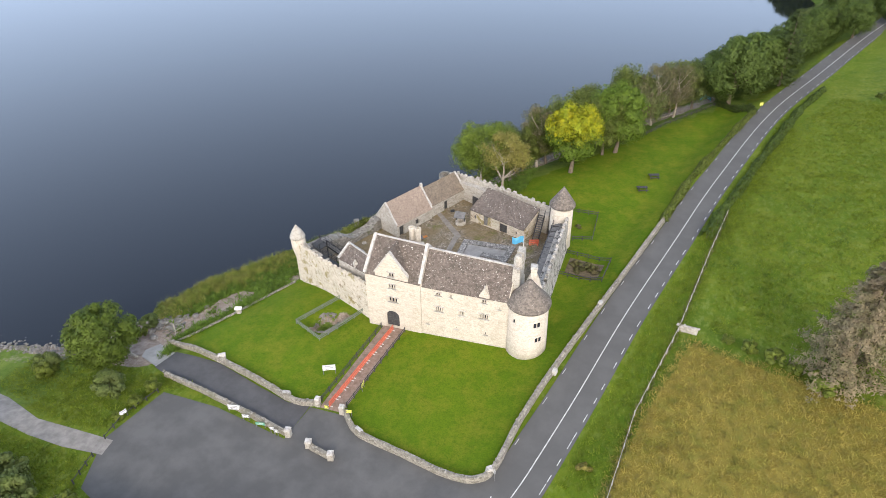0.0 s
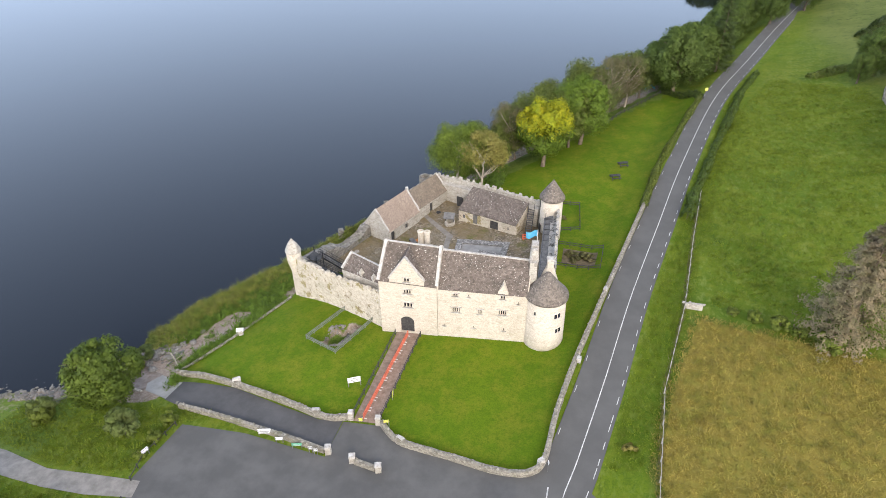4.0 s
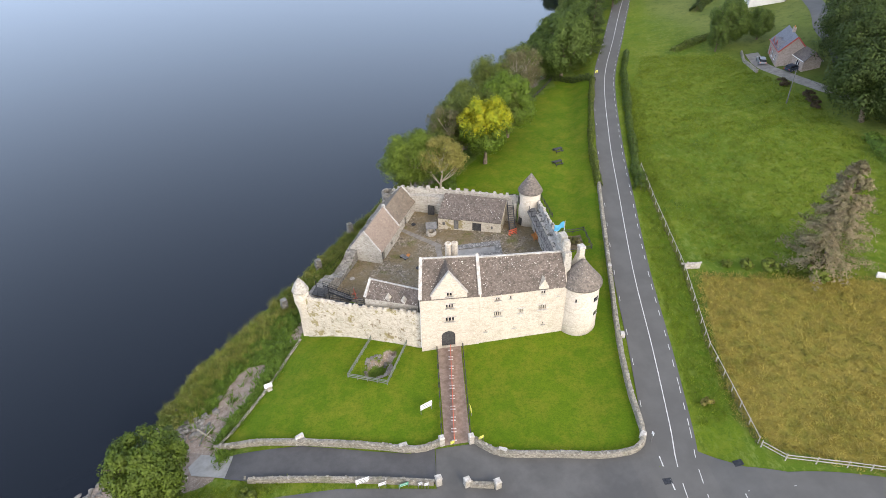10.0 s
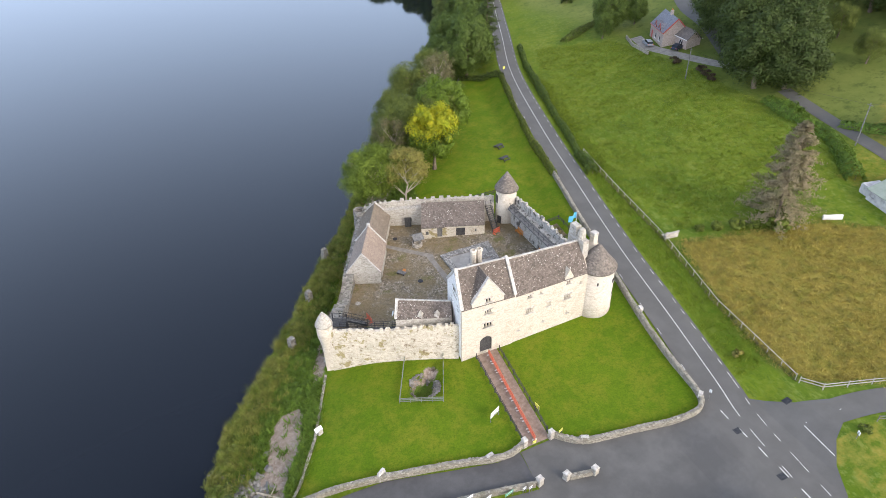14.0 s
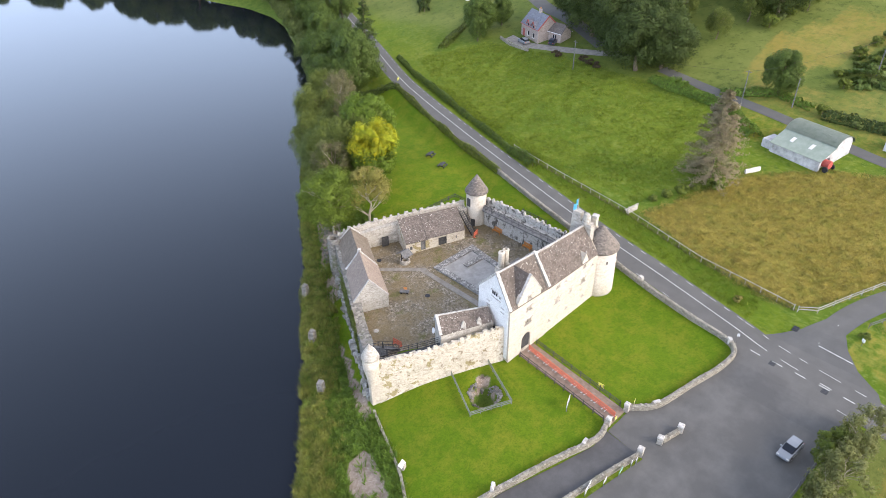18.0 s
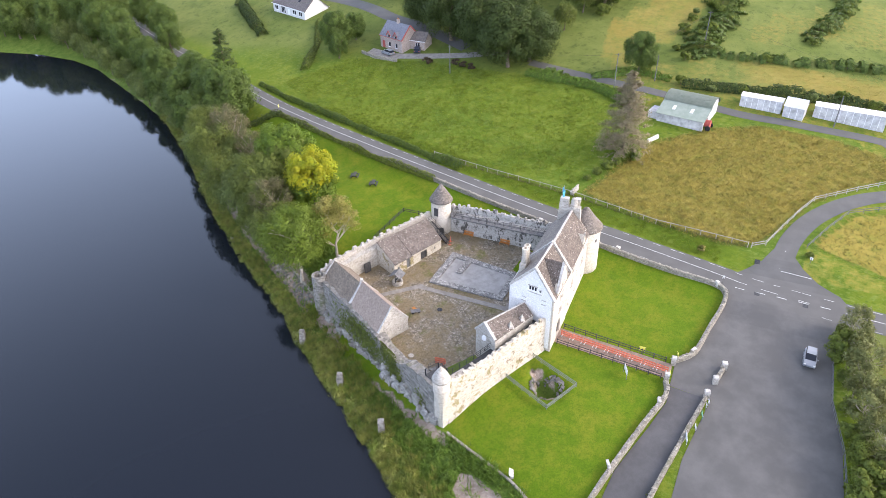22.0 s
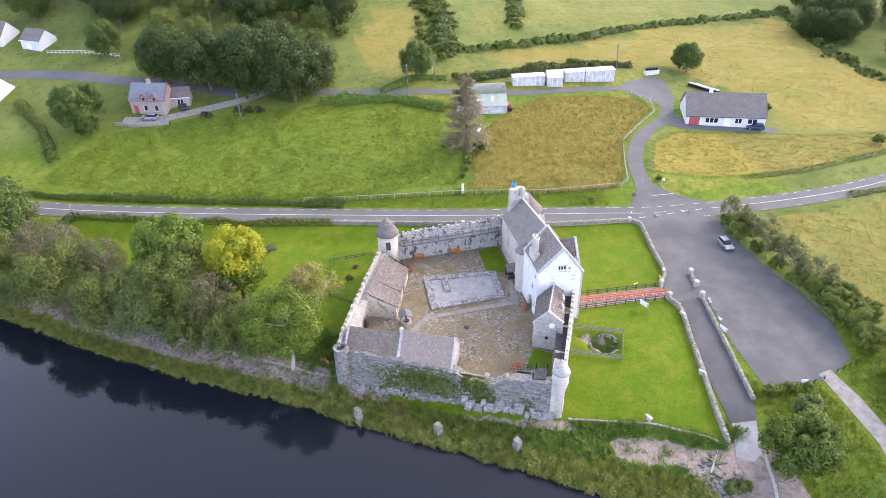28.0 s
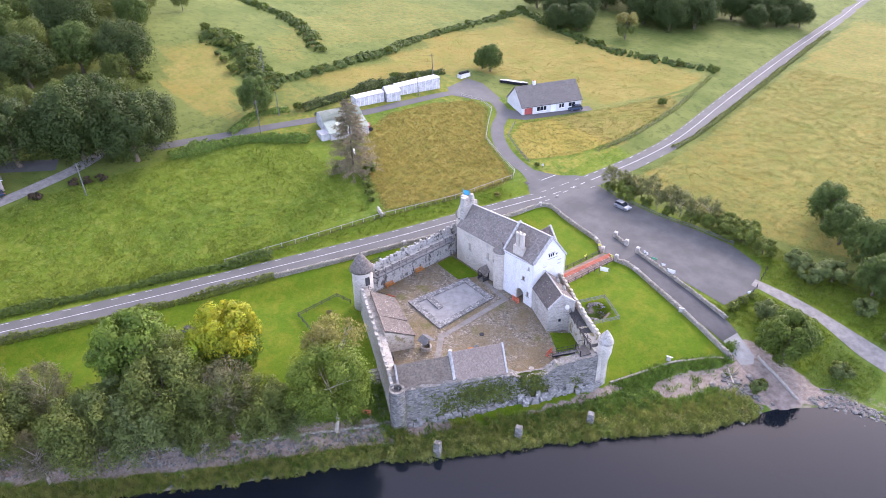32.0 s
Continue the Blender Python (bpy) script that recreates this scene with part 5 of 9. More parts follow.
def barn(name, ra, rb, half_yard, half_wall, eave_y, eave_w, base, roof, label, doors=(), wall=GREY_PALE):
    """A gabled range from ridge point ra to rb; the yard lies to the right of ra-rb... its normal points to the yard."""
    ra, rb = Vector(ra), Vector(rb)
    d = Vector((rb.x - ra.x, rb.y - ra.y, 0)).normalized()
    n = Vector((d.y, -d.x, 0))
    root = thing(name, (ra.x, ra.y, base), label, "outbuilding")
    P = lambda r, o: (r.x + n.x * o, r.y + n.y * o)
    c = [P(ra, half_yard), P(ra, -half_wall), P(rb, -half_wall), P(rb, half_yard)]
    bm = bmesh.new()
    gable_block(bm, c, base - 0.6, [eave_y, eave_w, eave_w, eave_y], ra, rb)
    cuts = []
    for s, w, z0, h in doors:
        p = ra + d * s + n * half_yard
        k = bmesh.new()
        box(k, p.x, p.y, z0, w, 0.7, h, math.degrees(math.atan2(d.y, d.x)))
        cuts.append(k)
    if cuts:
        bm = carve(bm, cuts)
    part("wall", bm, wall, root)
    for s, w, z0, h in doors:
        p = ra + d * s + n * (half_yard - 0.3)
        k = bmesh.new()
        box(k, p.x, p.y, z0, w, 0.06, h, math.degrees(math.atan2(d.y, d.x)))
        part("door" if h > 1.4 else "window", k, TIMBER_DARK, root, "dark plank door" if h > 1.4 else "dark window")
    for o, e in ((half_yard, eave_y), (-half_wall, eave_w)):
        bm = bmesh.new()
        roof_plate(bm, ra, rb, (*P(rb, o), e), (*P(ra, o), e), 0.25)
        part("roof_slope", bm, roof, root)
    for r in (ra, rb):
        coping(root, [(*P(r, half_yard), eave_y + 0.1), r + Vector((0, 0, 0.15)), (*P(r, -half_wall), eave_w + 0.1)], 0.28, 0.14)
    return root


barn("barn", (-6.7, 22.4, 5.55), (-3.05, 29.65, 5.65), 2.75, 2.75, 2.2, 1.9, -0.2, SLATE_MAUVE, "stone barn with a faded mauve-brown slate roof", ((1.0, 1.0, -0.1, 1.9), (4.6, 0.8, 0.5, 1.0)))
barn("barn", (-2.98, 29.8, 5.0), (0.75, 37.2, 5.0), 2.5, 2.7, 2.5, 2.2, 0.0, SLATE_BARN, "stone barn with a darker grey slate roof", ((3.6, 0.9, 0.1, 1.9),))
bm = bmesh.new()
box(bm, -3.0, 29.7, 5.4, 0.45, 0.45, 0.7, 27)
single("barn_chimney", bm, COPING, "small square stone chimney between the barns", "chimney")
# lean-to range under the north wall
rg = thing("north_range", (11.5, 29.5, 0.6), "stone lean-to range with a lichen-spotted slate roof", "outbuilding")
A0, A1, B1, B0 = (6.3, 29.2), (8.2, 33.5), (18.4, 29.0), (16.7, 25.4)
bm = bmesh.new()
prism(bm, [A0, B0, B1, A1], -0.5, [2.75, 2.7, 4.85, 4.75])
ang = math.degrees(math.atan2(B0[1] - A0[1], B0[0] - A0[0]))
cuts, doors = [], ((0.09, 0.5, 1.2, 0.8), (0.29, 0.9, 0.7, 1.9), (0.62, 1.6, 0.75, 1.7), (0.86, 0.3, 1.4, 0.7))
for t, w, z0, h in doors:
    p = between(A0, B0, t)
    k = bmesh.new()
    box(k, p[0], p[1], z0, w, 0.6, h, ang)
    cuts.append(k)
part("wall", carve(bm, cuts), LIME_WORN, rg)
for t, w, z0, h in doors:
    p = between(A0, B0, t)
    k = bmesh.new()
    box(k, p[0] + 0.08, p[1] + 0.24, z0, w, 0.06, h, ang)
    part("door" if h > 1.3 else "window", k, TIMBER_DARK if w > 1 else TIMBER_GREY, rg)
for (a, b, z_off) in ((0.0, 0.36, 0.0), (0.36, 1.0, 0.12)):
    bm = bmesh.new()
    e0, e1, r0, r1 = between(A0, B0, a), between(A0, B0, b), between(A1, B1, a), between(A1, B1, b)
    roof_plate(bm, (*r0, 5.05 + z_off), (*r1, 5.15 + z_off), (*e1, 2.9 + z_off), (*e0, 2.95 + z_off), 0.3)
    part("roof_slope", bm, SLATE, rg)
# guard room under the south wall walk
gr = thing("guard_room", (-3, 7, -0.3), "small stone guard room with steep slate roof and two tiny dormers", "outbuilding")
g0, g1, g2, g3 = (-4.9, 9.75), (-7.3, 5.9), (-0.1, 2.9), (1.25, 6.9)
bm = bmesh.new()
gable_block(bm, [g0, g1, g2, g3], -1.0, [4.3, 5.4, 5.6, 4.4], (-6.25, 7.9, 7.1), (0.45, 4.5, 7.0))
c = bmesh.new()
box(c, -6.0, 7.9, 1.6, 0.5, 0.5, 0.7, -32)
part("wall", carve(bm, [c]), GREY_PALE, gr)
bm = bmesh.new()
box(bm, -5.85, 7.85, 1.6, 0.1, 0.5, 0.7, -32)
part("window", bm, GLASS_DARK, gr)
for e in (((1.25, 6.9, 4.4), (-4.9, 9.75, 4.3)), ((-0.1, 2.9, 5.6), (-7.3, 5.9, 5.4))):
    bm = bmesh.new()
    roof_plate(bm, (-6.25, 7.9, 7.1), (0.45, 4.5, 7.0), e[0], e[1], 0.12)
    part("roof_slope", bm, SLATE, gr)
coping(gr, [(-4.9, 9.75, 4.45), (-6.25, 7.9, 7.2), (-7.3, 5.9, 5.5)], 0.4, 0.25)
coping(gr, [(-6.25, 7.9, 7.15), (0.45, 4.5, 7.05)], 0.22, 0.12, "ridge")
for t in (0.42, 0.72):
    p = between((-6.9, 6.2), (0.1, 3.1), t)
    bm = bmesh.new()
    lathe(bm, p[0], p[1], [(0.5, 5.5), (0.45, 6.0), (0.02, 6.75)], 4)
    part("dormer", bm, GREY_PALE, gr, "tiny gabled stone dormer")
bm = bmesh.new()
lathe(bm, 0, 0, [(0.02, 0.0), (0.25, 0.05), (0.42, 0.16), (0.40, 0.18), (0.02, 0.05)], 18)
bmesh.ops.rotate(bm, cent=(0, 0, 0), matrix=Matrix.Rotation(radians(70), 3, "Y"), verts=bm.verts)
bmesh.ops.rotate(bm, cent=(0, 0, 0), matrix=Matrix.Rotation(radians(160), 3, "Z"), verts=bm.verts)
bmesh.ops.translate(bm, vec=(-6.95, 7.6, 5.1), verts=bm.verts)
single("satellite_dish", bm, HOUSE_WHITE, "white satellite dish on the guard room gable", "satellite dish", smooth=True)

# ---- plants ----
LEAF_GREEN = leafy("leaf_green", (0.085, 0.155, 0.018), (0.190, 0.265, 0.034), (0.125, 0.195, 0.024))
LEAF_DARK = leafy("leaf_dark", (0.040, 0.068, 0.016), (0.096, 0.130, 0.032), (0.057, 0.090, 0.021))
LEAF_OAK = leafy("leaf_oak", (0.062, 0.108, 0.022), (0.150, 0.205, 0.044), (0.090, 0.142, 0.028))
LEAF_YELLOW = leafy("leaf_yellow", (0.37, 0.38, 0.018), (0.23, 0.31, 0.020), (0.44, 0.39, 0.016))
LEAF_OLIVE = leafy("leaf_olive", (0.100, 0.138, 0.026), (0.190, 0.222, 0.052), (0.132, 0.165, 0.031))
LEAF_SPRING = leafy("leaf_spring", (0.105, 0.165, 0.020), (0.205, 0.265, 0.038), (0.145, 0.205, 0.024))
LEAF_HEDGE = leafy("leaf_hedge", (0.105, 0.150, 0.024), (0.215, 0.255, 0.046), (0.145, 0.185, 0.030))
LEAF_TAN_GREEN = leafy("leaf_tan_green", (0.14, 0.16, 0.055), (0.23, 0.24, 0.085), (0.17, 0.18, 0.06))
LEAF_TAN = leafy("leaf_tan", (0.14, 0.125, 0.062), (0.225, 0.195, 0.105), (0.13, 0.145, 0.05))
LEAF_BROWN = leafy("leaf_brown", (0.235, 0.185, 0.115), (0.36, 0.29, 0.19), (0.17, 0.165, 0.075))
LEAF_RUSSET = leafy("leaf_russet", (0.26, 0.23, 0.06), (0.34, 0.29, 0.09), (0.22, 0.23, 0.05))
LEAF_WILLOW = leafy("leaf_willow", (0.110, 0.152, 0.040), (0.210, 0.250, 0.084), (0.136, 0.182, 0.044))
REED = leafy("reed_blade", (0.175, 0.205, 0.037), (0.345, 0.325, 0.10), (0.148, 0.205, 0.033))
HERB = leafy("bank_herb", (0.083, 0.17, 0.022), (0.192, 0.27, 0.045), (0.108, 0.185, 0.028))
HAY_BLADE = leafy("hay_blade", (0.275, 0.220, 0.048), (0.385, 0.310, 0.082), (0.225, 0.215, 0.042))
PASTURE_BLADE = leafy("pasture_blade", (0.102, 0.162, 0.010), (0.195, 0.236, 0.024), (0.145, 0.194, 0.014))
STRAW_BLADE = leafy("straw_blade", (0.175, 0.165, 0.036), (0.285, 0.235, 0.062), (0.15, 0.165, 0.032))
rng = np.random.default_rng(7)


def quads_mesh(name, centres, normals, size, material, long=1.3, soft=None):
    """One mesh of small leaf plates, each a bent kite, at those centres; soft: the clump's own normals, which the leaves shade with."""
    n = len(centres)
    nr = normals / np.maximum(1e-6, np.linalg.norm(normals, axis=1))[:, None]
    ref = rng.normal(size=(n, 3))
    u = np.cross(nr, ref)
    u /= np.maximum(1e-6, np.linalg.norm(u, axis=1))[:, None]
    v = np.cross(nr, u)
    s = (size * rng.uniform(0.6, 1.35, n))[:, None]
    bend = nr * s * 0.25
    pts = np.stack([centres - u * s * long, centres - v * s * 0.75 + bend, centres + u * s * long, centres + v * s * 0.75 + bend], 1).reshape(-1, 3)
    me = bpy.data.meshes.new(name)
    me.vertices.add(4 * n)
    me.vertices.foreach_set("co", pts.astype(np.float32).ravel())
    me.loops.add(4 * n)
    me.loops.foreach_set("vertex_index", np.arange(4 * n, dtype=np.int32))
    me.polygons.add(n)
    me.polygons.foreach_set("loop_start", np.arange(0, 4 * n, 4, dtype=np.int32))
    me.update()
    if soft is not None:
        k = soft / np.maximum(1e-6, np.linalg.norm(soft, axis=1))[:, None] * 0.75 + nr * 0.45
        k /= np.maximum(1e-6, np.linalg.norm(k, axis=1))[:, None]
        me.normals_split_custom_set_from_vertices(np.repeat(k, 4, 0).tolist())
    me.materials.append(material)
    return me


def blades_mesh(name, bases, heights, lean, width, material):
    """One mesh of upright grass or reed blades, each a thin triangle."""
    n = len(bases)
    a = rng.uniform(0, math.tau, n)
    side = np.stack([np.cos(a), np.sin(a), np.zeros(n)], 1) * (width * rng.uniform(0.6, 1.4, n))[:, None]
    b = rng.uniform(0, math.tau, n)
    tip = bases + np.stack([np.cos(b) * lean * heights, np.sin(b) * lean * heights, heights], 1)
    pts = np.stack([bases - side, bases + side, tip], 1).reshape(-1, 3)
    me = bpy.data.meshes.new(name)
    me.vertices.add(3 * n)
    me.vertices.foreach_set("co", pts.astype(np.float32).ravel())
    me.loops.add(3 * n)
    me.loops.foreach_set("vertex_index", np.arange(3 * n, dtype=np.int32))
    me.polygons.add(n)
    me.polygons.foreach_set("loop_start", np.arange(0, 3 * n, 3, dtype=np.int32))
    me.update()
    me.materials.append(material)
    return me


def crown_points(height, radius, low, lobes, count, fill, seed):
    """Leaf places on a crown of uneven lobes: between low and height, radius wide."""
    r = np.random.default_rng(seed)
    mid, hz = (low + height) / 2, (height - low) / 2
    cs, ns, ds = [], [], []
    share_ = [1.0 if i % 3 == 0 else 0.4 for i in range(lobes)]
    for i in range(lobes):
        z = r.uniform(-0.75, 0.9)
        a = r.uniform(0, math.tau)
        k = math.sqrt(max(0.05, 1 - z * z)) * (r.uniform(0.4, 0.72) if i % 3 == 0 else r.uniform(0.68, 0.95))
        c = np.array([radius * k * math.cos(a), radius * k * math.sin(a), mid + hz * z * 0.72])
        lr = radius * (r.uniform(0.30, 0.46) if i % 3 == 0 else r.uniform(0.14, 0.30)) * (0.85 if z > 0.6 else 1.0)
        per = int(count * share_[i] / sum(share_))
        d = r.normal(size=(per, 3))
        d[:, 2] += 0.25
        d /= np.linalg.norm(d, axis=1)[:, None]
        rad = lr * (1 - fill * r.uniform(0, 1, per) ** 2) * r.uniform(0.9, 1.12, per)
        p = c + d * rad[:, None] * np.array([1, 1, min(1.15, hz / radius * 1.1)])
        cs.append(p)
        ns.append(d + r.normal(size=(per, 3)) * 0.45)
        out = p - np.array([0, 0, mid - 0.2 * hz])
        ds.append(d + 0.55 * out / np.maximum(1e-6, np.linalg.norm(out, axis=1))[:, None])
    return np.concatenate(cs), np.concatenate(ns), np.concatenate(ds)


def tree(x, y, height, radius, leaf, bark, label, low=0.25, lobes=20, count=4200, size=0.27, fill=0.6, seed=1, limbs=7, trunk=0.3, name="tree", accent=None):
    """A tree at the origin's place: tapered trunk, forking limbs, a crown of many small leaves."""
    z = ground_at(x, y)
    root = thing(name, (x, y, z), label, "tree" if name != "bush" else "bush")
    r = random.Random(seed)
    bm = bmesh.new()
    top = height * 0.62
    pts = [Vector((x, y, z - 0.4))]
    for i in range(1, 5):
        pts.append(Vector((x + r.uniform(-1, 1) * 0.035 * height, y + r.uniform(-1, 1) * 0.035 * height, z + top * i / 4)))
    rad = [trunk * 1.25, trunk * 0.85, trunk * 0.65, trunk * 0.45, trunk * 0.2]
    for a, b, ra, rb in zip(pts, pts[1:], rad, rad[1:]):
        rod(bm, a, b, ra, 8, rb)
    part("trunk", bm, bark, root)
    for i in range(limbs):
        bm = bmesh.new()
        t = r.uniform(0.35, 0.95)
        k = min(3, int(t * 4))
        p = pts[k].lerp(pts[k + 1], t * 4 - k)
        ang = i * 2.4 + r.uniform(-0.5, 0.5)
        reach = radius * r.uniform(0.55, 0.85)
        q = p + Vector((math.cos(ang) * reach * 0.5, math.sin(ang) * reach * 0.5, height * r.uniform(0.06, 0.16)))
        e = q + Vector((math.cos(ang) * reach * 0.45, math.sin(ang) * reach * 0.45, height * r.uniform(0.05, 0.2)))
        rod(bm, p, q, trunk * 0.38, 6, trunk * 0.22)
        rod(bm, q, e, trunk * 0.22, 5, trunk * 0.06)
        for s in (-1, 1):
            rod(bm, q, q + Vector((math.cos(ang + s * 0.8) * reach * 0.35, math.sin(ang + s * 0.8) * reach * 0.35, height * r.uniform(0.04, 0.14))), trunk * 0.15, 5, trunk * 0.04)
        part("limb", bm, bark, root)
    c, n, sn = crown_points(height, radius, height * low, lobes, count, fill, seed)
    if accent:
        top_ = c[:, 2] > height * 0.56 + rng.normal(size=len(c)) * height * 0.06
        for nm, mask, mat_, lab in (("upper_crown", top_, accent, "bright yellow autumn leaves"), ("lower_crown", ~top_, leaf, "green lower leaves")):
            ob = new(nm, quads_mesh(nm, c[mask], n[mask], size, mat_, soft=sn[mask]))
            ob.parent = root
            tagged(ob, lab)
    else:
        ob = new("crown", quads_mesh("crown", c, n, size, leaf, soft=sn))
        ob.parent = root
    return root


def repeat(ob, places):
    """More of the same tree: (x, y, scale, turn)."""
    for x, y, s, turn in places:
        copy_thing(ob, pose(x, y, ground_at(x, y), 0, 0, turn) @ Matrix.Diagonal((s, s, s * rnd(0.92, 1.08), 1)))


# trees on the bank behind the castle
tree(8.8, 42.2, 14.0, 4.8, LEAF_RUSSET, BARK_PALE, "slender pale-barked tree with thin russet leaves", 0.40, 40, 9000, 0.115, 0.9, 3, 11, 0.3)
tree(3.4, 46.8, 15.5, 6.2, LEAF_SPRING, BARK_PALE, "leaning pale-barked tree with fresh green leaves", 0.24, 70, 26000, 0.115, 0.75, 4, 10, 0.3)
tree(19.6, 53.8, 15.6, 5.2, LEAF_GREEN, BARK, "round chestnut tree turning bright yellow", 0.12, 60, 22000, 0.16, 0.45, 5, 7, 0.4, accent=LEAF_YELLOW)
tree(26.9, 65.3, 15.6, 6.0, LEAF_GREEN, BARK, "large full green chestnut tree", 0.12, 58, 22000, 0.16, 0.45, 6, 7, 0.4)
olive = tree(13.4, 60.4, 13.6, 5.2, LEAF_OLIVE, BARK, "dense olive-green bank tree", 0.04, 60, 19000, 0.115, 0.7, 7, 7, 0.25)
tan = tree(12.0, 58.0, 14.6, 4.6, LEAF_TAN, BARK_PALE, "thin tree with bare twigs and tan leaves", 0.14, 50, 9000, 0.105, 0.95, 8, 22, 0.24)
willow = tree(16.0, 68.6, 13.0, 5.2, LEAF_WILLOW, BARK, "grey-green willow on the lake bank", 0.03, 60, 19000, 0.11, 0.7, 9, 7, 0.25)
repeat(olive, [(19.6, 75.6, 1.1, 80), (8.2, 54.8, 0.95, 200), (11.4, 62.6, 0.72, 300), (27.5, 86.0, 1.15, 140), (24.5, 63.8, 1.05, 20), (36.5, 97.0, 1.05, 30), (17.5, 64.6, 1.2, 250)])
repeat(tan, [(33.0, 84.5, 1.0, 60), (37.5, 91.0, 0.95, 170), (22.5, 81.5, 0.75, 230), (30.0, 77.5, 0.85, 300)])
repeat(willow, [(6.0, 52.0, 0.62, 30), (23.0, 72.8, 0.85, 100), (21.0, 71.0, 0.95, 10), (32.5, 94.5, 0.9, 210), (41.5, 100.0, 0.95, 300), (30.5, 82.0, 0.9, 120)])
oak = tree(49.5, 99.5, 16.5, 7.0, LEAF_OAK, BARK, "tall dark green oak beside the road", -0.02, 66, 22000, 0.185, 0.5, 11, 7, 0.45)
repeat(oak, [(55.0, 108.5, 0.95, 40), (45.5, 108.0, 0.85, 120), (52.5, 117.5, 0.9, 200), (61.0, 121.0, 0.85, 290), (58.0, 130.0, 0.8, 70), (66.0, 139.0, 0.85, 10), (73.5, 152.0, 0.8, 150),
             (70.5, 145.0, 0.7, 250), (79.5, 166.0, 0.85, 30), (87.0, 178.0, 0.9, 210), (92.0, 192.0, 0.9, 100), (98.0, 205.0, 1.0, 320), (104.5, 199.0, 0.9, 60), (110.0, 216.0, 1.0, 130), (90.0, 214.0, 0.9, 20),
             (82.0, 150.5, 0.65, 200), (95.5, 166.0, 0.75, 300), (103.0, 182.0, 0.8, 15), (86.0, 230.0, 0.9, 40), (99.0, 236.0, 1.0, 140), (77.0, 252.0, 0.9, 200), (66.0, 280.0, 0.9, 10), (120.0, 236.0, 1.0, 80)])
repeat(willow, [(58.5, 139.0, 0.7, 10), (64.0, 148.0, 0.65, 90), (68.5, 158.0, 0.7, 190), (73.5, 170.0, 0.75, 250), (79.0, 182.0, 0.75, 30), (83.0, 194.0, 0.7, 120), (47.5, 116.0, 0.7, 220), (53.0, 126.0, 0.7, 320), (86.5, 206.0, 0.8, 50)])
# trees by the slipway
tree(-33.4, -16.0, 10.4, 4.6, leafy("leaf_sycamore", (0.075, 0.125, 0.018), (0.155, 0.205, 0.03), (0.105, 0.155, 0.022)), BARK, "dense round sycamore beside the slipway", 0.04, 60, 22000, 0.135, 0.45, 13, 5, 0.3)
bush = tree(-26.9, -22.4, 3.6, 2.3, LEAF_WILLOW, BARK, "grey-green willow bush in rough grass", 0.02, 18, 6000, 0.12, 0.6, 14, 5, 0.12, name="bush")
repeat(bush, [(-27.5, -37.5, 1.15, 60), (-30.5, -40.5, 1.3, 200), (-24.0, -39.5, 1.1, 20), (-33.9, -7.5, 0.62, 300), (-44.0, -31.5, 0.7, 30), (-41.5, -19.8, 0.8, 250), (-38.0, -35.0, 0.9, 100)])
green_bush = tree(-22.3, -20.0, 1.7, 1.2, LEAF_HEDGE, BARK, "green bramble bush at the car park edge", 0.0, 16, 3200, 0.1, 0.6, 15, 4, 0.06, name="bush")
repeat(green_bush, [(3.5, 41.6, 0.8, 0), (2.6, 43.6, 0.6, 70), (4.6, 40.2, 0.6, 130), (-22.6, -23.0, 0.9, 40), (-22.9, -25.8, 0.7, 90), (-41.0, -20.5, 1.5, 10), (58.0, 0.6, 1.6, 20), (53.5, 4.6, 1.2, 200), (55.6, 3.2, 1.0, 100), (50.6, 6.2, 1.0, 300), (62.6, 6.4, 1.2, 50), (48.0, 7.4, 0.8, 10),
                    (40.0, -92.0, 1.3, 20), (63.0, -78.0, 1.1, 200), (36.5, -33.5, 0.7, 0), (-33.8, -9.4, 0.8, 80)])
# thicket along the car park
thick = tree(14.0, -38.6, 4.6, 3.0, LEAF_HEDGE, BARK, "overgrown hedgerow tree beside the car park", 0.0, 24, 9000, 0.115, 0.65, 16, 6, 0.14)
repeat(thick, [(18.4, -38.4, 0.5, 30), (9.0, -38.9, 0.55, 120), (3.4, -38.9, 0.5, 250), (-1.6, -39.6, 0.75, 200), (-6.0, -40.4, 0.95, 70), (-9.8, -40.6, 1.0, 330), (-13.4, -40.4, 1.05, 160), (-17.4, -39.6, 0.9, 20),
               (-8.0, -43.4, 0.8, 300), (-12.5, -43.6, 0.85, 40)])
sapling = tree(16.2, -39.4, 6.4, 2.5, LEAF_TAN_GREEN, BARK_PALE, "thin half-bare sapling in the car park hedge", 0.12, 26, 2600, 0.105, 0.95, 18, 12, 0.1)
repeat(sapling, [(19.6, -39.6, 0.85, 60), (12.6, -39.8, 1.0, 130), (9.6, -40.4, 1.12, 210), (6.6, -39.6, 0.95, 280), (4.2, -40.6, 1.05, 20), (1.4, -40.2, 1.15, 95), (-1.4, -41.2, 0.95, 170), (-4.2, -41.6, 1.1, 320)])
repeat(oak, [(-32.0, -49.5, 0.62, 20), (-26.0, -54.0, 0.6, 140), (-38.0, -56.0, 0.66, 250), (-37.0, -41.5, 0.56, 60), (-43.0, -43.0, 0.62, 170), (-20.0, -60.0, 0.6, 90), (-44.0, -50.0, 0.6, 200)])
# eastern fields


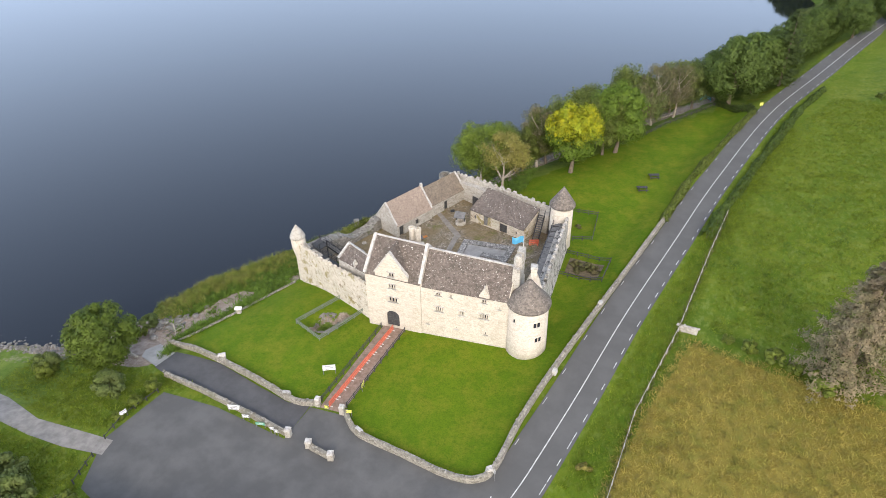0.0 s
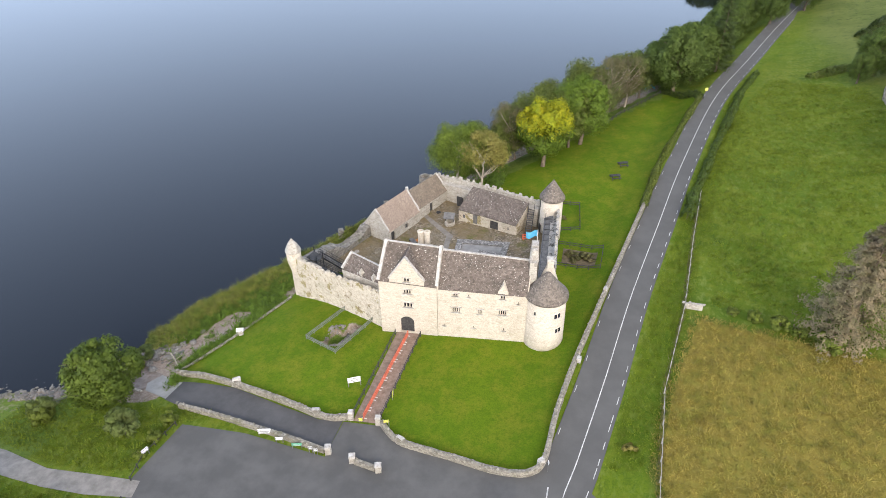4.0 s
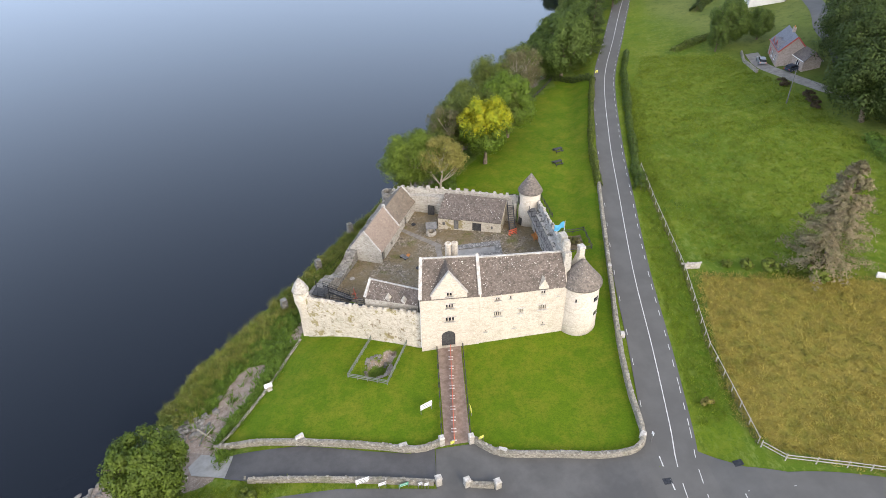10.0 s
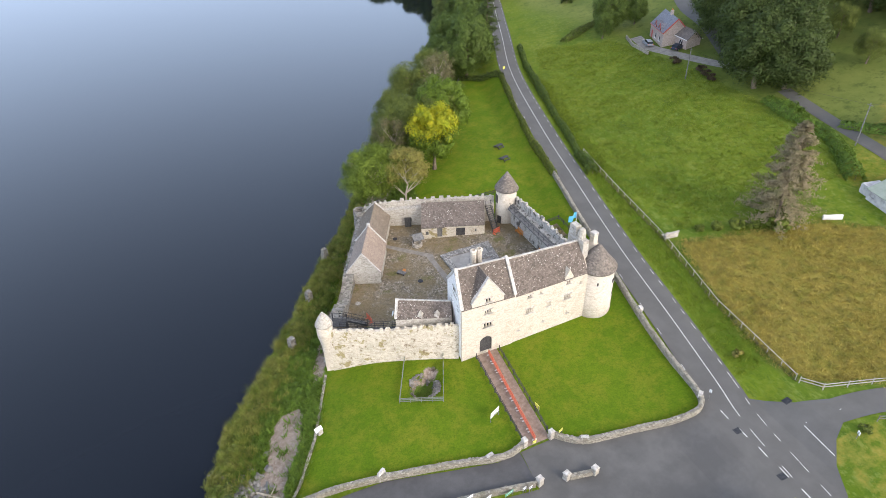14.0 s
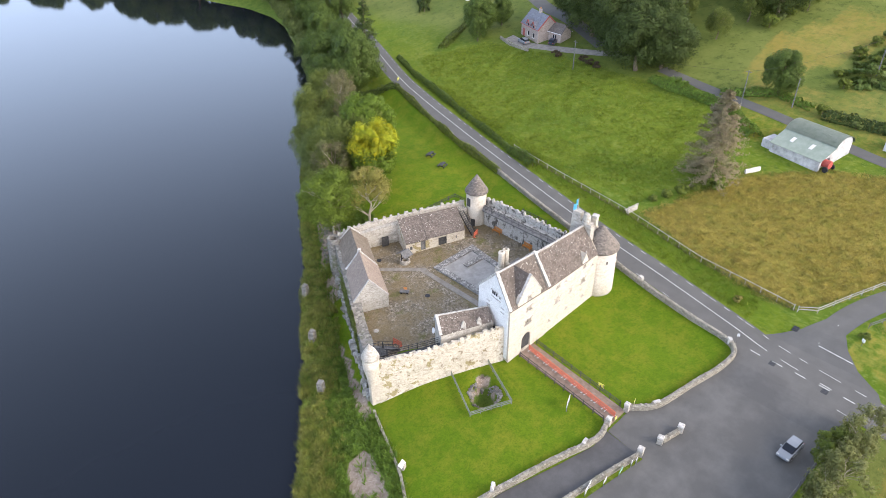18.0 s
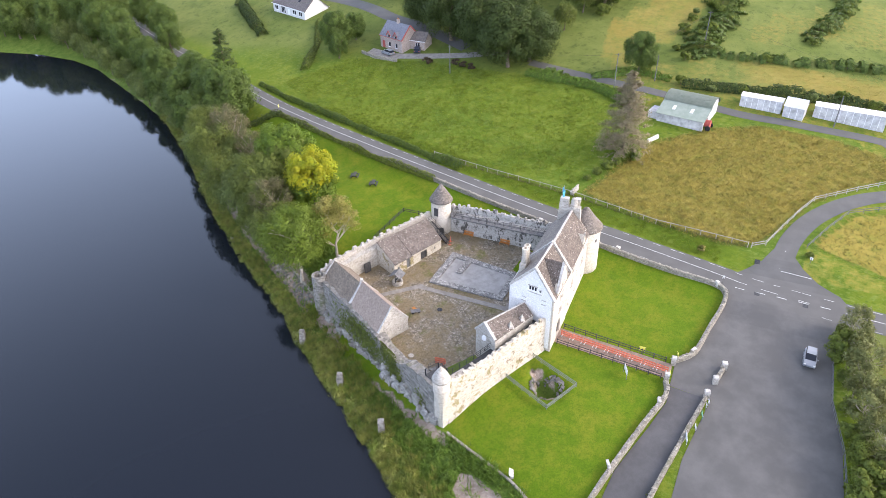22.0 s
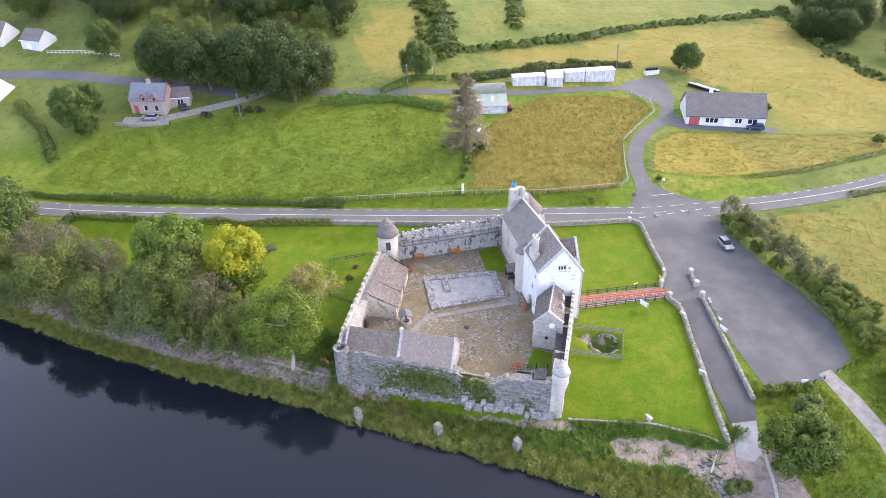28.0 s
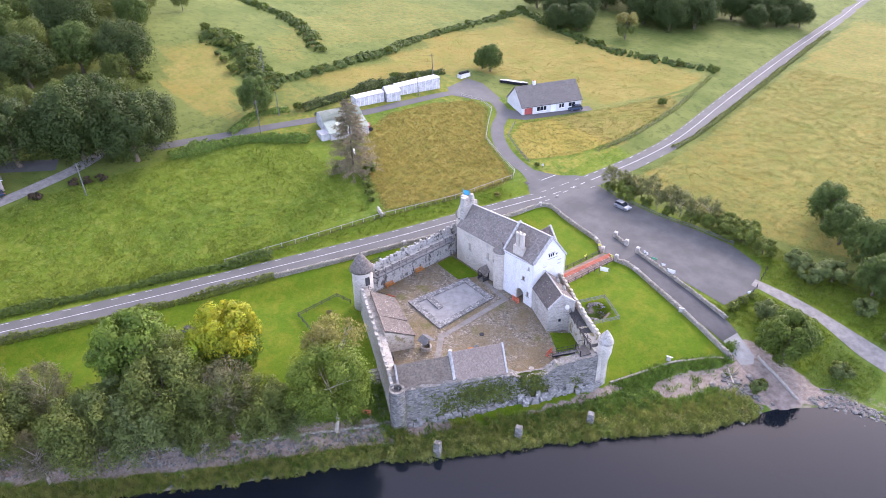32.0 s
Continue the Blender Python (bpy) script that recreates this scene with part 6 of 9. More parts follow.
def conifer(name, x, y, height, reach_, leaf, label, branches=300):
    """A tapering conifer: straight trunk, drooping branches thick with needles."""
    z = ground_at(x, y)
    root = thing(name, (x, y, z), label, "tree")
    bm = bmesh.new()
    rod(bm, (x, y, z - 0.3), (x, y, z + height), 0.02 * height, 8, 0.03)
    part("trunk", bm, BARK, root)
    cs, ns, sn = [], [], []
    for i in range(branches):
        t = rng.uniform(0.03, 0.99)
        reach = (1 - t) ** 0.62 * reach_ * rng.uniform(0.6, 1.08) + 0.35
        a, lift = rng.uniform(0, math.tau), rng.uniform(-0.34, 0.02)
        k = rng.uniform(0.08, 1, 70) ** 0.65
        spread = 0.10 + 0.26 * k * (1 - t) ** 0.5
        p = np.stack([np.cos(a) * reach * k, np.sin(a) * reach * k, 0.4 + (height - 0.2) * t + lift * reach * k + 0.16 * reach * k * k], 1)
        p += rng.normal(size=(70, 3)) * spread[:, None] * np.array([1, 1, 0.55])
        cs.append(p)
        ns.append(rng.normal(size=(70, 3)) * 0.6 + np.array([np.cos(a) * 0.6, np.sin(a) * 0.6, 0.8]))
        sn.append(np.tile([np.cos(a), np.sin(a), 0.55], (70, 1)) + rng.normal(size=(70, 3)) * 0.2)
    ob = new("foliage", quads_mesh("foliage", np.concatenate(cs), np.concatenate(ns), 0.10, leaf, 1.9, np.concatenate(sn)))
    ob.parent = root
    return root


conifer("spruce_tree", 60.8, 3.2, 17.4, 6.6, LEAF_BROWN, "tall thinning brown spruce in the field hedge", 340)
conifer("fir_tree", 60.8, 109.6, 18.5, 4.4, LEAF_DARK, "dark pointed fir among the roadside oaks", 200)
dark = tree(92.5, 41.0, 17.0, 8.0, LEAF_DARK, BARK, "broad dark green tree behind the farm track", -0.04, 76, 26000, 0.19, 0.5, 21, 6, 0.5)
repeat(dark, [(99.5, 50.5, 1.05, 100), (103.5, 62.5, 1.0, 300), (96.5, 36.5, 0.92, 200), (111.5, 73.5, 0.95, 130), (104, 44, 0.95, 30), (134, 26, 0.9, 40), (137, 50, 0.9, 310), (156, 33, 1, 20), (146, 90, 0.9, 240), (158, 96, 1, 330), (176, 84, 1.1, 190), (186, 60, 1.1, 230), (176, 130, 1.1, 170), (183, 12, 0.9, 310)])
repeat(olive, [(119, 56, 0.8, 200), (122, 46, 0.7, 90), (124, 66, 0.85, 320), (116, 33, 0.65, 40)])
repeat(oak, [(139.5, 36.5, 0.9, 120), (150, 60, 0.9, 70), (161, 50, 0.9, 90), (164, 70, 0.99, 280), (172, 44, 0.9, 60), (160, 118, 0.9, 20), (184, 30, 0.9, 300), (196, 96, 0.99, 40), (161, 14, 0.72, 60), (192, 0, 0.72, 90)])
repeat(olive, [(146, 46, 1, 250), (141.5, 67, 0.95, 200), (152, 78, 1, 150), (131, 76, 0.8, 10), (168, 22, 0.9, 110), (172, 104, 1, 120), (155, 140, 1, 80), (128, 31, 0.75, 20), (171, 8, 0.85, 200), (178, -8, 0.6, 10), (140, 21, 0.63, 90), (152, 41, 0.7, 300), (156, 55, 0.7, 120), (162, 28, 0.7, 70), (158, 73, 0.7, 200), (170, 65, 0.77, 330), (164, 91, 0.7, 380), (174, 17, 0.63, 160), (166, 113, 0.7, 70), (192, 55, 0.77, 280), (161, 135, 0.7, 130), (202, 91, 0.77, 90), (133, 57, 0.56, 300), (177, 3, 0.59, 250), (198, -5, 0.56, 140)])
repeat(oak, [(97.6, 7.8, 0.63, 30), (92.0, 94.6, 0.72, 100), (87.6, 91.0, 0.42, 220), (99.0, 92.0, 0.5, 10), (128.0, 92.0, 0.7, 200)])
repeat(dark, [(113.0, -129.0, 0.62, 20), (106.0, -134.0, 0.7, 120), (119.0, -136.0, 0.75, 220), (112.0, -143.0, 0.8, 40), (84.5, -163.5, 0.85, 60), (90.0, -171.0, 0.95, 150), (79.5, -174.0, 0.9, 250), (96.0, -163.0, 0.85, 30),
              (102.0, -172.0, 0.95, 330), (84.0, -183.0, 1.0, 100), (94.0, -184.0, 1.0, 200), (110.0, -180.0, 1.0, 270), (122.0, -172.0, 0.9, 10), (132.0, -160.0, 0.9, 80), (128.0, -184.0, 1.0, 180), (140.0, -148.0, 0.8, 300),
              (66.0, -196.0, 0.6, 90), (60.0, -204.0, 0.55, 190), (54.5, -212.0, 0.6, 290), (70.0, -206.0, 0.75, 20), (78.0, -200.0, 0.85, 140), (88.0, -200.0, 1.0, 240), (63.0, -216.0, 0.7, 340), (104.0, -196.0, 1.0, 50), (118.0, -200.0, 1.0, 150)])
tree(88.0, -139.5, 10.5, 4.4, LEAF_OLIVE, BARK, "round tree with golden upper leaves behind the hedge", 0.05, 24, 6500, 0.2, 0.5, 44, 5, 0.3, accent=LEAF_RUSSET)


r = random.Random(12)
for p in resample(v3([(84.0, 176.0), (91.0, 200.0), (90.0, 214.0), (80.0, 262.0), (50.0, 334.0), (20.0, 400.0)]), 6.5):
    for model, off, low_, high_ in ((willow, 1.0, 0.5, 0.75), (oak, 8.0, 0.75, 1.1), (olive, 16.0, 0.8, 1.1)):
        x, y = p.x + off + r.uniform(-2, 2), p.y + off * 0.25 + r.uniform(-2.5, 2.5)
        if abs(x - road_x(y)) > 5.5 and r.random() < 0.7:
            repeat(model, [(x, y, r.uniform(low_, high_), r.uniform(0, 360))])


def hedge(name, line, high, wide, leaf, label, density=26, size=0.2):
    """A hedge along a line: woody core and a ragged skin of leaves."""
    pts = resample(v3(line), 1.0)
    p0 = pts[0]
    root = thing(name, (p0.x, p0.y, ground_at(p0.x, p0.y)), label, "hedge")
    cs, ns, sn = [], [], []
    bm = bmesh.new()
    for i, p in enumerate(pts):
        d = (pts[min(i + 1, len(pts) - 1)] - pts[max(i - 1, 0)]).normalized()
        nr = np.array([d.y, -d.x, 0])
        z = ground_at(p.x, p.y)
        wave = noise.noise(Vector((p.x * 0.16, p.y * 0.16, 4)))
        hh, ww = high * (1 + 0.6 * wave) * rng.uniform(0.85, 1.15), wide * (1.1 + 0.5 * wave) * rng.uniform(0.9, 1.1)
        if size > 0.3:
            p = p + Vector((*rng.normal(size=2) * 0.7, 0))
            hh, ww = hh * rng.uniform(0.45, 1.25), ww * rng.uniform(0.6, 1.3)
        if i % 2 == 0:
            rod(bm, (p.x, p.y, z - 0.1), (p.x + rnd(-0.2, 0.2), p.y + rnd(-0.2, 0.2), z + hh * 0.7), 0.06, 5, 0.02)
        k = int(density * 1.9 * (hh + ww) / 2)
        a = rng.uniform(-0.25, math.pi + 0.25, k)
        q = np.array([p.x, p.y, z]) + np.outer(np.cos(a) * ww / 2 * rng.uniform(0.75, 1.1, k), nr) + np.outer(rng.uniform(-0.6, 0.6, k), np.array([d.x, d.y, 0]))
        q[:, 2] += np.maximum(0.05, np.sin(a)) * hh * rng.uniform(0.7, 1.05, k)
        cs.append(q)
        sn.append(np.outer(np.cos(a), nr) + np.outer(np.sin(a), np.array([0, 0, 1])))
        ns.append(sn[-1] + rng.normal(size=(k, 3)) * 0.5)
    part("woody_core", bm, BARK, root, kind="stuff")
    c, n = np.concatenate(cs), np.concatenate(ns)
    ob = new("foliage", quads_mesh("foliage", c - np.array(root.location), n, size * 0.72, leaf, soft=np.concatenate(sn)))
    ob.parent = root


hedge("hedge", [(38.3, 37.4), (42.0, 53.0), (48.0, 71.0), (54.0, 88.0)], 1.2, 1.1, LEAF_OLIVE, "clipped dark hedge between lawn and road", 44)
hedge("hedge", [(54.0, 88.0), (51.0, 93.5), (47.0, 99.5)], 1.5, 1.2, LEAF_DARK, "dark hedge closing the long lawn", 44)
hedge("hedge", [(47.4, 42.0), (50.2, 50.0), (53.8, 62.0), (58.6, 76.0), (63.8, 92.0), (70.0, 106.0)], 1.15, 1.5, LEAF_OAK, "rough dark hedge along the pasture", 40)
hedge("hedge", [(47.2, 41.5), (46.6, 37.0), (45.2, 34.0)], 1.5, 1.9, LEAF_OAK, "dark bush at the end of the roadside hedge", 40)
hedge("hedge", [(79.5, 4.0), (84.0, 10.0), (87.5, 16.0), (89.0, 26.0), (90.0, 34.0)], 1.8, 3.2, HERB, "rank green hedge below the farm track", 30, 0.25)
hedge("hedge", [(94.0, -4.0), (95.5, -18.0), (97.0, -32.0), (98.5, -46.0), (97.5, -56.0)], 1.9, 2.4, LEAF_DARK, "dark thorn hedge behind the farm sheds", 30, 0.27)
hedge("hedge", [(92.4, 18.0), (98.0, 8.0), (96.0, 0.0)], 1.4, 2.0, HERB, "green roadside hedge by the track", 28, 0.25)
hedge("hedge", [(109.0, -3.0), (112.0, -6.0), (115.5, -33.0), (121.0, -52.0), (127.0, -67.0), (133.5, -102.0), (140.0, -138.0)], 1.5, 3.2, LEAF_OAK, "tall field hedge on the hillside", 22, 0.33)
hedge("hedge", [(112.0, -5.0), (121.0, -4.0), (134.0, -8.0), (152.0, -6.0)], 1.8, 7.5, LEAF_OAK, "dark thorny scrub climbing the hill", 22, 0.33)
hedge("hedge", [(128.0, -30.0), (150.0, -38.0), (172.0, -40.0), (195.0, -36.0)], 1.8, 4.5, LEAF_OAK, "long dark hedge on the far hillside", 18, 0.36)
hedge("hedge", [(140.0, -138.0), (106.0, -126.0), (78.0, -123.0), (47.0, -133.0)], 1.5, 3.6, LEAF_OAK, "dark hedge between the southern fields", 22, 0.33)
hedge("hedge", [(21.6, -70.0), (22.0, -80.0), (26.0, -106.0), (35.0, -160.0), (44.0, -215.0)], 0.9, 1.6, LEAF_OLIVE, "low rough roadside hedge", 20, 0.27)
hedge("hedge", [(33.0, -52.0), (32.5, -66.0), (36.0, -92.0), (44.5, -126.0)], 0.55, 1.3, LEAF_OLIVE, "low green field bank along the road", 16, 0.2)
hedge("hedge", [(80.0, 98.0), (96.0, 104.0), (110.0, 112.0)], 1.6, 2.4, LEAF_OLIVE, "garden hedge by the white bungalow", 24, 0.26)
hedge("hedge", [(-60.0, -62.0), (-48.0, -110.0), (-36.0, -170.0)], 2.6, 5.0, LEAF_DARK, "dark hedge of the southern meadow", 24, 0.36)
hedge("hedge", [(100.0, 128.0), (112.0, 142.0), (124.0, 156.0)], 2.4, 3.6, LEAF_DARK, "dark garden shrubs behind the white bungalow", 24, 0.3)


def scatter(name, count, area, test, high, lean, width, material, label, category, blades=3, spread=0.22):
    """Tufts strewn over the ground where test(x, y) allows."""
    x0, x1, y0, y1 = area
    pts, hs = [], []
    r = random.Random(count)
    while len(pts) < count:
        x, y = r.uniform(x0, x1), r.uniform(y0, y1)
        k = test(x, y)
        if k and r.random() < k:
            pts.append((x, y, ground_at(x, y) - 0.03))
            hs.append(r.uniform(*high))
    p = np.repeat(np.array(pts), blades, 0)
    p[:, :2] += rng.normal(size=(len(p), 2)) * spread
    h = np.repeat(np.array(hs), blades) * rng.uniform(0.7, 1.2, len(p))
    ob = new(name, blades_mesh(name, p, h, lean, width, material))
    return tagged(ob, label, category, kind="stuff")


def reed_share(x, y):
    d = shore_distance(x, y)
    if inside(x, y, CASTLE) or inside(x, y, MUD) or not 0.05 < d < 6.5:
        return 0
    gap = -39 < x < -34 and -14 < y < -5
    k = (1 - smooth(3.5, 6.5, d)) * (0.5 + 0.5 * noise.noise(Vector((x * 0.25, y * 0.25, 3))))
    if y > 42 and d > 2.6:
        return 0
    return 0 if gap or x < -38 else max(0.0, k) * (0.25 if d < -0.6 else 1.0)


scatter("reeds", 950, (-36, 8, -6, 60), reed_share, (0.8, 1.6), 0.42, 0.035, REED, "tall yellow-green reeds along the lake edge", "reeds", 42, 0.15)
scatter("bank_reeds", 1300, (5, 60, 42, 130), reed_share, (0.5, 1.1), 0.45, 0.045, REED, "thin reeds along the northern lake edge", "reeds", 26, 0.2)


def herb_share(x, y):
    d = shore_distance(x, y)
    if inside(x, y, LAWN_FRONT) and y < 36 or inside(x, y, CASTLE) or inside(x, y, MUD) or not 1.0 < d < 14:
        return 0
    if inside(x, y, GRAVEL_BANK) or inside(x, y, WALL_FOOT) or y > 41 and 2.6 < d < 8:
        return 0.03
    return 0.45 + 0.8 * noise.noise(Vector((x * 0.3, y * 0.3, 9)))


scatter("bank_herbs", 5200, (-34, 12, -14, 62), herb_share, (0.3, 0.9), 0.8, 0.09, HERB, "rank green herbs on the bank under the castle", "herbs", 9, 0.35)
def rough_share(x, y):
    if shore_distance(x, y) < 3.5 or inside(x, y, MUD) or -27.6 < x and y > -17.6 or min(edge_distance(x, y, CAR_PARK), edge_distance(x, y, TRACK)) < 0.7:
        return 0
    return 0 if inside(x, y, CAR_PARK) or inside(x, y, TRACK) else 0.9


scatter("rough_grass", 3600, (-46, -18, -44, -14), rough_share,
        (0.15, 0.4), 0.9, 0.06, PASTURE_BLADE, "rough tussocky grass beside the car park", "grass", 7, 0.35)


def field_share(poly):
    return lambda x, y: inside(x, y, poly) and 0.35 + 0.65 * abs(noise.noise(Vector((x * 0.12, y * 0.2, 1)))) * 2


scatter("hay_grass", 15000, (35, 86, -52, 8), lambda x, y: 1 if inside(x, y, HAY_EAST) else 0, (0.2, 0.5), 1.1, 0.06, HAY_BLADE, "dry golden uncut hay grass", "grass", 4, 0.3)
scatter("hay_grass", 4000, (29, 60, -101, -32), lambda x, y: 1 if inside(x, y, HAY_BUNGALOW) else 0, (0.15, 0.35), 1.3, 0.06, STRAW_BLADE, "dry golden grass below the bungalow", "grass", 4, 0.3)
scatter("hay_grass", 12000, (-60, 30, -160, -42), lambda x, y: 1 if inside(x, y, HAY_SOUTH) else 0, (0.12, 0.3), 1.5, 0.08, STRAW_BLADE, "yellow-green rough grass of the southern meadow", "grass", 6, 0.45)
scatter("hay_grass", 5000, (42, 141, -132, -12), lambda x, y: 1 if inside(x, y, HAY_UPPER) else 0, (0.15, 0.35), 1.3, 0.07, STRAW_BLADE, "dry golden grass of the hillside field", "grass", 4, 0.4)
PASTURE = [(46, 9), (62, 7), (78, 6), (86, 14), (89, 34), (90, 66), (88, 88), (72, 100), (58, 74), (49, 44)]
scatter("pasture_grass", 15000, (44, 92, 6, 100), field_share(PASTURE), (0.15, 0.4), 1.0, 0.07, PASTURE_BLADE, "tussocky green pasture grass", "grass", 4, 0.35)
scatter("verge_grass", 4000, (20, 62, -24, 90), lambda x, y: 1 if 3.4 < x - road_x(y) < 8.5 and not (y < -20) else 0, (0.12, 0.35), 0.9, 0.06, PASTURE_BLADE, "rough roadside verge grass", "grass", 5, 0.3)

# ivy on the lake wall
cs, ns = [], []
for cx_, sp, n_, zc in ((0.36, 2.9, 1500, -0.6), (0.46, 2.0, 600, -1.4), (0.64, 0.7, 500, 0.2), (0.66, 0.9, 700, -2.4), (0.22, 0.8, 250, -3.0), (0.86, 0.6, 160, -3.0), (0.585, 0.35, 420, 1.0)):
    t = cx_ * 32.5 + rng.normal(size=n_) * sp
    z = np.clip(zc + rng.normal(size=n_) * 1.3, -4.6, 1.9)
    px, py = -1.9 - 0.4617 * t, 38.6 - 0.887 * t
    off = rng.uniform(0.02, 0.22, n_)
    cs.append(np.stack([px - 0.887 * off, py + 0.4617 * off, z], 1))
    ns.append(np.tile([-0.887, 0.4617, 0.35], (n_, 1)) + rng.normal(size=(n_, 3)) * 0.4)
ivy = new("ivy", quads_mesh("ivy", np.concatenate(cs), np.concatenate(ns), 0.13, leafy("ivy_leaf", (0.07, 0.105, 0.015), (0.16, 0.175, 0.035), (0.10, 0.12, 0.025))))
tagged(ivy, "patchy dark ivy hanging on the lake wall", "ivy", kind="stuff")


def rocks(name, count, place, size, label):
    bm = bmesh.new()
    r = random.Random(count)
    for _ in range(count):
        x, y = place(r)
        s = r.uniform(*size)
        z = max(ground_at(x, y), -5.3)
        m = bmesh.ops.create_icosphere(bm, subdivisions=1, radius=s)
        bmesh.ops.scale(bm, vec=(r.uniform(0.8, 1.4), r.uniform(0.7, 1.2), r.uniform(0.45, 0.8)), verts=m["verts"])
        for v in m["verts"]:
            v.co += noise.noise_vector(v.co * 2 / s + Vector((x, y, 0))) * s * 0.35
        bmesh.ops.rotate(bm, cent=(0, 0, 0), matrix=Matrix.Rotation(r.uniform(0, 6), 3, "Z"), verts=m["verts"])
        bmesh.ops.translate(bm, vec=(x, y, z + s * 0.15), verts=m["verts"])
    single(name, bm, ROCK, label, "rocks", "stuff")


def on_shore(a, b, spread):
    def f(r):
        while True:
            x, y = r.uniform(*a), r.uniform(*b)
            if abs(shore_distance(x, y) - 0.4) < spread:
                return x, y
    return f


rocks("shore_rocks", 150, lambda r: (r.gauss(-32.4, 1.5), r.gauss(-4.4, 1.9)), (0.2, 0.55), "grey boulders on the shore by the slipway")
rocks("shore_rocks", 520, on_shore((-70, -37), (-26, -12), 2.2), (0.12, 0.38), "dark stones along the lake edge")
rocks("shore_rocks", 200, on_shore((-10, 40), (38, 110), 2.2), (0.1, 0.35), "scattered dark stones in the shallows")
rocks("shore_rocks", 130, on_shore((-34, -8), (2, 40), 0.9), (0.1, 0.3), "dark stones at the lake edge under the castle")
rocks("bank_rocks", 620, lambda r: (lambda k, t, o: (REVETMENT[k][0] + (REVETMENT[k + 1][0] - REVETMENT[k][0]) * t + o * 0.85, REVETMENT[k][1] + (REVETMENT[k + 1][1] - REVETMENT[k][1]) * t - o * 0.5))(r.randrange(6), r.random(), r.uniform(-0.6, 2.0)), (0.12, 0.36), "broken stones of the old bank path")
rocks("pit_stones", 230, lambda r: (lambda a, k: (-6.3 + k * 1.75 * math.cos(a) - 0.3 * math.sin(a), -1.6 + k * 2.2 * math.sin(a)))(r.uniform(0, 6.28), r.uniform(0.72, 1.06)), (0.1, 0.24), "pale rubble lining the sunken pit")

# low shrubs and tussocks that break up the bank
cs, ns = [], []
r = random.Random(5)
while len(cs) < 620:
    x, y = r.uniform(-36, 8), r.uniform(-5, 56)
    dd = shore_distance(x, y)
    if not 0.5 < dd < 8 or inside(x, y, CASTLE) or inside(x, y, LAWN_FRONT) and y < 36 or (dd > 5 and y < 4):
        continue
    shore_clump = len(cs) < 240
    if shore_clump and dd > 3.2 or not shore_clump and dd < 2.2 or inside(x, y, GRAVEL_BANK) or inside(x, y, WALL_FOOT) or y > 41 and dd > 2.4:
        continue
    s = r.uniform(0.6, 1.25) if shore_clump else r.uniform(0.3, 0.75)
    k = 190 if shore_clump else 80
    v = rng.normal(size=(k, 3))
    v[:, 2] = np.abs(v[:, 2]) * 1.1
    v /= np.linalg.norm(v, axis=1)[:, None]
    cs.append(np.array([x, y, ground_at(x, y)]) + v * s * rng.uniform(0.6, 1.1, k)[:, None])
    ns.append(v + rng.normal(size=(k, 3)) * 0.5)
half = 240
for a, b, m_, lab in ((0, half, REED, "yellow-green sedge tussocks on the lake bank"), (half, len(cs), HERB, "green nettle and bramble clumps on the bank")):
    tagged(new("bank_tussocks", quads_mesh("bank_tussocks", np.concatenate(cs[a:b]), np.concatenate(ns[a:b]), 0.085, m_, 2.2)), lab, "tussocks", kind="stuff")

# driftwood on the gravel and dry tufts under the field fence
for a, b, w in (((-29.1, -5.3), (-29.8, -9.1), 0.17), ((-28.6, -6.4), (-30.6, -8.0), 0.1), ((-40.2, -15.6), (-41.8, -17.0), 0.12)):
    bm = bmesh.new()
    rod(bm, (*a, ground_at(*a) + 0.12), (*b, ground_at(*b) + 0.1), w, 7, w * 0.4)
    mid_ = Vector((a[0] * 0.6 + b[0] * 0.4, a[1] * 0.6 + b[1] * 0.4, 0))
    mid_.z = ground_at(mid_.x, mid_.y) + 0.15
    rod(bm, mid_, mid_ + Vector((0.5, 0.7, 0.25)), w * 0.4, 5, w * 0.1)
    roughen(bm, 0.04, 2.0)
    single("driftwood", bm, TIMBER_GREY, "bleached driftwood log lying on the shingle", "driftwood", group="driftwood logs")
FENCE_LINE = resample(v3([(48.4, 41.8), (45.6, 28.0), (42.0, 8.4), (37.9, -8.2), (36.0, -24.0)]), 0.5)
pts = np.array([(p.x + rnd(-0.35, 0.35), p.y + rnd(-0.3, 0.3), ground_at(p.x, p.y) - 0.02) for p in FENCE_LINE for _ in range(12)])
tagged(new("fence_grass", blades_mesh("fence_grass", pts, rng.uniform(0.3, 0.8, len(pts)), 0.5, 0.04, LEAF_TAN)), "dry pale grass along the field fence", "grass", kind="stuff")

# clipped round garden shrubs by the cottage lane
shrub_red = tree(90.6, 55.5, 1.5, 1.25, leafy("copper_leaf", (0.06, 0.045, 0.03), (0.11, 0.075, 0.045), (0.07, 0.07, 0.03)), BARK, "round dark copper garden shrub", 0.0, 12, 1500, 0.14, 0.5, 41, 3, 0.05, name="bush")
repeat(shrub_red, [(89.8, 53.0, 1.0, 40), (88.9, 50.3, 1.0, 90), (89.4, 63.5, 1.15, 150)])


def hedgerow(line, step, low, high, seed):
    """Bushes of uneven size standing in a field hedge."""
    r = random.Random(seed)
    for i, p in enumerate(resample(v3(line), step)):
        x, y, k = p.x + r.uniform(-1.6, 1.6), p.y + r.uniform(-1.6, 1.6), r.uniform(low, high)
        repeat((thick, bush, thick)[i % 3], [(x, y, k, r.uniform(0, 360))])


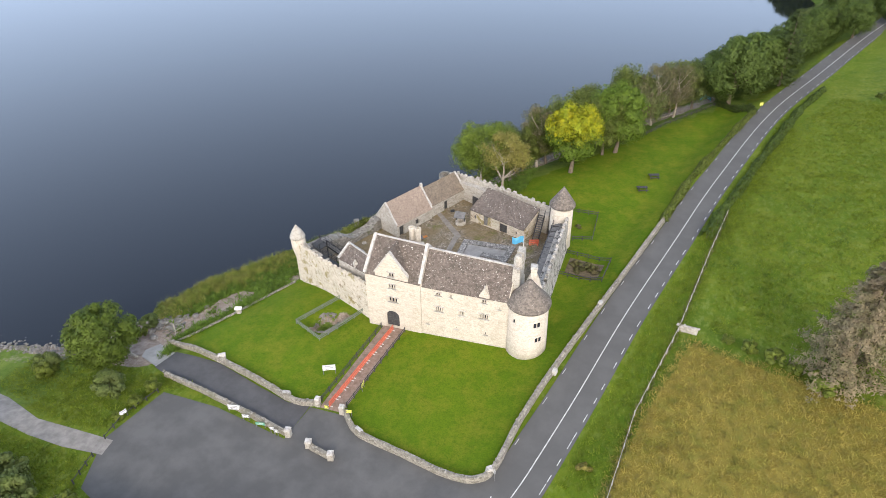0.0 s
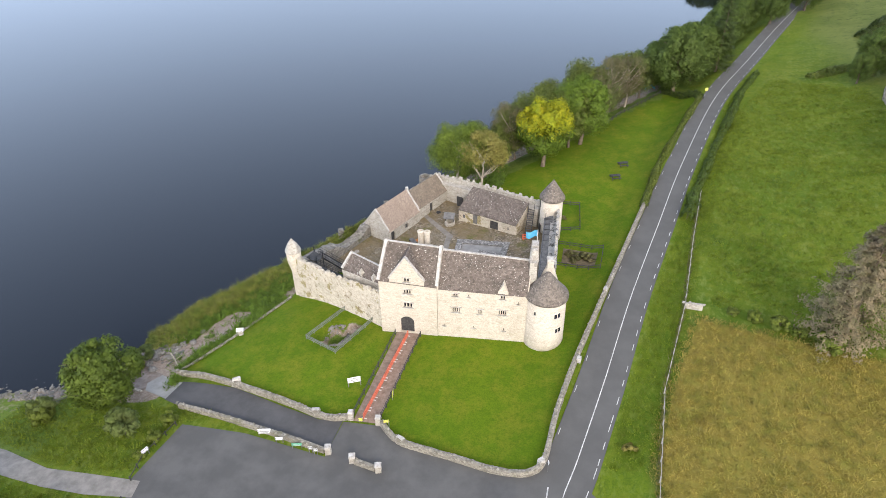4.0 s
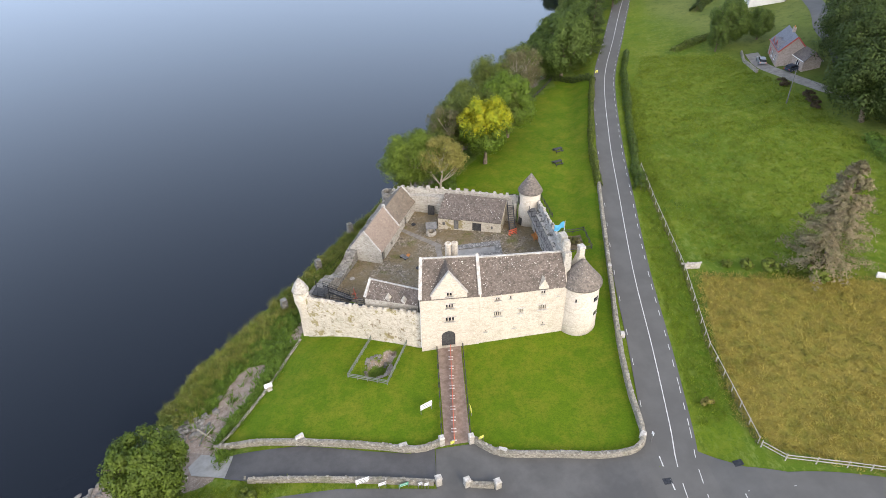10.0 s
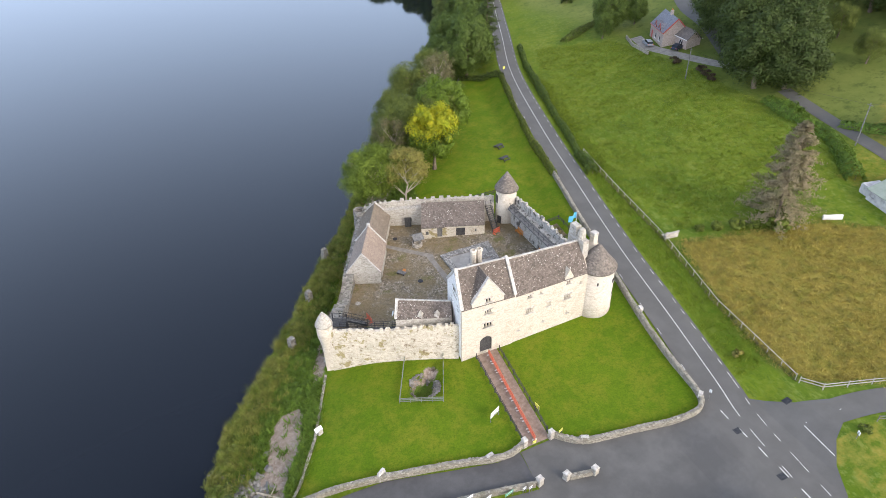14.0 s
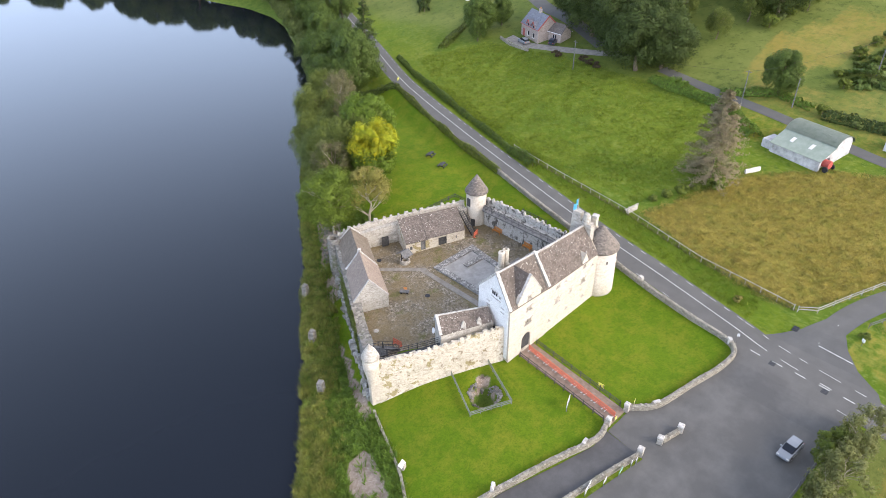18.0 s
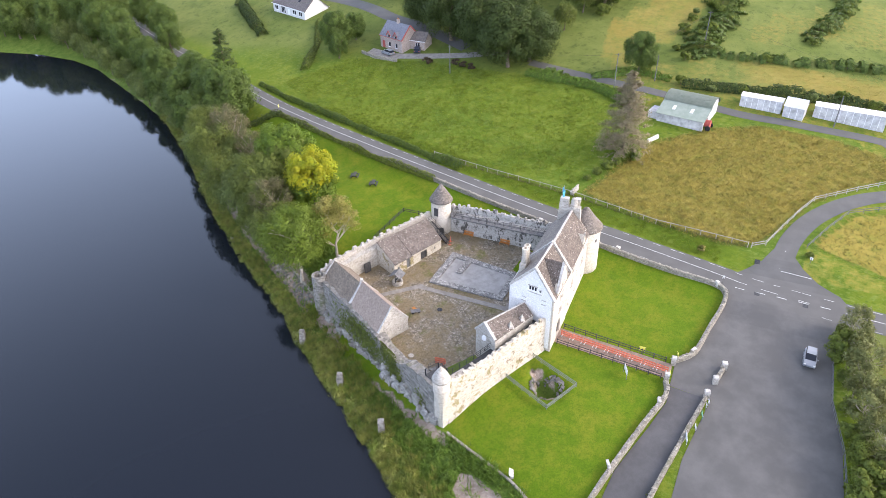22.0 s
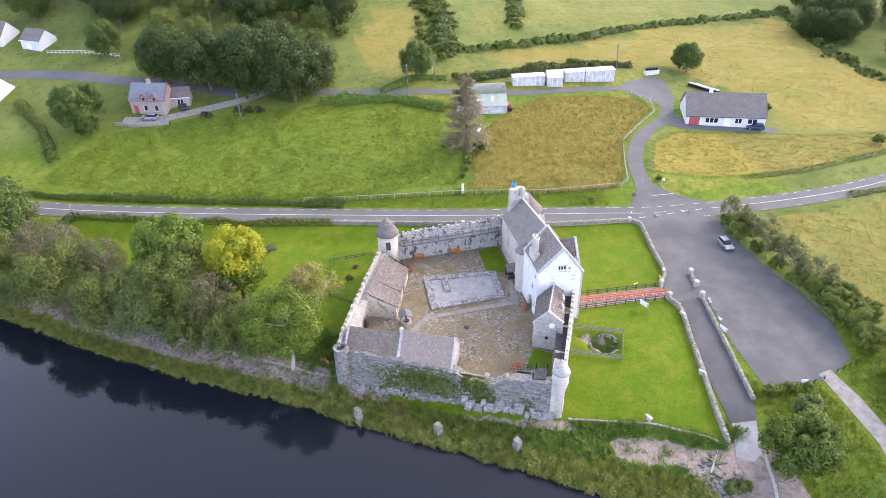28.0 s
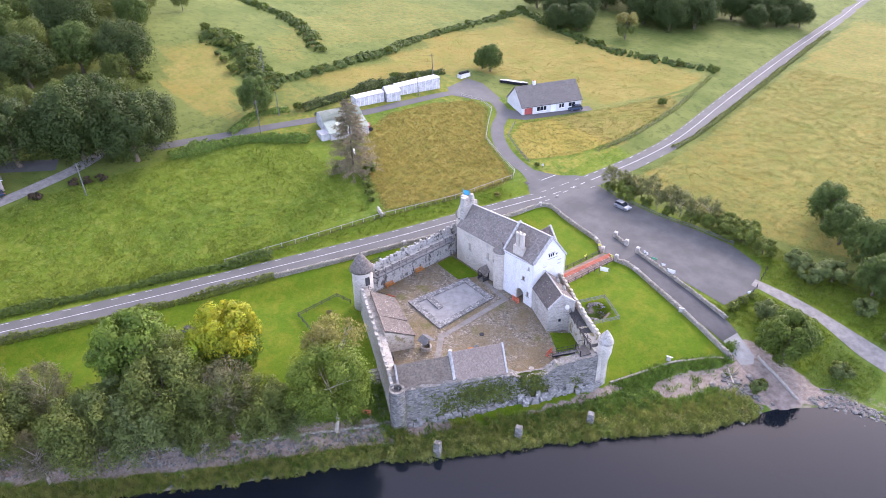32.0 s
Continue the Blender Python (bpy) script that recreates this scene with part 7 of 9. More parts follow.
hedgerow([(109.0, -3.0), (112.0, -6.0), (115.5, -33.0), (121.0, -52.0), (127.0, -67.0), (133.5, -102.0), (140.0, -138.0)], 11.0, 0.25, 0.6, 1)
hedgerow([(112.0, -5.0), (121.0, -4.0), (134.0, -8.0), (152.0, -6.0)], 5.0, 0.3, 0.75, 2)
hedgerow([(113.0, 1.0), (124.0, 2.0), (140.0, -3.0)], 5.5, 0.3, 0.65, 3)
hedgerow([(128.0, -30.0), (150.0, -38.0), (172.0, -40.0), (195.0, -36.0)], 11.0, 0.3, 0.65, 4)
hedgerow([(140.0, -138.0), (106.0, -126.0), (78.0, -123.0), (47.0, -133.0)], 11.0, 0.3, 0.65, 5)
hedgerow([(94.0, -4.0), (95.5, -18.0), (97.0, -32.0), (98.5, -46.0)], 7.0, 0.35, 0.7, 6)
hedgerow([(128.0, 26.0), (150.0, 20.0), (172.0, 24.0)], 5.0, 0.5, 1.0, 7)

repeat(oak, [(90.5, -70.6, 0.56, 70), (93.6, -70.0, 0.42, 150)])

# ---- castle: fittings ----
walk_e = thing("wall_walk", (21.8, 16, 5.0), "dark timber wall walk on brackets along the east wall", "wall walk")
bm = bmesh.new()
slab(bm, [(21.2, 7.0, 5.25), (22.6, 7.0, 5.45), (22.6, 26.4, 5.1), (21.2, 25.4, 4.9)], 0.22)
part("deck", bm, TIMBER_GREY, walk_e)
for i in range(12):
    y = 7.6 + i * 1.58
    bm = bmesh.new()
    beam(bm, (21.4, y, 5.05), (22.4, y, 5.1), 0.12, 0.16)
    beam(bm, (21.5, y, 5.0), (22.36, y, 4.0), 0.1, 0.12)
    part("bracket", bm, TIMBER_DARK, walk_e)
    bm = bmesh.new()
    rod(bm, (21.4, y, 5.2), (21.4, y, 6.2), 0.035)
    part("post", bm, IRON, walk_e)
for zz in (5.65, 6.15):
    bm = bmesh.new()
    rod(bm, (21.4, 7.2, zz + 0.05), (21.4, 25.4, zz - 0.25), 0.03)
    part("rail", bm, IRON, walk_e)
walk_s = thing("wall_walk", (-8, 6.4, 3.0), "dark railed wall walk behind the south battlements", "wall walk")
d = Vector((16.25, -8.05, 0)).normalized()
n = Vector((-d.y, d.x, 0))
P0 = Vector((-16.2, 9.0, 0))
sz = lambda s: lerp_table([(0, 4.0), (7.2, 4.3), (18.1, 5.5)], s) - 1.12
bm = bmesh.new()
for a, b in ((0.9, 7.2), (7.2, 17.8)):
    q = [P0 + d * a + n * 0.5, P0 + d * b + n * 0.5, P0 + d * b + n * 2.1, P0 + d * a + n * 2.1]
    slab(bm, [p + Vector((0, 0, sz(s))) for p, s in zip(q, (a, b, b, a))], 0.1)
part("deck", bm, TIMBER_DARK, walk_s)
for i in range(9):
    s = 1.2 + i * 1.25
    p = P0 + d * s + n * 2.05 + Vector((0, 0, sz(s)))
    bm = bmesh.new()
    rod(bm, p, p + Vector((0, 0, 1.05)), 0.04)
    part("post", bm, IRON, walk_s)
    bm = bmesh.new()
    beam(bm, p - Vector((0, 0, 0.15)), p - n * 0.3 - Vector((0, 0, 1.1)), 0.1, 0.12)
    part("bracket", bm, TIMBER_DARK, walk_s)
for h in (0.35, 0.7, 1.05):
    bm = bmesh.new()
    for a, b in ((1.2, 7.2), (7.2, 11.4)):
        rod(bm, P0 + d * a + n * 2.05 + Vector((0, 0, sz(a) + h)), P0 + d * b + n * 2.05 + Vector((0, 0, sz(b) + h)), 0.035)
    part("rail", bm, IRON, walk_s)


def staircase(name, top, bottom, wide, label, steps=13):
    """A steel stair with open treads and side rails."""
    top, bottom = Vector(top), Vector(bottom)
    root = thing(name, bottom, label, "staircase")
    run = bottom - top
    flat = Vector((run.x, run.y, 0)).normalized()
    side = Vector((-flat.y, flat.x, 0)) * wide / 2
    for s in (-1, 1):
        bm = bmesh.new()
        beam(bm, top + side * s, bottom + side * s, 0.06, 0.24)
        part("stringer", bm, IRON, root)
        for h in (0.5, 1.0):
            bm = bmesh.new()
            rod(bm, top + side * s + Vector((0, 0, h)), bottom + side * s + Vector((0, 0, h)), 0.03)
            part("handrail", bm, IRON, root)
        for k in range(5):
            p = top + run * (k / 4) + side * s
            bm = bmesh.new()
            rod(bm, p, p + Vector((0, 0, 1.0)), 0.025)
            part("baluster", bm, IRON, root)
    for k in range(steps):
        p = top + run * ((k + 0.5) / steps)
        bm = bmesh.new()
        box(bm, p.x, p.y, p.z, 0.26, wide, 0.05, math.degrees(math.atan2(flat.y, flat.x)))
        part("tread", bm, TIMBER_GREY, root)
    return root


staircase("steel_staircase", (-13.4, 12.6, 2.7), (-9.6, 13.2, -0.25), 1.1, "black steel stair up to the south wall walk")
staircase("steel_staircase", (18.9, 28.6, 4.5), (18.7, 25.0, 1.1), 1.0, "black steel stair beside the north range")
bm = bmesh.new()
prism(bm, [(-15.2, 11.4), (-13.2, 10.4), (-12.6, 12.0), (-14.6, 13.2)], 2.6, 2.72)
plat = thing("stair_platform", (-14, 12, 2.6), "dark timber landing by the corner turret", "landing")
part("deck", bm, TIMBER_DARK, plat)
for x, y in ((-13.2, 10.5), (-12.7, 12.0), (-14.5, 13.1)):
    bm = bmesh.new()
    box(bm, x, y, -0.5, 0.14, 0.14, 4.2)
    part("post", bm, IRON, plat)
for a, b in (((-14.5, 13.1), (-12.9, 12.3)), ((-13.2, 10.5), (-12.7, 11.6))):
    bm = bmesh.new()
    rod(bm, (*a, 3.65), (*b, 3.65), 0.035)
    part("rail", bm, IRON, plat)


def barrier(name, x, y, z, turn, long, label, mat_=RED_PLASTIC, group="red barriers"):
    """A plastic pedestrian barrier: panel of bars on two feet."""
    root = thing(name, (x, y, z), label, "barrier", group)
    c, s = math.cos(radians(turn)), math.sin(radians(turn))
    L = lambda u, w, h: (x + c * u - s * w, y + s * u + c * w, z + h)
    for h, t in ((0.9, 0.2), (0.5, 0.25), (0.15, 0.12)):
        bm = bmesh.new()
        beam(bm, L(-long / 2, 0, h), L(long / 2, 0, h), 0.05, t)
        part("bar", bm, mat_, root)
    for u in (-long / 2 + 0.05, 0, long / 2 - 0.05):
        bm = bmesh.new()
        beam(bm, L(u, 0, 0.05), L(u, 0, 1.0), 0.06, 0.06)
        part("upright", bm, mat_, root)
    for u in (-long * 0.38, long * 0.38):
        bm = bmesh.new()
        beam(bm, L(u, -0.32, 0.05), L(u, 0.32, 0.05), 0.12, 0.08)
        part("foot", bm, HOUSE_WHITE if group else mat_, root, "pale plastic foot")
    return root


single("gate_path", drape([(2.2, -0.02), (5.5, -0.02), (3.85, -16.9), (0.75, -16.9)], 0.075, 1.1), PAVING, "brown paved path to the castle gate", "path", "structure")
for i in range(9):
    t = (i + 0.5) / 9
    x, y = 3.95 - 2.0 * t, -0.5 - 16.1 * t
    barrier("barrier", x, y, ground_at(x, y) + 0.08, 83, 1.7, "red plastic crowd barrier in a row along the path")
for x, y, trn in ((-8.9, 13.6, 100), (4.1, 7.9, 0), (18.6, 24.5, 20), (3.0, 41.6, 40)):
    barrier("barrier", x, y, (yard_level(x, y) if y < 40 else ground_at(x, y)) + 0.02, trn, 1.6, "red plastic barrier closing the way", group="")
for x, y in ((-0.4, 21.9),):
    trolley = thing("trolley", (x, y, 0.1), "low grey flatbed trolley with orange barrier boards", "trolley")
    bm = bmesh.new()
    box(bm, x, y, 0.35, 1.5, 0.75, 0.1, -50)
    part("bed", bm, TIMBER_GREY, trolley)
    for k in (-0.5, 0.5):
        for w in (-0.3, 0.3):
            bm = bmesh.new()
            c, s = math.cos(radians(-50)), math.sin(radians(-50))
            lathe(bm, x + c * k - s * w, y + s * k + c * w, [(0.02, 0.12), (0.15, 0.14), (0.15, 0.32), (0.02, 0.34)], 10)
            part("wheel", bm, IRON, trolley)
    bm = bmesh.new()
    box(bm, x + 0.55, y + 0.35, 0.12, 1.3, 0.5, 0.12, 60)
    part("board", bm, ORANGE_WOOD, trolley, "orange barrier board")
# draw well
well = thing("draw_well", (4.9, 27.9, 0.3), "round stone draw well under a tilted shingled canopy", "well")
bm = bmesh.new()
lathe(bm, 4.9, 27.9, [(0.95, -0.2), (0.9, 1.0), (0.62, 1.02), (0.6, 0.2), (0.02, 0.2)], 22)
roughen(bm, 0.03, 2.0)
part("well_ring", bm, GREY_PALE, well)
for s in (-1, 1):
    bm = bmesh.new()
    box(bm, 4.9 + s * 0.72, 27.9, 0.4, 0.13, 0.13, 2.0)
    part("post", bm, TIMBER_DARK, well)
bm = bmesh.new()
rod(bm, (4.1, 27.9, 1.5), (5.7, 27.9, 1.5), 0.1, 8)
part("windlass", bm, TIMBER_DARK, well)
for s in (-1, 1):
    bm = bmesh.new()
    slab(bm, [(3.95, 27.9, 2.85), (5.85, 27.9, 2.85), (5.85, 27.9 + s * 1.1, 2.15), (3.95, 27.9 + s * 1.1, 2.15)], 0.08)
    part("canopy", bm, TIMBER_GREY, well)
lit = thing("lean_door", (2.4, 34.4, 0.2), "dark doorway in the north wall", "door")
bm = bmesh.new()
box(bm, 5.7, 34.1, 0.3, 1.2, 0.2, 2.0, -24)
part("door_leaf", bm, TIMBER_DARK, lit)


def bench(x, y, turn):
    z = yard_level(x, y)
    root = thing("bench", (x, y, z), "orange-brown wooden garden bench against the wall", "bench", "yard benches")
    c, s = math.cos(radians(turn)), math.sin(radians(turn))
    L = lambda u, w, h: (x + c * u - s * w, y + s * u + c * w, z + h)
    for w in (-0.2, 0.0, 0.2):
        bm = bmesh.new()
        beam(bm, L(-0.9, w, 0.45), L(0.9, w, 0.45), 0.16, 0.05)
        part("seat_slat", bm, ORANGE_WOOD, root)
    for h in (0.65, 0.85):
        bm = bmesh.new()
        beam(bm, L(-0.9, -0.32, h), L(0.9, -0.32, h), 0.05, 0.14)
        part("back_slat", bm, ORANGE_WOOD, root)
    for u in (-0.8, 0.8):
        for w in (-0.28, 0.25):
            bm = bmesh.new()
            beam(bm, L(u, w, 0), L(u, w, 0.45 if w > 0 else 0.95), 0.08, 0.08)
            part("leg", bm, ORANGE_WOOD, root)


bench(21.85, 22.3, 90)
bench(21.85, 15.3, 90)
for x, y in ((1.6, 18.6), (-9.2, 18.2), (2.2, 31.6)):
    bm = bmesh.new()
    lathe(bm, x, y, [(0.42, yard_level(x, y) - 0.05), (0.42, yard_level(x, y) + 0.07), (0.3, yard_level(x, y) + 0.08)], 16)
    single("manhole_cover", bm, IRON if x > -5 else GREY_PALE, "round dark manhole cover among the cobbles", "manhole cover")

# ---- grounds ----


def post_rail(name, line, step, high, rails, label, mat_, thick=0.09, wire=False, level=None):
    """A fence of posts and rails (or wires)."""
    level = level or ground_at
    pts = resample(v3(line), step)
    p = pts[0]
    root = thing(name, (p.x, p.y, level(p.x, p.y)), label, "fence")
    for p in pts:
        z = level(p.x, p.y)
        bm = bmesh.new()
        box(bm, p.x, p.y, z - 0.2, thick, thick, high + 0.2 + rnd(-0.04, 0.06), rnd(0, 40))
        part("post", bm, mat_, root)
    for h in rails:
        bm = bmesh.new()
        for a, b in zip(pts, pts[1:]):
            A, B = (a.x, a.y, level(a.x, a.y) + h), (b.x, b.y, level(b.x, b.y) + h)
            if wire:
                rod(bm, A, B, 0.012, 4)
            else:
                beam(bm, A, B, 0.05, 0.11)
                part("rail", bm, mat_, root)
                bm = bmesh.new()
        if wire:
            part("wire", bm, IRON, root)
        else:
            bm.free()
    return root


post_rail("path_fence", [(2.05, -0.5), (0.55, -15.8)], 1.7, 1.0, (0.45, 0.85), "dark timber rail fence along the gate path", TIMBER_DARK, 0.12)
post_rail("path_fence", [(5.7, -0.5), (4.05, -15.9)], 1.7, 1.0, (0.45, 0.85), "dark timber rail fence along the gate path", TIMBER_DARK, 0.12)
post_rail("pit_fence", [(-7.0, 4.2), (-10.5, -2.9), (-5.3, -5.5), (-2.0, 1.9)], 1.6, 0.95, (0.3, 0.6, 0.85), "grey-green rail fence round the sunken pit", plain("grey_green_paint", (0.13, 0.15, 0.12), (0.20, 0.22, 0.18)), 0.08)
post_rail("garden_fence", [(23.6, 19.2), (30.6, 18.2), (31.2, 24.2), (24.0, 25.4)], 1.8, 1.0, (0.4, 0.8), "dark rail fence round the flower bed", TIMBER_DARK)
post_rail("garden_fence", [(24.2, 29.6), (27.4, 30.4), (27.2, 38.6), (17.0, 39.4), (14.4, 36.0)], 1.8, 1.0, (0.4, 0.8), "dark rail fence round the bed under the north wall", TIMBER_DARK)
post_rail("field_fence", [(48.4, 41.8), (45.6, 28.0), (42.0, 8.4), (37.9, -8.2), (36.0, -24.0)], 2.6, 1.1, (0.98,), "bleached post-and-rail field fence along the road", plain("bleached_post", (0.30, 0.28, 0.24), (0.45, 0.42, 0.37)), 0.1)
post_rail("lane_fence", [(36.0, -24.6), (37.6, -26.8), (43.4, -29.0), (49.8, -31.6), (54.8, -34.0), (61.2, -41.2), (67.4, -48.6), (73.6, -50.4), (79.6, -48.0)], 2.6, 1.1, (0.5, 0.95), "weathered timber rail fence along the lane", plain("bleached_rail", (0.30, 0.28, 0.24), (0.42, 0.40, 0.35)), 0.11)
post_rail("lane_fence", [(39.1, -33.2), (45.8, -36.2), (52.3, -39.6), (57.0, -47.0)], 2.6, 1.0, (0.5, 0.9), "weathered timber rail fence below the bungalow", TIMBER_GREY)
post_rail("bank_fence", [(32.0, -52.0), (31.6, -62.0), (33.5, -80.0), (38.0, -100.0)], 3.0, 1.0, (0.5, 0.9), "old post-and-wire fence on the field bank", TIMBER_GREY, 0.1, True)
post_rail("car_park_rail", [(-21.2, -20.4), (-22.4, -25.5), (-22.0, -29.0)], 1.7, 0.8, (0.6,), "low dark rail at the car park edge", TIMBER_DARK, 0.12)
post_rail("car_park_rail", [(-21.4, -31.6), (-20.6, -35.4)], 1.4, 0.8, (0.6,), "low dark rail at the car park edge", TIMBER_DARK, 0.12)
post_rail("hedgerow_fence", [(20.5, -37.8), (12.0, -37.2), (4.0, -37.0), (-4.0, -38.2), (-12.0, -38.4)], 2.0, 1.0, (0.5, 0.9), "grey rail fence in the car park hedgerow", TIMBER_GREY)
post_rail("bank_path_fence", [(31.5, 74.5), (36.0, 83.5), (42.5, 92.5), (46.5, 98.5)], 1.9, 1.0, (0.45, 0.85), "dark rail fence under the lawn trees", TIMBER_DARK)

for (pts, lab) in (([(24.6, 20.0), (29.8, 19.2), (30.4, 23.4), (24.8, 24.4)], "fenced shrub bed beside the east wall"),):
    single("flower_bed", drape(pts, 0.06, 1.0), plain("bed_soil" if pts[0][0] > 20 else "bed_gravel", (0.10, 0.08, 0.05), (0.19, 0.155, 0.10), 1.2, 0.95), lab, "flower bed", "structure")
shrub = tree(27.6, 22.0, 1.1, 1.3, LEAF_TAN, BARK, "low dry shrub in the fenced bed", 0.0, 10, 1300, 0.12, 0.7, 31, 3, 0.04, name="bush")
repeat(shrub, [(25.8, 22.4, 0.8, 40), (29.0, 21.2, 0.9, 100), (26.6, 20.8, 0.7, 200), (21.5, 35.5, 0.6, 0), (24.5, 34.0, 0.5, 90)])


def picnic(x, y, turn):
    z = ground_at(x, y)
    root = thing("picnic_table", (x, y, z), "dark timber picnic table on the long lawn", "picnic table", "picnic tables")
    c, s = math.cos(radians(turn)), math.sin(radians(turn))
    L = lambda u, w, h: (x + c * u - s * w, y + s * u + c * w, z + h)
    for w in (-0.3, -0.1, 0.1, 0.3):
        bm = bmesh.new()
        beam(bm, L(-0.95, w, 0.75), L(0.95, w, 0.75), 0.17, 0.05)
        part("top_plank", bm, TIMBER_DARK, root)
    for w in (-0.75, 0.75):
        bm = bmesh.new()
        beam(bm, L(-0.95, w, 0.45), L(0.95, w, 0.45), 0.28, 0.05)
        part("seat", bm, TIMBER_DARK, root)
    for u in (-0.7, 0.7):
        for w in (-1, 1):
            bm = bmesh.new()
            beam(bm, L(u, w * 0.7, 0.0), L(u, w * 0.25, 0.74), 0.08, 0.1)
            part("leg", bm, TIMBER_DARK, root)
        bm = bmesh.new()
        beam(bm, L(u, -0.8, 0.4), L(u, 0.8, 0.4), 0.06, 0.1)
        part("crossbar", bm, TIMBER_DARK, root)


picnic(33.8, 49.2, 20)
picnic(35.5, 54.8, 20)


def board(name, x, y, turn, w, h, up, mat_, label, tilt=0.0, legs=2, bars=3, ink=INK):
    """A notice board on legs, with bars where its writing cannot be read."""
    z = ground_at(x, y)
    root = thing(name, (x, y, z), label, "sign")
    c, s = math.cos(radians(turn)), math.sin(radians(turn))
    L = lambda u, v, k: (x + c * u - s * v, y + s * u + c * v, z + k)
    for i in range(legs):
        u = 0 if legs == 1 else (-w / 2 + 0.06 + i * (w - 0.12))
        bm = bmesh.new()
        beam(bm, L(u, 0.03, 0), L(u, 0.03, up + h * 0.9), 0.07, 0.07)
        part("leg", bm, TIMBER_GREY, root)
    bm = bmesh.new()
    q = [L(-w / 2, -tilt / 2, up), L(w / 2, -tilt / 2, up), L(w / 2, tilt / 2, up + h), L(-w / 2, tilt / 2, up + h)]
    slab(bm, q, 0.04)
    panel = part("panel", bm, mat_, root)
    for k in range(bars):
        bm = bmesh.new()
        f = 0.2 + 0.6 * k / max(1, bars - 1)
        ww = w * (0.36 if k % 2 else 0.28)
        t0, t1 = f - 0.035, f + 0.035
        q = [L(-ww, -tilt / 2 + tilt * t0 - 0.035, up + h * t0), L(ww, -tilt / 2 + tilt * t0 - 0.035, up + h * t0), L(ww, -tilt / 2 + tilt * t1 - 0.035, up + h * t1), L(-ww, -tilt / 2 + tilt * t1 - 0.035, up + h * t1)]
        slab(bm, q, 0.012)
        part("text_bar", bm, ink, root)
    return root


board("notice_board", -0.75, -11.2, 25, 1.7, 0.9, 0.75, SIGN_WHITE, "white information board on two posts in the lawn")
board("notice_board", 4.7, -12.4, 96, 0.9, 0.7, 0.5, SIGN_YELLOW, "yellow notice fixed to the path fence")
board("notice_board", 1.7, -16.9, 8, 0.55, 0.5, 0.15, SIGN_YELLOW, "small yellow warning sign at the barrier end", bars=1)
board("notice_board", 5.1, -17.3, 20, 0.7, 0.45, 0.9, SIGN_YELLOW, "small yellow notice by the gate pillar", bars=2)
board("notice_board", -9.2, -20.6, 12, 1.6, 0.8, 0.4, SIGN_WHITE, "white map board on the car park wall")
board("notice_board", -7.0, -21.4, 12, 0.9, 0.5, 0.5, SIGN_WHITE, "small white sign on the car park wall", bars=2)
board("notice_board", -4.6, -21.9, 12, 1.2, 0.45, 0.5, SIGN_GREEN, "green direction sign on the car park wall", bars=2, ink=SIGN_WHITE)
board("notice_board", -2.8, -22.2, 12, 0.5, 0.45, 0.6, SIGN_WHITE, "small white sign by the wall pillar", bars=2)
board("notice_board", -2.1, -22.4, 12, 0.5, 0.45, 0.6, SIGN_WHITE, "small white sign by the wall pillar", bars=2)
board("notice_board", -22.2, -25.4, 70, 0.9, 0.6, 0.7, SIGN_WHITE, "white notice on posts beside the track", bars=2)
board("road_sign", 55.4, 89.2, 20, 0.7, 0.7, 1.5, SIGN_YELLOW, "yellow diamond warning sign beside the road", legs=1, bars=1)
board("road_sign", 24.5, -21.2, -70, 0.32, 0.5, 1.4, SIGN_WHITE, "white road sign at the wall corner", legs=1, bars=1)
board("road_sign", 35.0, -33.8, 60, 0.5, 0.5, 0.7, SIGN_WHITE, "small white sign at the lane mouth", legs=1, bars=1)


def slab_stone(x, y, z, w, d_, h, turn, label, lean=0.0, name="stone_slab"):
    bm = bmesh.new()
    box(bm, x, y, z, w, d_, h, turn, 0.85)
    roughen(bm, 0.04, 2.0, 2)
    for v in bm.verts:
        v.co.y += (v.co.z - z) * lean
    single(name, bm, COPING, label, "stone")


slab_stone(-16.6, -12.85, ground_at(-16.6, -12.9) + 0.1, 1.2, 0.4, 1.0, 30, "pale upright stone slab set in the lawn wall", 0.3)
slab_stone(-4.2, -16.4, ground_at(-4.2, -16.4) + 0.5, 1.1, 0.5, 0.4, 10, "pale squared stone set on the wall")
slab_stone(7.3, -19.2, ground_at(7.3, -19.2) + 0.5, 1.1, 0.5, 0.45, -25, "pale squared stone set on the wall")
slab_stone(23.75, -20.5, ground_at(23.75, -20.5) + 0.35, 0.75, 0.6, 0.8, 40, "pale squared stone at the wall corner")
slab_stone(27.6, -3.6, ground_at(27.6, -3.6) + 0.3, 0.8, 0.6, 0.7, 80, "pale stone block in the road wall")
slab_stone(31.2, 11.6, ground_at(31.2, 11.6) + 0.3, 0.8, 0.6, 0.7, 75, "pale stone block in the road wall")
lec = thing("lectern", (-21.25, -1.95, ground_at(-21.25, -1.95)), "stone lectern with a tilted white panel on the lawn", "lectern")
zl = ground_at(-21.25, -1.95)
bm = bmesh.new()
box(bm, -21.25, -1.95, zl - 0.2, 0.7, 0.5, 0.95, 20, 0.85)
part("plinth", bm, GREY_PALE, lec)
bm = bmesh.new()
slab(bm, [(-21.8, -2.3, zl + 0.7), (-20.8, -1.95, zl + 0.7), (-20.95, -1.45, zl + 1.0), (-21.95, -1.8, zl + 1.0)], 0.05)
part("panel", bm, SIGN_WHITE, lec)
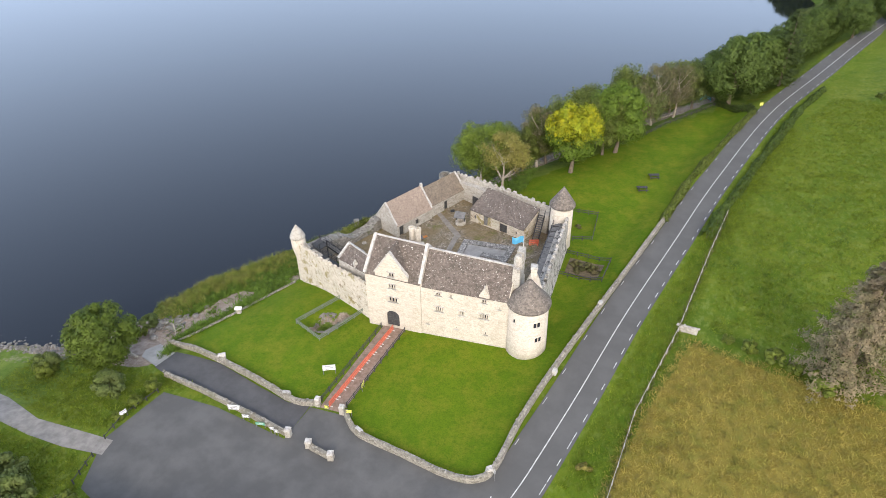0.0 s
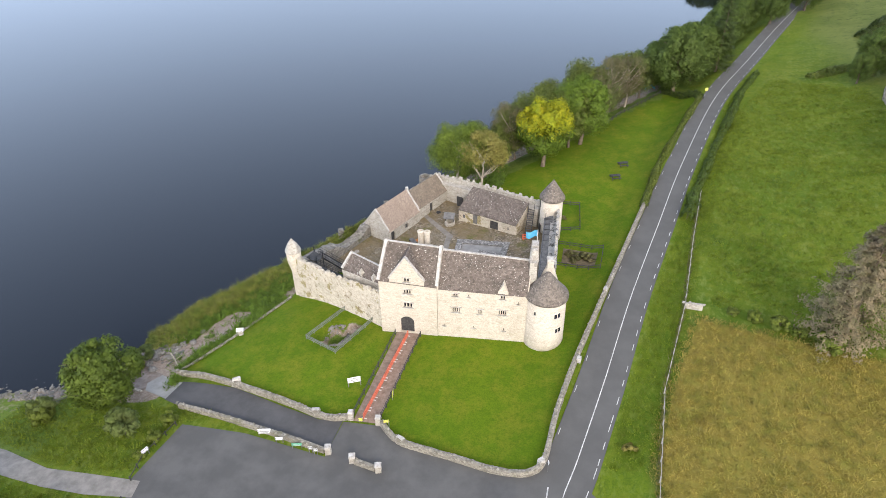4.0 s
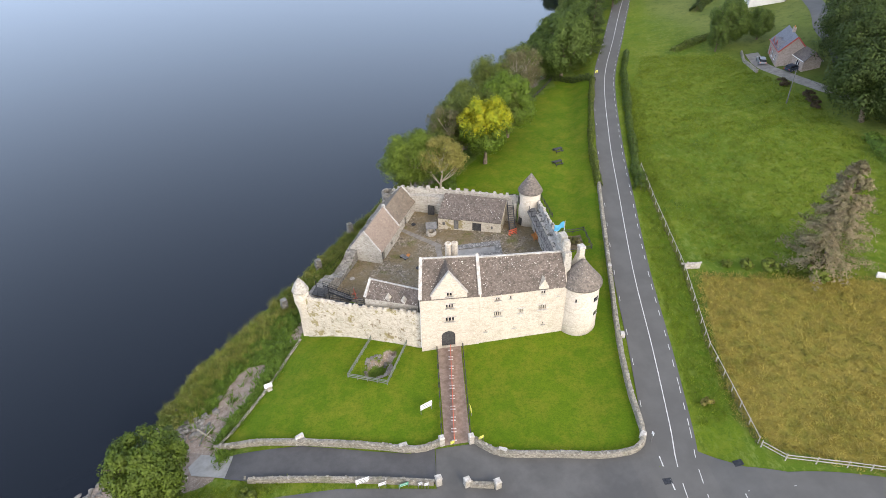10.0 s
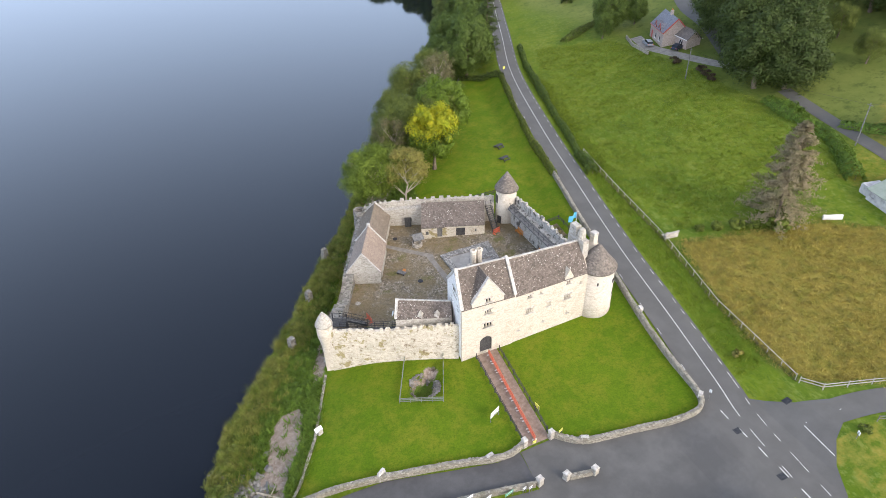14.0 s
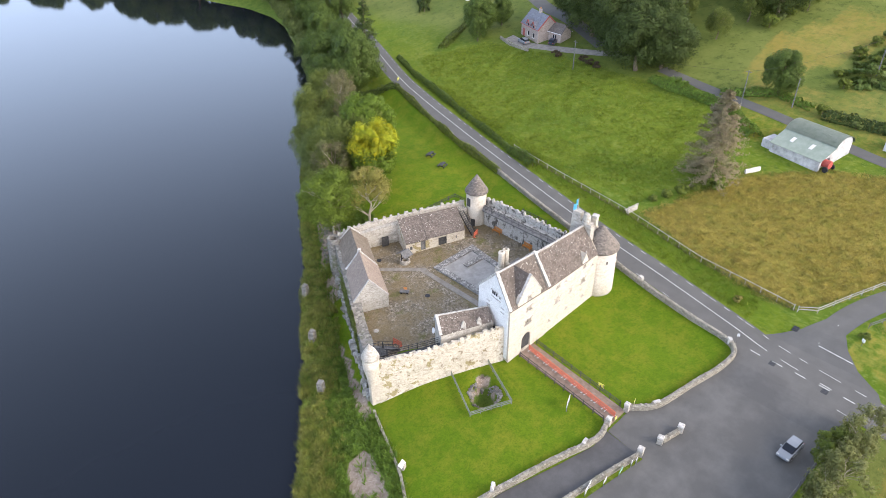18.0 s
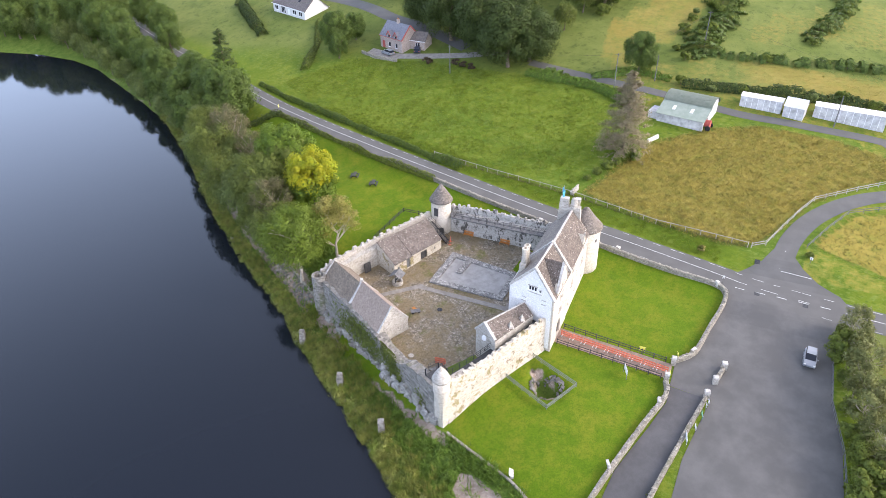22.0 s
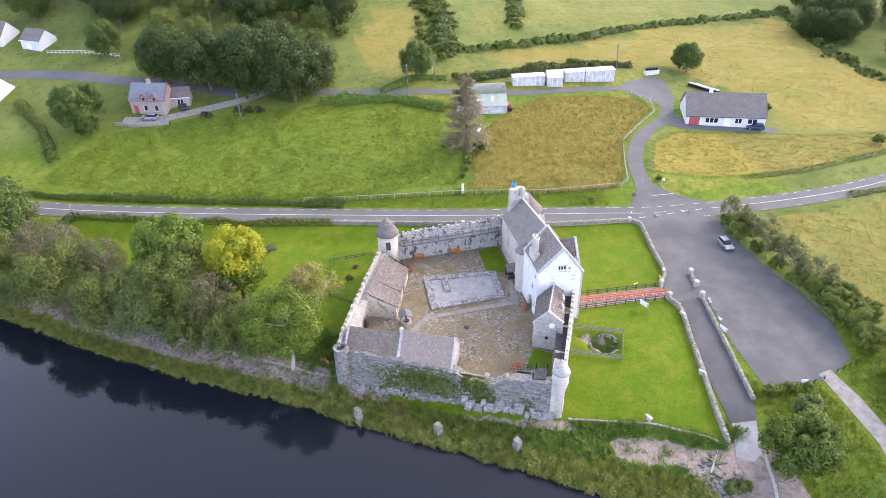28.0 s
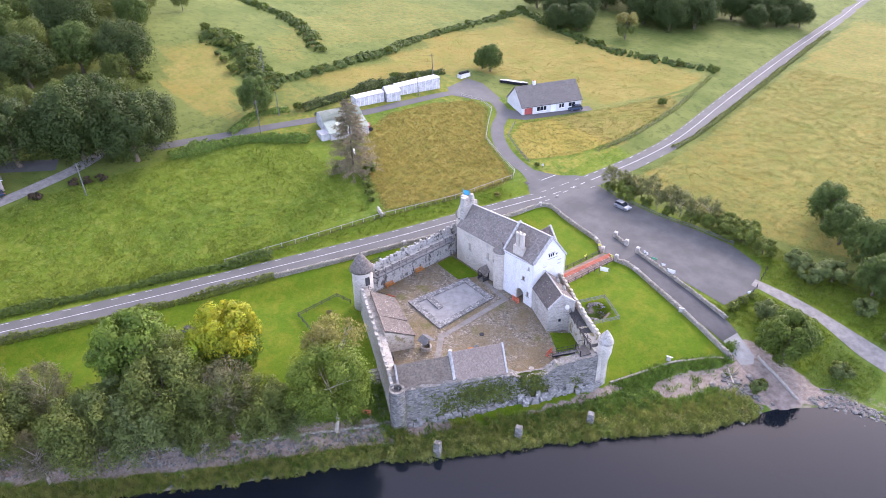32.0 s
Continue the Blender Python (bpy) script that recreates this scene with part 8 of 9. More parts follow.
for x, y in ((-9.3, 37.8), (-15.1, 27.1), (-20.4, 17.15)):
    bm = bmesh.new()
    box(bm, x, y, -5.6, 1.15, 1.0, 3.3, 27, 0.8)
    roughen(bm, 0.09, 1.4, 3)
    single("mooring_stone", bm, GREY, "squat grey stone mooring pillar in the reeds", "stone pillar", group="mooring pillars")
planter = tree(33.45, -16.9, 0.8, 0.9, LEAF_RUSSET, BARK, "small round planter shrub on the verge", 0.0, 8, 700, 0.1, 0.5, 33, 3, 0.04, name="bush")
for x, y in ((24.27, -26.5), (32.7, -25.9), (24.0, -33.5)):
    single("drain_cover", drape([(x - 0.5, y - 0.4), (x + 0.5, y - 0.4), (x + 0.5, y + 0.4), (x - 0.5, y + 0.4)], 0.085, 0.5), IRON, "dark iron drain cover in the road", "drain cover")
log = bmesh.new()
rod(log, (-30.6, -6.2, -4.0), (-27.4, -9.2, -3.4), 0.16, 7, 0.08)
rod(log, (-29.2, -7.6, -3.75), (-28.2, -6.6, -3.3), 0.08, 6, 0.03)
single("driftwood", log, BARK_PALE, "bleached fallen branch beside the slipway", "driftwood")

# rough stone steps climbing beside the north wall
steps = thing("bank_steps", (-2.4, 40.8, -4.4), "rough stone steps climbing beside the north wall", "steps", kind="structure")
for i in range(16):
    t = i / 15
    x, y = -1.6 + 10.2 * t, 41.0 - 5.0 * t
    bm = bmesh.new()
    box(bm, x, y, ground_at(x, y) - 0.45, 0.75, 1.5, 0.55, -26 + rnd(-4, 4), 0.93)
    roughen(bm, 0.03, 2.0, 1)
    part("step", bm, FIELDSTONE, steps)
# blue tarpaulin shelter under the trees
bm = bmesh.new()
zt = ground_at(44.6, 105.7)
for sx in (-1, 1):
    slab(bm, [(44.6, 104.4, zt + 1.9), (44.6, 107.0, zt + 1.9), (44.6 + sx * 1.3, 107.0, zt + 1.0), (44.6 + sx * 1.3, 104.4, zt + 1.0)], 0.03)
roughen(bm, 0.06, 1.2, 3)
tarp = thing("shelter", (44.6, 105.7, zt), "small blue tarpaulin shelter under bank trees", "shelter")
part("tarpaulin", bm, FLAG_BLUE, tarp)
for sx, sy in ((-1.25, -1.2), (1.25, -1.2), (-1.25, 1.2), (1.25, 1.2)):
    bm = bmesh.new()
    rod(bm, (44.6 + sx, 105.7 + sy, zt - 0.4), (44.6 + sx, 105.7 + sy, zt + 1.05), 0.04)
    part("pole", bm, TIMBER_GREY, tarp)

# ---- farms and houses ----
ROOF_GREY = slate_roof("bungalow_tiles", (0.150, 0.134, 0.118), (0.205, 0.182, 0.160), (0.125, 0.112, 0.098), 0.0, 5.0)
ROOF_BROWN = slate_roof("brown_tiles", (0.13, 0.11, 0.10), (0.175, 0.15, 0.135), (0.11, 0.095, 0.085), 0.0, 5.0)
ROOF_BLUE = slate_roof("blue_slate", (0.16, 0.17, 0.20), (0.22, 0.23, 0.26), (0.14, 0.14, 0.16), 0.0, 5.0)
GREEN_TIN = plain("green_corrugated_iron", (0.24, 0.29, 0.23), (0.31, 0.35, 0.29), 0.8, 0.55, 0.2)
SHED_WALL = plain("streaked_white_block", (0.34, 0.335, 0.33), (0.58, 0.575, 0.57), 0.9, 0.9)
RED_DOOR = plain("red_paint", (0.36, 0.07, 0.06), (0.44, 0.10, 0.08), 1.5, 0.6)
PINK_STONE = stone_wall("pinkish_stone", (0.46, 0.38, 0.34), (0.30, 0.24, 0.21), (0.42, 0.37, 0.33), 2.6, 0.2, (0.28, 0.23, 0.2))
TYRE = plain("rubber", (0.018, 0.018, 0.02), (0.03, 0.03, 0.032), 3.0, 0.85)
SILVER = Nodes("silver_car_paint", 0.4, 0.4).done((0.27, 0.285, 0.30))
NAVY = Nodes("dark_blue_car_paint", 0.3, 0.3).done((0.03, 0.045, 0.075))


class Plot:
    """A house plot: front corner, direction along the front, and away from it."""

    def __init__(self, corner, other, flip=1):
        a, b = Vector((*corner, 0)), Vector((*other, 0))
        self.o, self.d, self.length = a, (b - a).normalized(), (b - a).length
        self.n = Vector((-self.d.y, self.d.x, 0)) * flip
        mid = (a + b) / 2
        self.z = ground_at(mid.x, mid.y)
        self.turn = math.degrees(math.atan2(self.d.y, self.d.x))

    def at(self, u, v, z=0.0):
        p = self.o + self.d * u + self.n * v
        return Vector((p.x, p.y, self.z + z))

    def flat(self, u, v):
        p = self.at(u, v)
        return (p.x, p.y)


def plot_box(bm, pl, u0, u1, v0, v1, z0, z1):
    prism(bm, [pl.flat(u0, v0), pl.flat(u1, v0), pl.flat(u1, v1), pl.flat(u0, v1)], pl.z + z0, pl.z + z1)


def house(name, pl, depth, eave, ridge, wall, roof, label, openings=(), chimneys=(), over=0.3, trim=None):
    """A gabled house on a plot; openings: (kind, from, to, bottom, top) along the front."""
    root = thing(name, pl.at(pl.length / 2, depth / 2), label, "house")
    L = pl.length
    bm = bmesh.new()
    gable_block(bm, [pl.flat(0, 0), pl.flat(0, depth), pl.flat(L, depth), pl.flat(L, 0)], pl.z - 1.5, [pl.z + eave] * 4, pl.at(0, depth / 2, ridge), pl.at(L, depth / 2, ridge))
    cuts = []
    for kind, a, b, z0, z1, *_ in openings:
        c = bmesh.new()
        plot_box(c, pl, a, b, -0.4, 0.22, z0, z1)
        cuts.append(c)
    part("wall", carve(bm, cuts) if cuts else bm, wall, root)
    for kind, a, b, z0, z1, *_ in openings:
        if kind == "window":
            w = new("window")
            w.parent = root
            w.location = pl.at((a + b) / 2, 0.1, z0) - root_of(root)
            bm = bmesh.new()
            plot_box(bm, pl, a, b, 0.16, 0.2, z0, z1)
            part("pane", bm, GLASS_DARK, w)
            n = max(1, round((b - a) / 0.9))
            for i in range(n + 1):
                bm = bmesh.new()
                u = a + (b - a) * i / n
                plot_box(bm, pl, max(a, u - 0.05), min(b, u + 0.05), 0.08, 0.15, z0, z1)
                part("frame_bar", bm, SIGN_WHITE, w)
            bm = bmesh.new()
            plot_box(bm, pl, a - 0.1, b + 0.1, -0.1, 0.1, z0 - 0.12, z0 - 0.02)
            part("sill", bm, SIGN_WHITE, w)
        else:
            bm = bmesh.new()
            plot_box(bm, pl, a, b, 0.12, 0.2, z0, z1)
            part("door", bm, RED_DOOR if kind == "red_door" else SIGN_WHITE, root)
    for v, other in ((0, 1), (depth, 0)):
        bm = bmesh.new()
        roof_plate(bm, pl.at(-over, depth / 2, ridge), pl.at(L + over, depth / 2, ridge), pl.at(L + over, v, eave), pl.at(-over, v, eave), 0.35)
        part("roof_slope", bm, roof, root)
    for v in (-0.3, depth + 0.3):
        bm = bmesh.new()
        beam(bm, pl.at(-over, v, eave - 0.12), pl.at(L + over, v, eave - 0.12), 0.12, 0.12)
        part("gutter", bm, trim or SIGN_WHITE, root)
    for u in chimneys:
        bm = bmesh.new()
        p = pl.at(u, depth / 2)
        box(bm, p.x, p.y, pl.z + ridge - 0.5, 0.9, 0.6, 1.5, pl.turn)
        ch = part("chimney", bm, wall, root)
        for k in (-0.22, 0.22):
            bm = bmesh.new()
            p = pl.at(u + k, depth / 2)
            lathe(bm, p.x, p.y, [(0.12, pl.z + ridge + 0.95), (0.11, pl.z + ridge + 1.35), (0.08, pl.z + ridge + 1.35)], 8)
            part("chimney_pot", bm, ORANGE_WOOD, ch)
    return root


bung = Plot((60.0, -53.2), (53.2, -70.6))
house("bungalow", bung, 10.0, 2.6, 7.0, HOUSE_WHITE, ROOF_GREY, "long white bungalow with a grey tiled roof",
      (("red_door", 0.7, 3.2, 0.0, 2.2), ("window", 4.6, 7.6, 0.9, 2.1), ("door", 8.9, 10.6, 0.1, 2.2), ("window", 11.6, 13.2, 0.9, 2.1), ("window", 14.6, 16.8, 0.9, 2.1)), (5.8,), trim=IRON)
cot = Plot((96.4, 82.0), (93.4, 73.4))
cott = house("stone_cottage", cot, 6.6, 3.6, 7.0, PINK_STONE, ROOF_BLUE, "pinkish stone cottage with red bargeboards and blue slate roof",
             (("red_door", 0.8, 2.0, 0.0, 2.2), ("window", 3.4, 4.4, 0.9, 2.1), ("window", 6.2, 7.2, 0.9, 2.1)), (4.5,), 0.25, RED_DOOR)
for u in (3.9, 6.7):
    bm = bmesh.new()
    pts = [(u - 0.65, 3.2), (u + 0.65, 3.2), (u + 0.65, 4.3), (u, 5.3), (u - 0.65, 4.3)]
    f0 = [bm.verts.new(cot.at(a, -0.03, z)) for a, z in pts]
    f1 = [bm.verts.new(cot.at(a, 1.8, z)) for a, z in pts]
    bm.faces.new(f0), bm.faces.new(f1[::-1])
    for i in range(5):
        bm.faces.new((f0[(i + 1) % 5], f0[i], f1[i], f1[(i + 1) % 5]))
    dm = part("dormer", bm, PINK_STONE, cott)
    bm = bmesh.new()
    plot_box(bm, cot, u - 0.32, u + 0.32, -0.07, -0.03, 3.3, 4.2)
    part("pane", bm, GLASS_DARK, dm)
    for s in (-1, 1):
        bm = bmesh.new()
        slab(bm, [cot.at(u, -0.3, 5.45), cot.at(u, 1.9, 5.45), cot.at(u + s * 0.9, 1.9, 4.1), cot.at(u + s * 0.9, -0.3, 4.1)], 0.1)
        part("dormer_roof", bm, ROOF_BLUE, dm)
        bm = bmesh.new()
        beam(bm, cot.at(u, -0.34, 5.4), cot.at(u + s * 0.9, -0.34, 4.05), 0.06, 0.2)
        part("bargeboard", bm, RED_DOOR, dm, "red painted bargeboard")
for v in (0, 6.6):
    bm = bmesh.new()
    beam(bm, cot.at(9.35, 3.3, 7.1), cot.at(9.35, -0.3 if v == 0 else 6.9, 3.4), 0.08, 0.3)
    part("bargeboard", bm, RED_DOOR, cott, "red painted bargeboard")
ext = Plot((96.5, 72.2), (96.2, 67.6))
house("cottage_annex", ext, 4.2, 2.6, 4.6, PINK_STONE, ROOF_BROWN, "low stone annex with a brown roof beside the cottage", (("window", 1.5, 3.0, 0.6, 1.9),))
rubble_wall("cottage_wall", v3([(91.6, 85.6), (89.4, 80.0), (88.6, 72.6)]), 0.8, 0.4, "low stone garden wall before the cottage")
wb = Plot((118.4, 137.0), (111.4, 119.0))
house("white_bungalow", wb, 9.5, 2.8, 6.8, HOUSE_WHITE, ROOF_BROWN, "white dormer bungalow with a brown tiled roof",
      (("window", 1.0, 3.0, 0.9, 2.2), ("window", 5.0, 7.5, 0.3, 2.3), ("door", 9.0, 10.4, 0.0, 2.2), ("window", 12.0, 14.0, 0.9, 2.2), ("window", 15.6, 17.6, 0.9, 2.2)), (9.0,))
for u in (3, 8, 13):
    bm = bmesh.new()
    slab(bm, [wb.at(u, 2.0, 4.72), wb.at(u + 1.0, 2.0, 4.72), wb.at(u + 1.0, 3.2, 5.72), wb.at(u, 3.2, 5.72)], 0.06)
    single("rooflight", bm, GLASS_DARK, "dark glass rooflight in the bungalow roof", "rooflight")
gar = Plot((142.6, 118.2), (138.6, 112.2))
house("white_garage", gar, 6.5, 2.8, 5.4, HOUSE_WHITE, ROOF_GREY, "small white garage with a hipped grey roof", (("door", 1.4, 3.8, 0, 2.2),))
wh2 = Plot((152.0, 138.0), (146.0, 124.5))
house("white_house", wh2, 8.0, 3.0, 6.6, HOUSE_WHITE, ROOF_GREY, "white rendered house above the upper road", (("window", 2, 4, 0.9, 2.2), ("window", 8, 10, 0.9, 2.2)))
post_rail("white_fence", [(136.5, 110.0), (133.0, 100.0), (127.0, 88.5)], 1.4, 1.0, (0.4, 0.85), "white post-and-rail garden fence", HOUSE_WHITE, 0.12)
bm = bmesh.new()
zt = ground_at(142, 97)
lathe(bm, 142, 97, [(2.2, zt + 0.8), (2.2, zt + 2.4), (2.1, zt + 2.45), (2.1, zt + 0.9)], 18)
single("trampoline", bm, plain("green_netting", (0.03, 0.14, 0.12), (0.05, 0.18, 0.16)), "round trampoline with green safety net", "trampoline")

# green farm shed: barrel roof and lean-to
gs = Plot((76.3, -0.8), (74.3, -11.0))
shed = thing("farm_shed", gs.at(5, 4), "streaked white farm shed with rusty-green barrel and lean-to roofs", "shed")
GL = gs.length
bm = bmesh.new()
prism(bm, [gs.flat(0, 0), gs.flat(GL, 0), gs.flat(GL, 4.2), gs.flat(0, 4.2)], gs.z - 1, [gs.z + 2.1, gs.z + 2.1, gs.z + 3.7, gs.z + 3.7])
c = bmesh.new()
plot_box(c, gs, GL - 0.5, GL + 0.5, 0.6, 3.2, -0.2, 2.2)
c2 = bmesh.new()
plot_box(c2, gs, 0.5, 1.6, -0.3, 0.3, 0.9, 1.7)
part("lean_to_wall", carve(bm, [c, c2]), SHED_WALL, shed)
bm = bmesh.new()
pr = [(4.2, 0.0), (4.2, 3.6)] + [(7.0 - 2.8 * math.cos(math.pi * i / 12), 3.6 + 1.6 * math.sin(math.pi * i / 12)) for i in range(1, 12)] + [(9.8, 3.6), (9.8, 0.0)]
f0 = [bm.verts.new(gs.at(0.1, v, z - 1 if z == 0 else z)) for v, z in pr]
f1 = [bm.verts.new(gs.at(GL - 0.1, v, z - 1 if z == 0 else z)) for v, z in pr]
bm.faces.new(f0), bm.faces.new(f1[::-1])
for i in range(len(pr)):
    j = (i + 1) % len(pr)
    bm.faces.new((f0[j], f0[i], f1[i], f1[j]))
part("main_wall", bm, SHED_WALL, shed)
bm = bmesh.new()
arc = [(7.0 - 2.95 * math.cos(math.pi * i / 14), 3.6 + 1.74 * math.sin(math.pi * i / 14)) for i in range(15)]
rows = [[bm.verts.new(gs.at(u, v, z)) for v, z in arc] for u in (-0.25, GL + 0.25)]
for i in range(14):
    bm.faces.new((rows[0][i], rows[0][i + 1], rows[1][i + 1], rows[1][i]))
bmesh.ops.solidify(bm, geom=bm.faces[:], thickness=0.06)
part("barrel_roof", bm, GREEN_TIN, shed, smooth=True)
bm = bmesh.new()
slab(bm, [gs.at(-0.25, -0.3, 2.1), gs.at(GL + 0.25, -0.3, 2.1), gs.at(GL + 0.25, 4.25, 3.88), gs.at(-0.25, 4.25, 3.88)], 0.06)
lean = part("lean_to_roof", bm, GREEN_TIN, shed)
for u in (2.6, 6.6):
    bm = bmesh.new()
    slab(bm, [gs.at(u, 1.6, 2.92), gs.at(u + 0.7, 1.6, 2.92), gs.at(u + 0.7, 2.9, 3.43), gs.at(u, 2.9, 3.43)], 0.05)
    part("rooflight", bm, HOUSE_WHITE, lean, "white translucent rooflight")
bm = bmesh.new()
prism(bm, [gs.flat(-2.2, 0.5), gs.flat(-0.05, 0.5), gs.flat(-0.05, 4.0), gs.flat(-2.2, 4.0)], gs.z - 1, gs.z + 2.0)
part("side_store", bm, SHED_WALL, shed)
tk = thing("red_tanker", gs.at(GL + 1.4, 1.8), "red farm tanker parked in the shed mouth", "farm machine")
bm = bmesh.new()
p = gs.at(GL + 0.6, 1.9, 1.4)
rod(bm, gs.at(GL - 0.9, 1.9, 1.25), gs.at(GL + 1.1, 1.9, 1.25), 0.8, 14)
part("tank", bm, RED_DOOR, tk)
for v in (0.8, 3.0):
    bm = bmesh.new()
    q = gs.at(GL + 0.9, v, 0.55)
    rod(bm, q - gs.n * 0.15, q + gs.n * 0.15, 0.55, 14)
    part("wheel", bm, TYRE, tk)


def container(name, a, b, depth, high, label, peak=0.35):
    pl = Plot(a, b)
    root = thing(name, pl.at(pl.length / 2, depth / 2), label, "shed")
    bm = bmesh.new()
    gable_block(bm, [pl.flat(0, 0), pl.flat(0, depth), pl.flat(pl.length, depth), pl.flat(pl.length, 0)], pl.z - 1, [pl.z + high] * 4, pl.at(0, depth / 2, high + peak), pl.at(pl.length, depth / 2, high + peak))
    part("body", bm, SHED_WALL, root)
    for v, s in ((0, 0), (depth, 0)):
        bm = bmesh.new()
        roof_plate(bm, pl.at(-0.1, depth / 2, high + peak), pl.at(pl.length + 0.1, depth / 2, high + peak), pl.at(pl.length + 0.1, v, high), pl.at(-0.1, v, high), 0.1, 0.06, 0.05)
        part("roof_sheet", bm, HOUSE_WHITE, root)
    n = int(pl.length / 1.2)
    for i in range(1, n):
        bm = bmesh.new()
        plot_box(bm, pl, pl.length * i / n - 0.04, pl.length * i / n + 0.04, -0.05, 0.0, 0.0, high)
        part("panel_rib", bm, SIGN_WHITE, root)
    return root


container("white_shed", (88.6, -17.2), (87.6, -26.0), 3.0, 2.6, "long low white sheeted shed beside the lane")
container("gabled_store", (86.8, -26.4), (86.0, -30.6), 3.6, 2.6, "small white gabled store", 1.6)
container("white_container", (89.0, -32.6), (87.6, -46.6), 3.2, 3.0, "long white box trailer beside the lane", 0.12)
pile = thing("scrap_pile", (91.5, -60.0, ground_at(91.5, -60)), "white trough heaped with dark scrap", "scrap")
zp = ground_at(91.5, -60)
bm = bmesh.new()
box(bm, 91.5, -60, zp - 0.2, 1.6, 4.2, 1.3, 4)
part("trough", bm, HOUSE_WHITE, pile)
for i in range(4):
    bm = bmesh.new()
    lathe(bm, 91.5 + rnd(-0.3, 0.3), -61.4 + i * 0.95, [(0.1, zp + 1.1), (0.6, zp + 1.15), (0.5, zp + 1.7), (0.05, zp + 1.9)], 10)
    part("scrap_piece", bm, TYRE, pile)
for i in range(7):
    for j in range(2):
        x, y = 80.6 - i * 0.85 + j * 0.9, -68.0 - i * 0.55 + j * 1.2
        z = ground_at(x, y)
        bm = bmesh.new()
        box(bm, x, y, z, 1.25, 1.2, 0.9, 30)
        bmesh.ops.bevel(bm, geom=bm.edges[:], offset=0.25, segments=2, affect="EDGES")
        root = thing("silage_bale", (x, y, z), "black wrapped silage bale with pale strapping", "bale", "silage bales")
        part("wrap", bm, TYRE, root)
        bm = bmesh.new()
        box(bm, x, y, z + 0.86, 0.95, 0.9, 0.06, 30)
        part("pale_top", bm, SHED_WALL, root)


def pole(x, y, high, label, lean=0.0, arm=True):
    z = ground_at(x, y)
    root = thing("utility_pole", (x, y, z), label, "utility pole", "utility poles")
    bm = bmesh.new()
    rod(bm, (x, y, z - 0.3), (x + lean, y, z + high), 0.13, 8, 0.09)
    part("shaft", bm, TIMBER_GREY, root)
    if arm:
        bm = bmesh.new()
        beam(bm, (x + lean, y - 0.6, z + high - 0.4), (x + lean, y + 0.6, z + high - 0.4), 0.1, 0.1)
        part("cross_arm", bm, TIMBER_GREY, root)
    return Vector((x + lean, y, z + high - 0.3))


tops = [pole(88.7, 11.8, 8.5, "grey timber pole beside the farm track"), pole(85.4, 54.8, 7.5, "grey timber pole at the pasture edge"), pole(96.2, -51.2, 7.0, "dark ivied timber pole in the hay field", 0.2),
        pole(117.0, -5.2, 9.0, "timber pole on the hillside"), pole(86.0, -37.0, 7.0, "pale pole before the white trailer", arm=False), pole(94.6, 3.2, 6.5, "short timber pole by the track", arm=False),
        pole(128.0, 62.0, 10.0, "tall pole among the dark trees")]
for a, b in ((tops[0], tops[1]), (tops[0], tops[3]), (tops[3], tops[2])):
    wires = bmesh.new()
    pv = a
    for k in range(1, 9):
        t = k / 8
        q = a.lerp(b, t) - Vector((0, 0, 1.2 * 4 * t * (1 - t)))
        rod(wires, pv, q, 0.02, 4)
        pv = q
    bmesh.ops.remove_doubles(wires, verts=wires.verts, dist=0.03)
    single("overhead_wire", wires, IRON, "thin dark overhead wire strung between two poles", "cable", group="overhead wires")


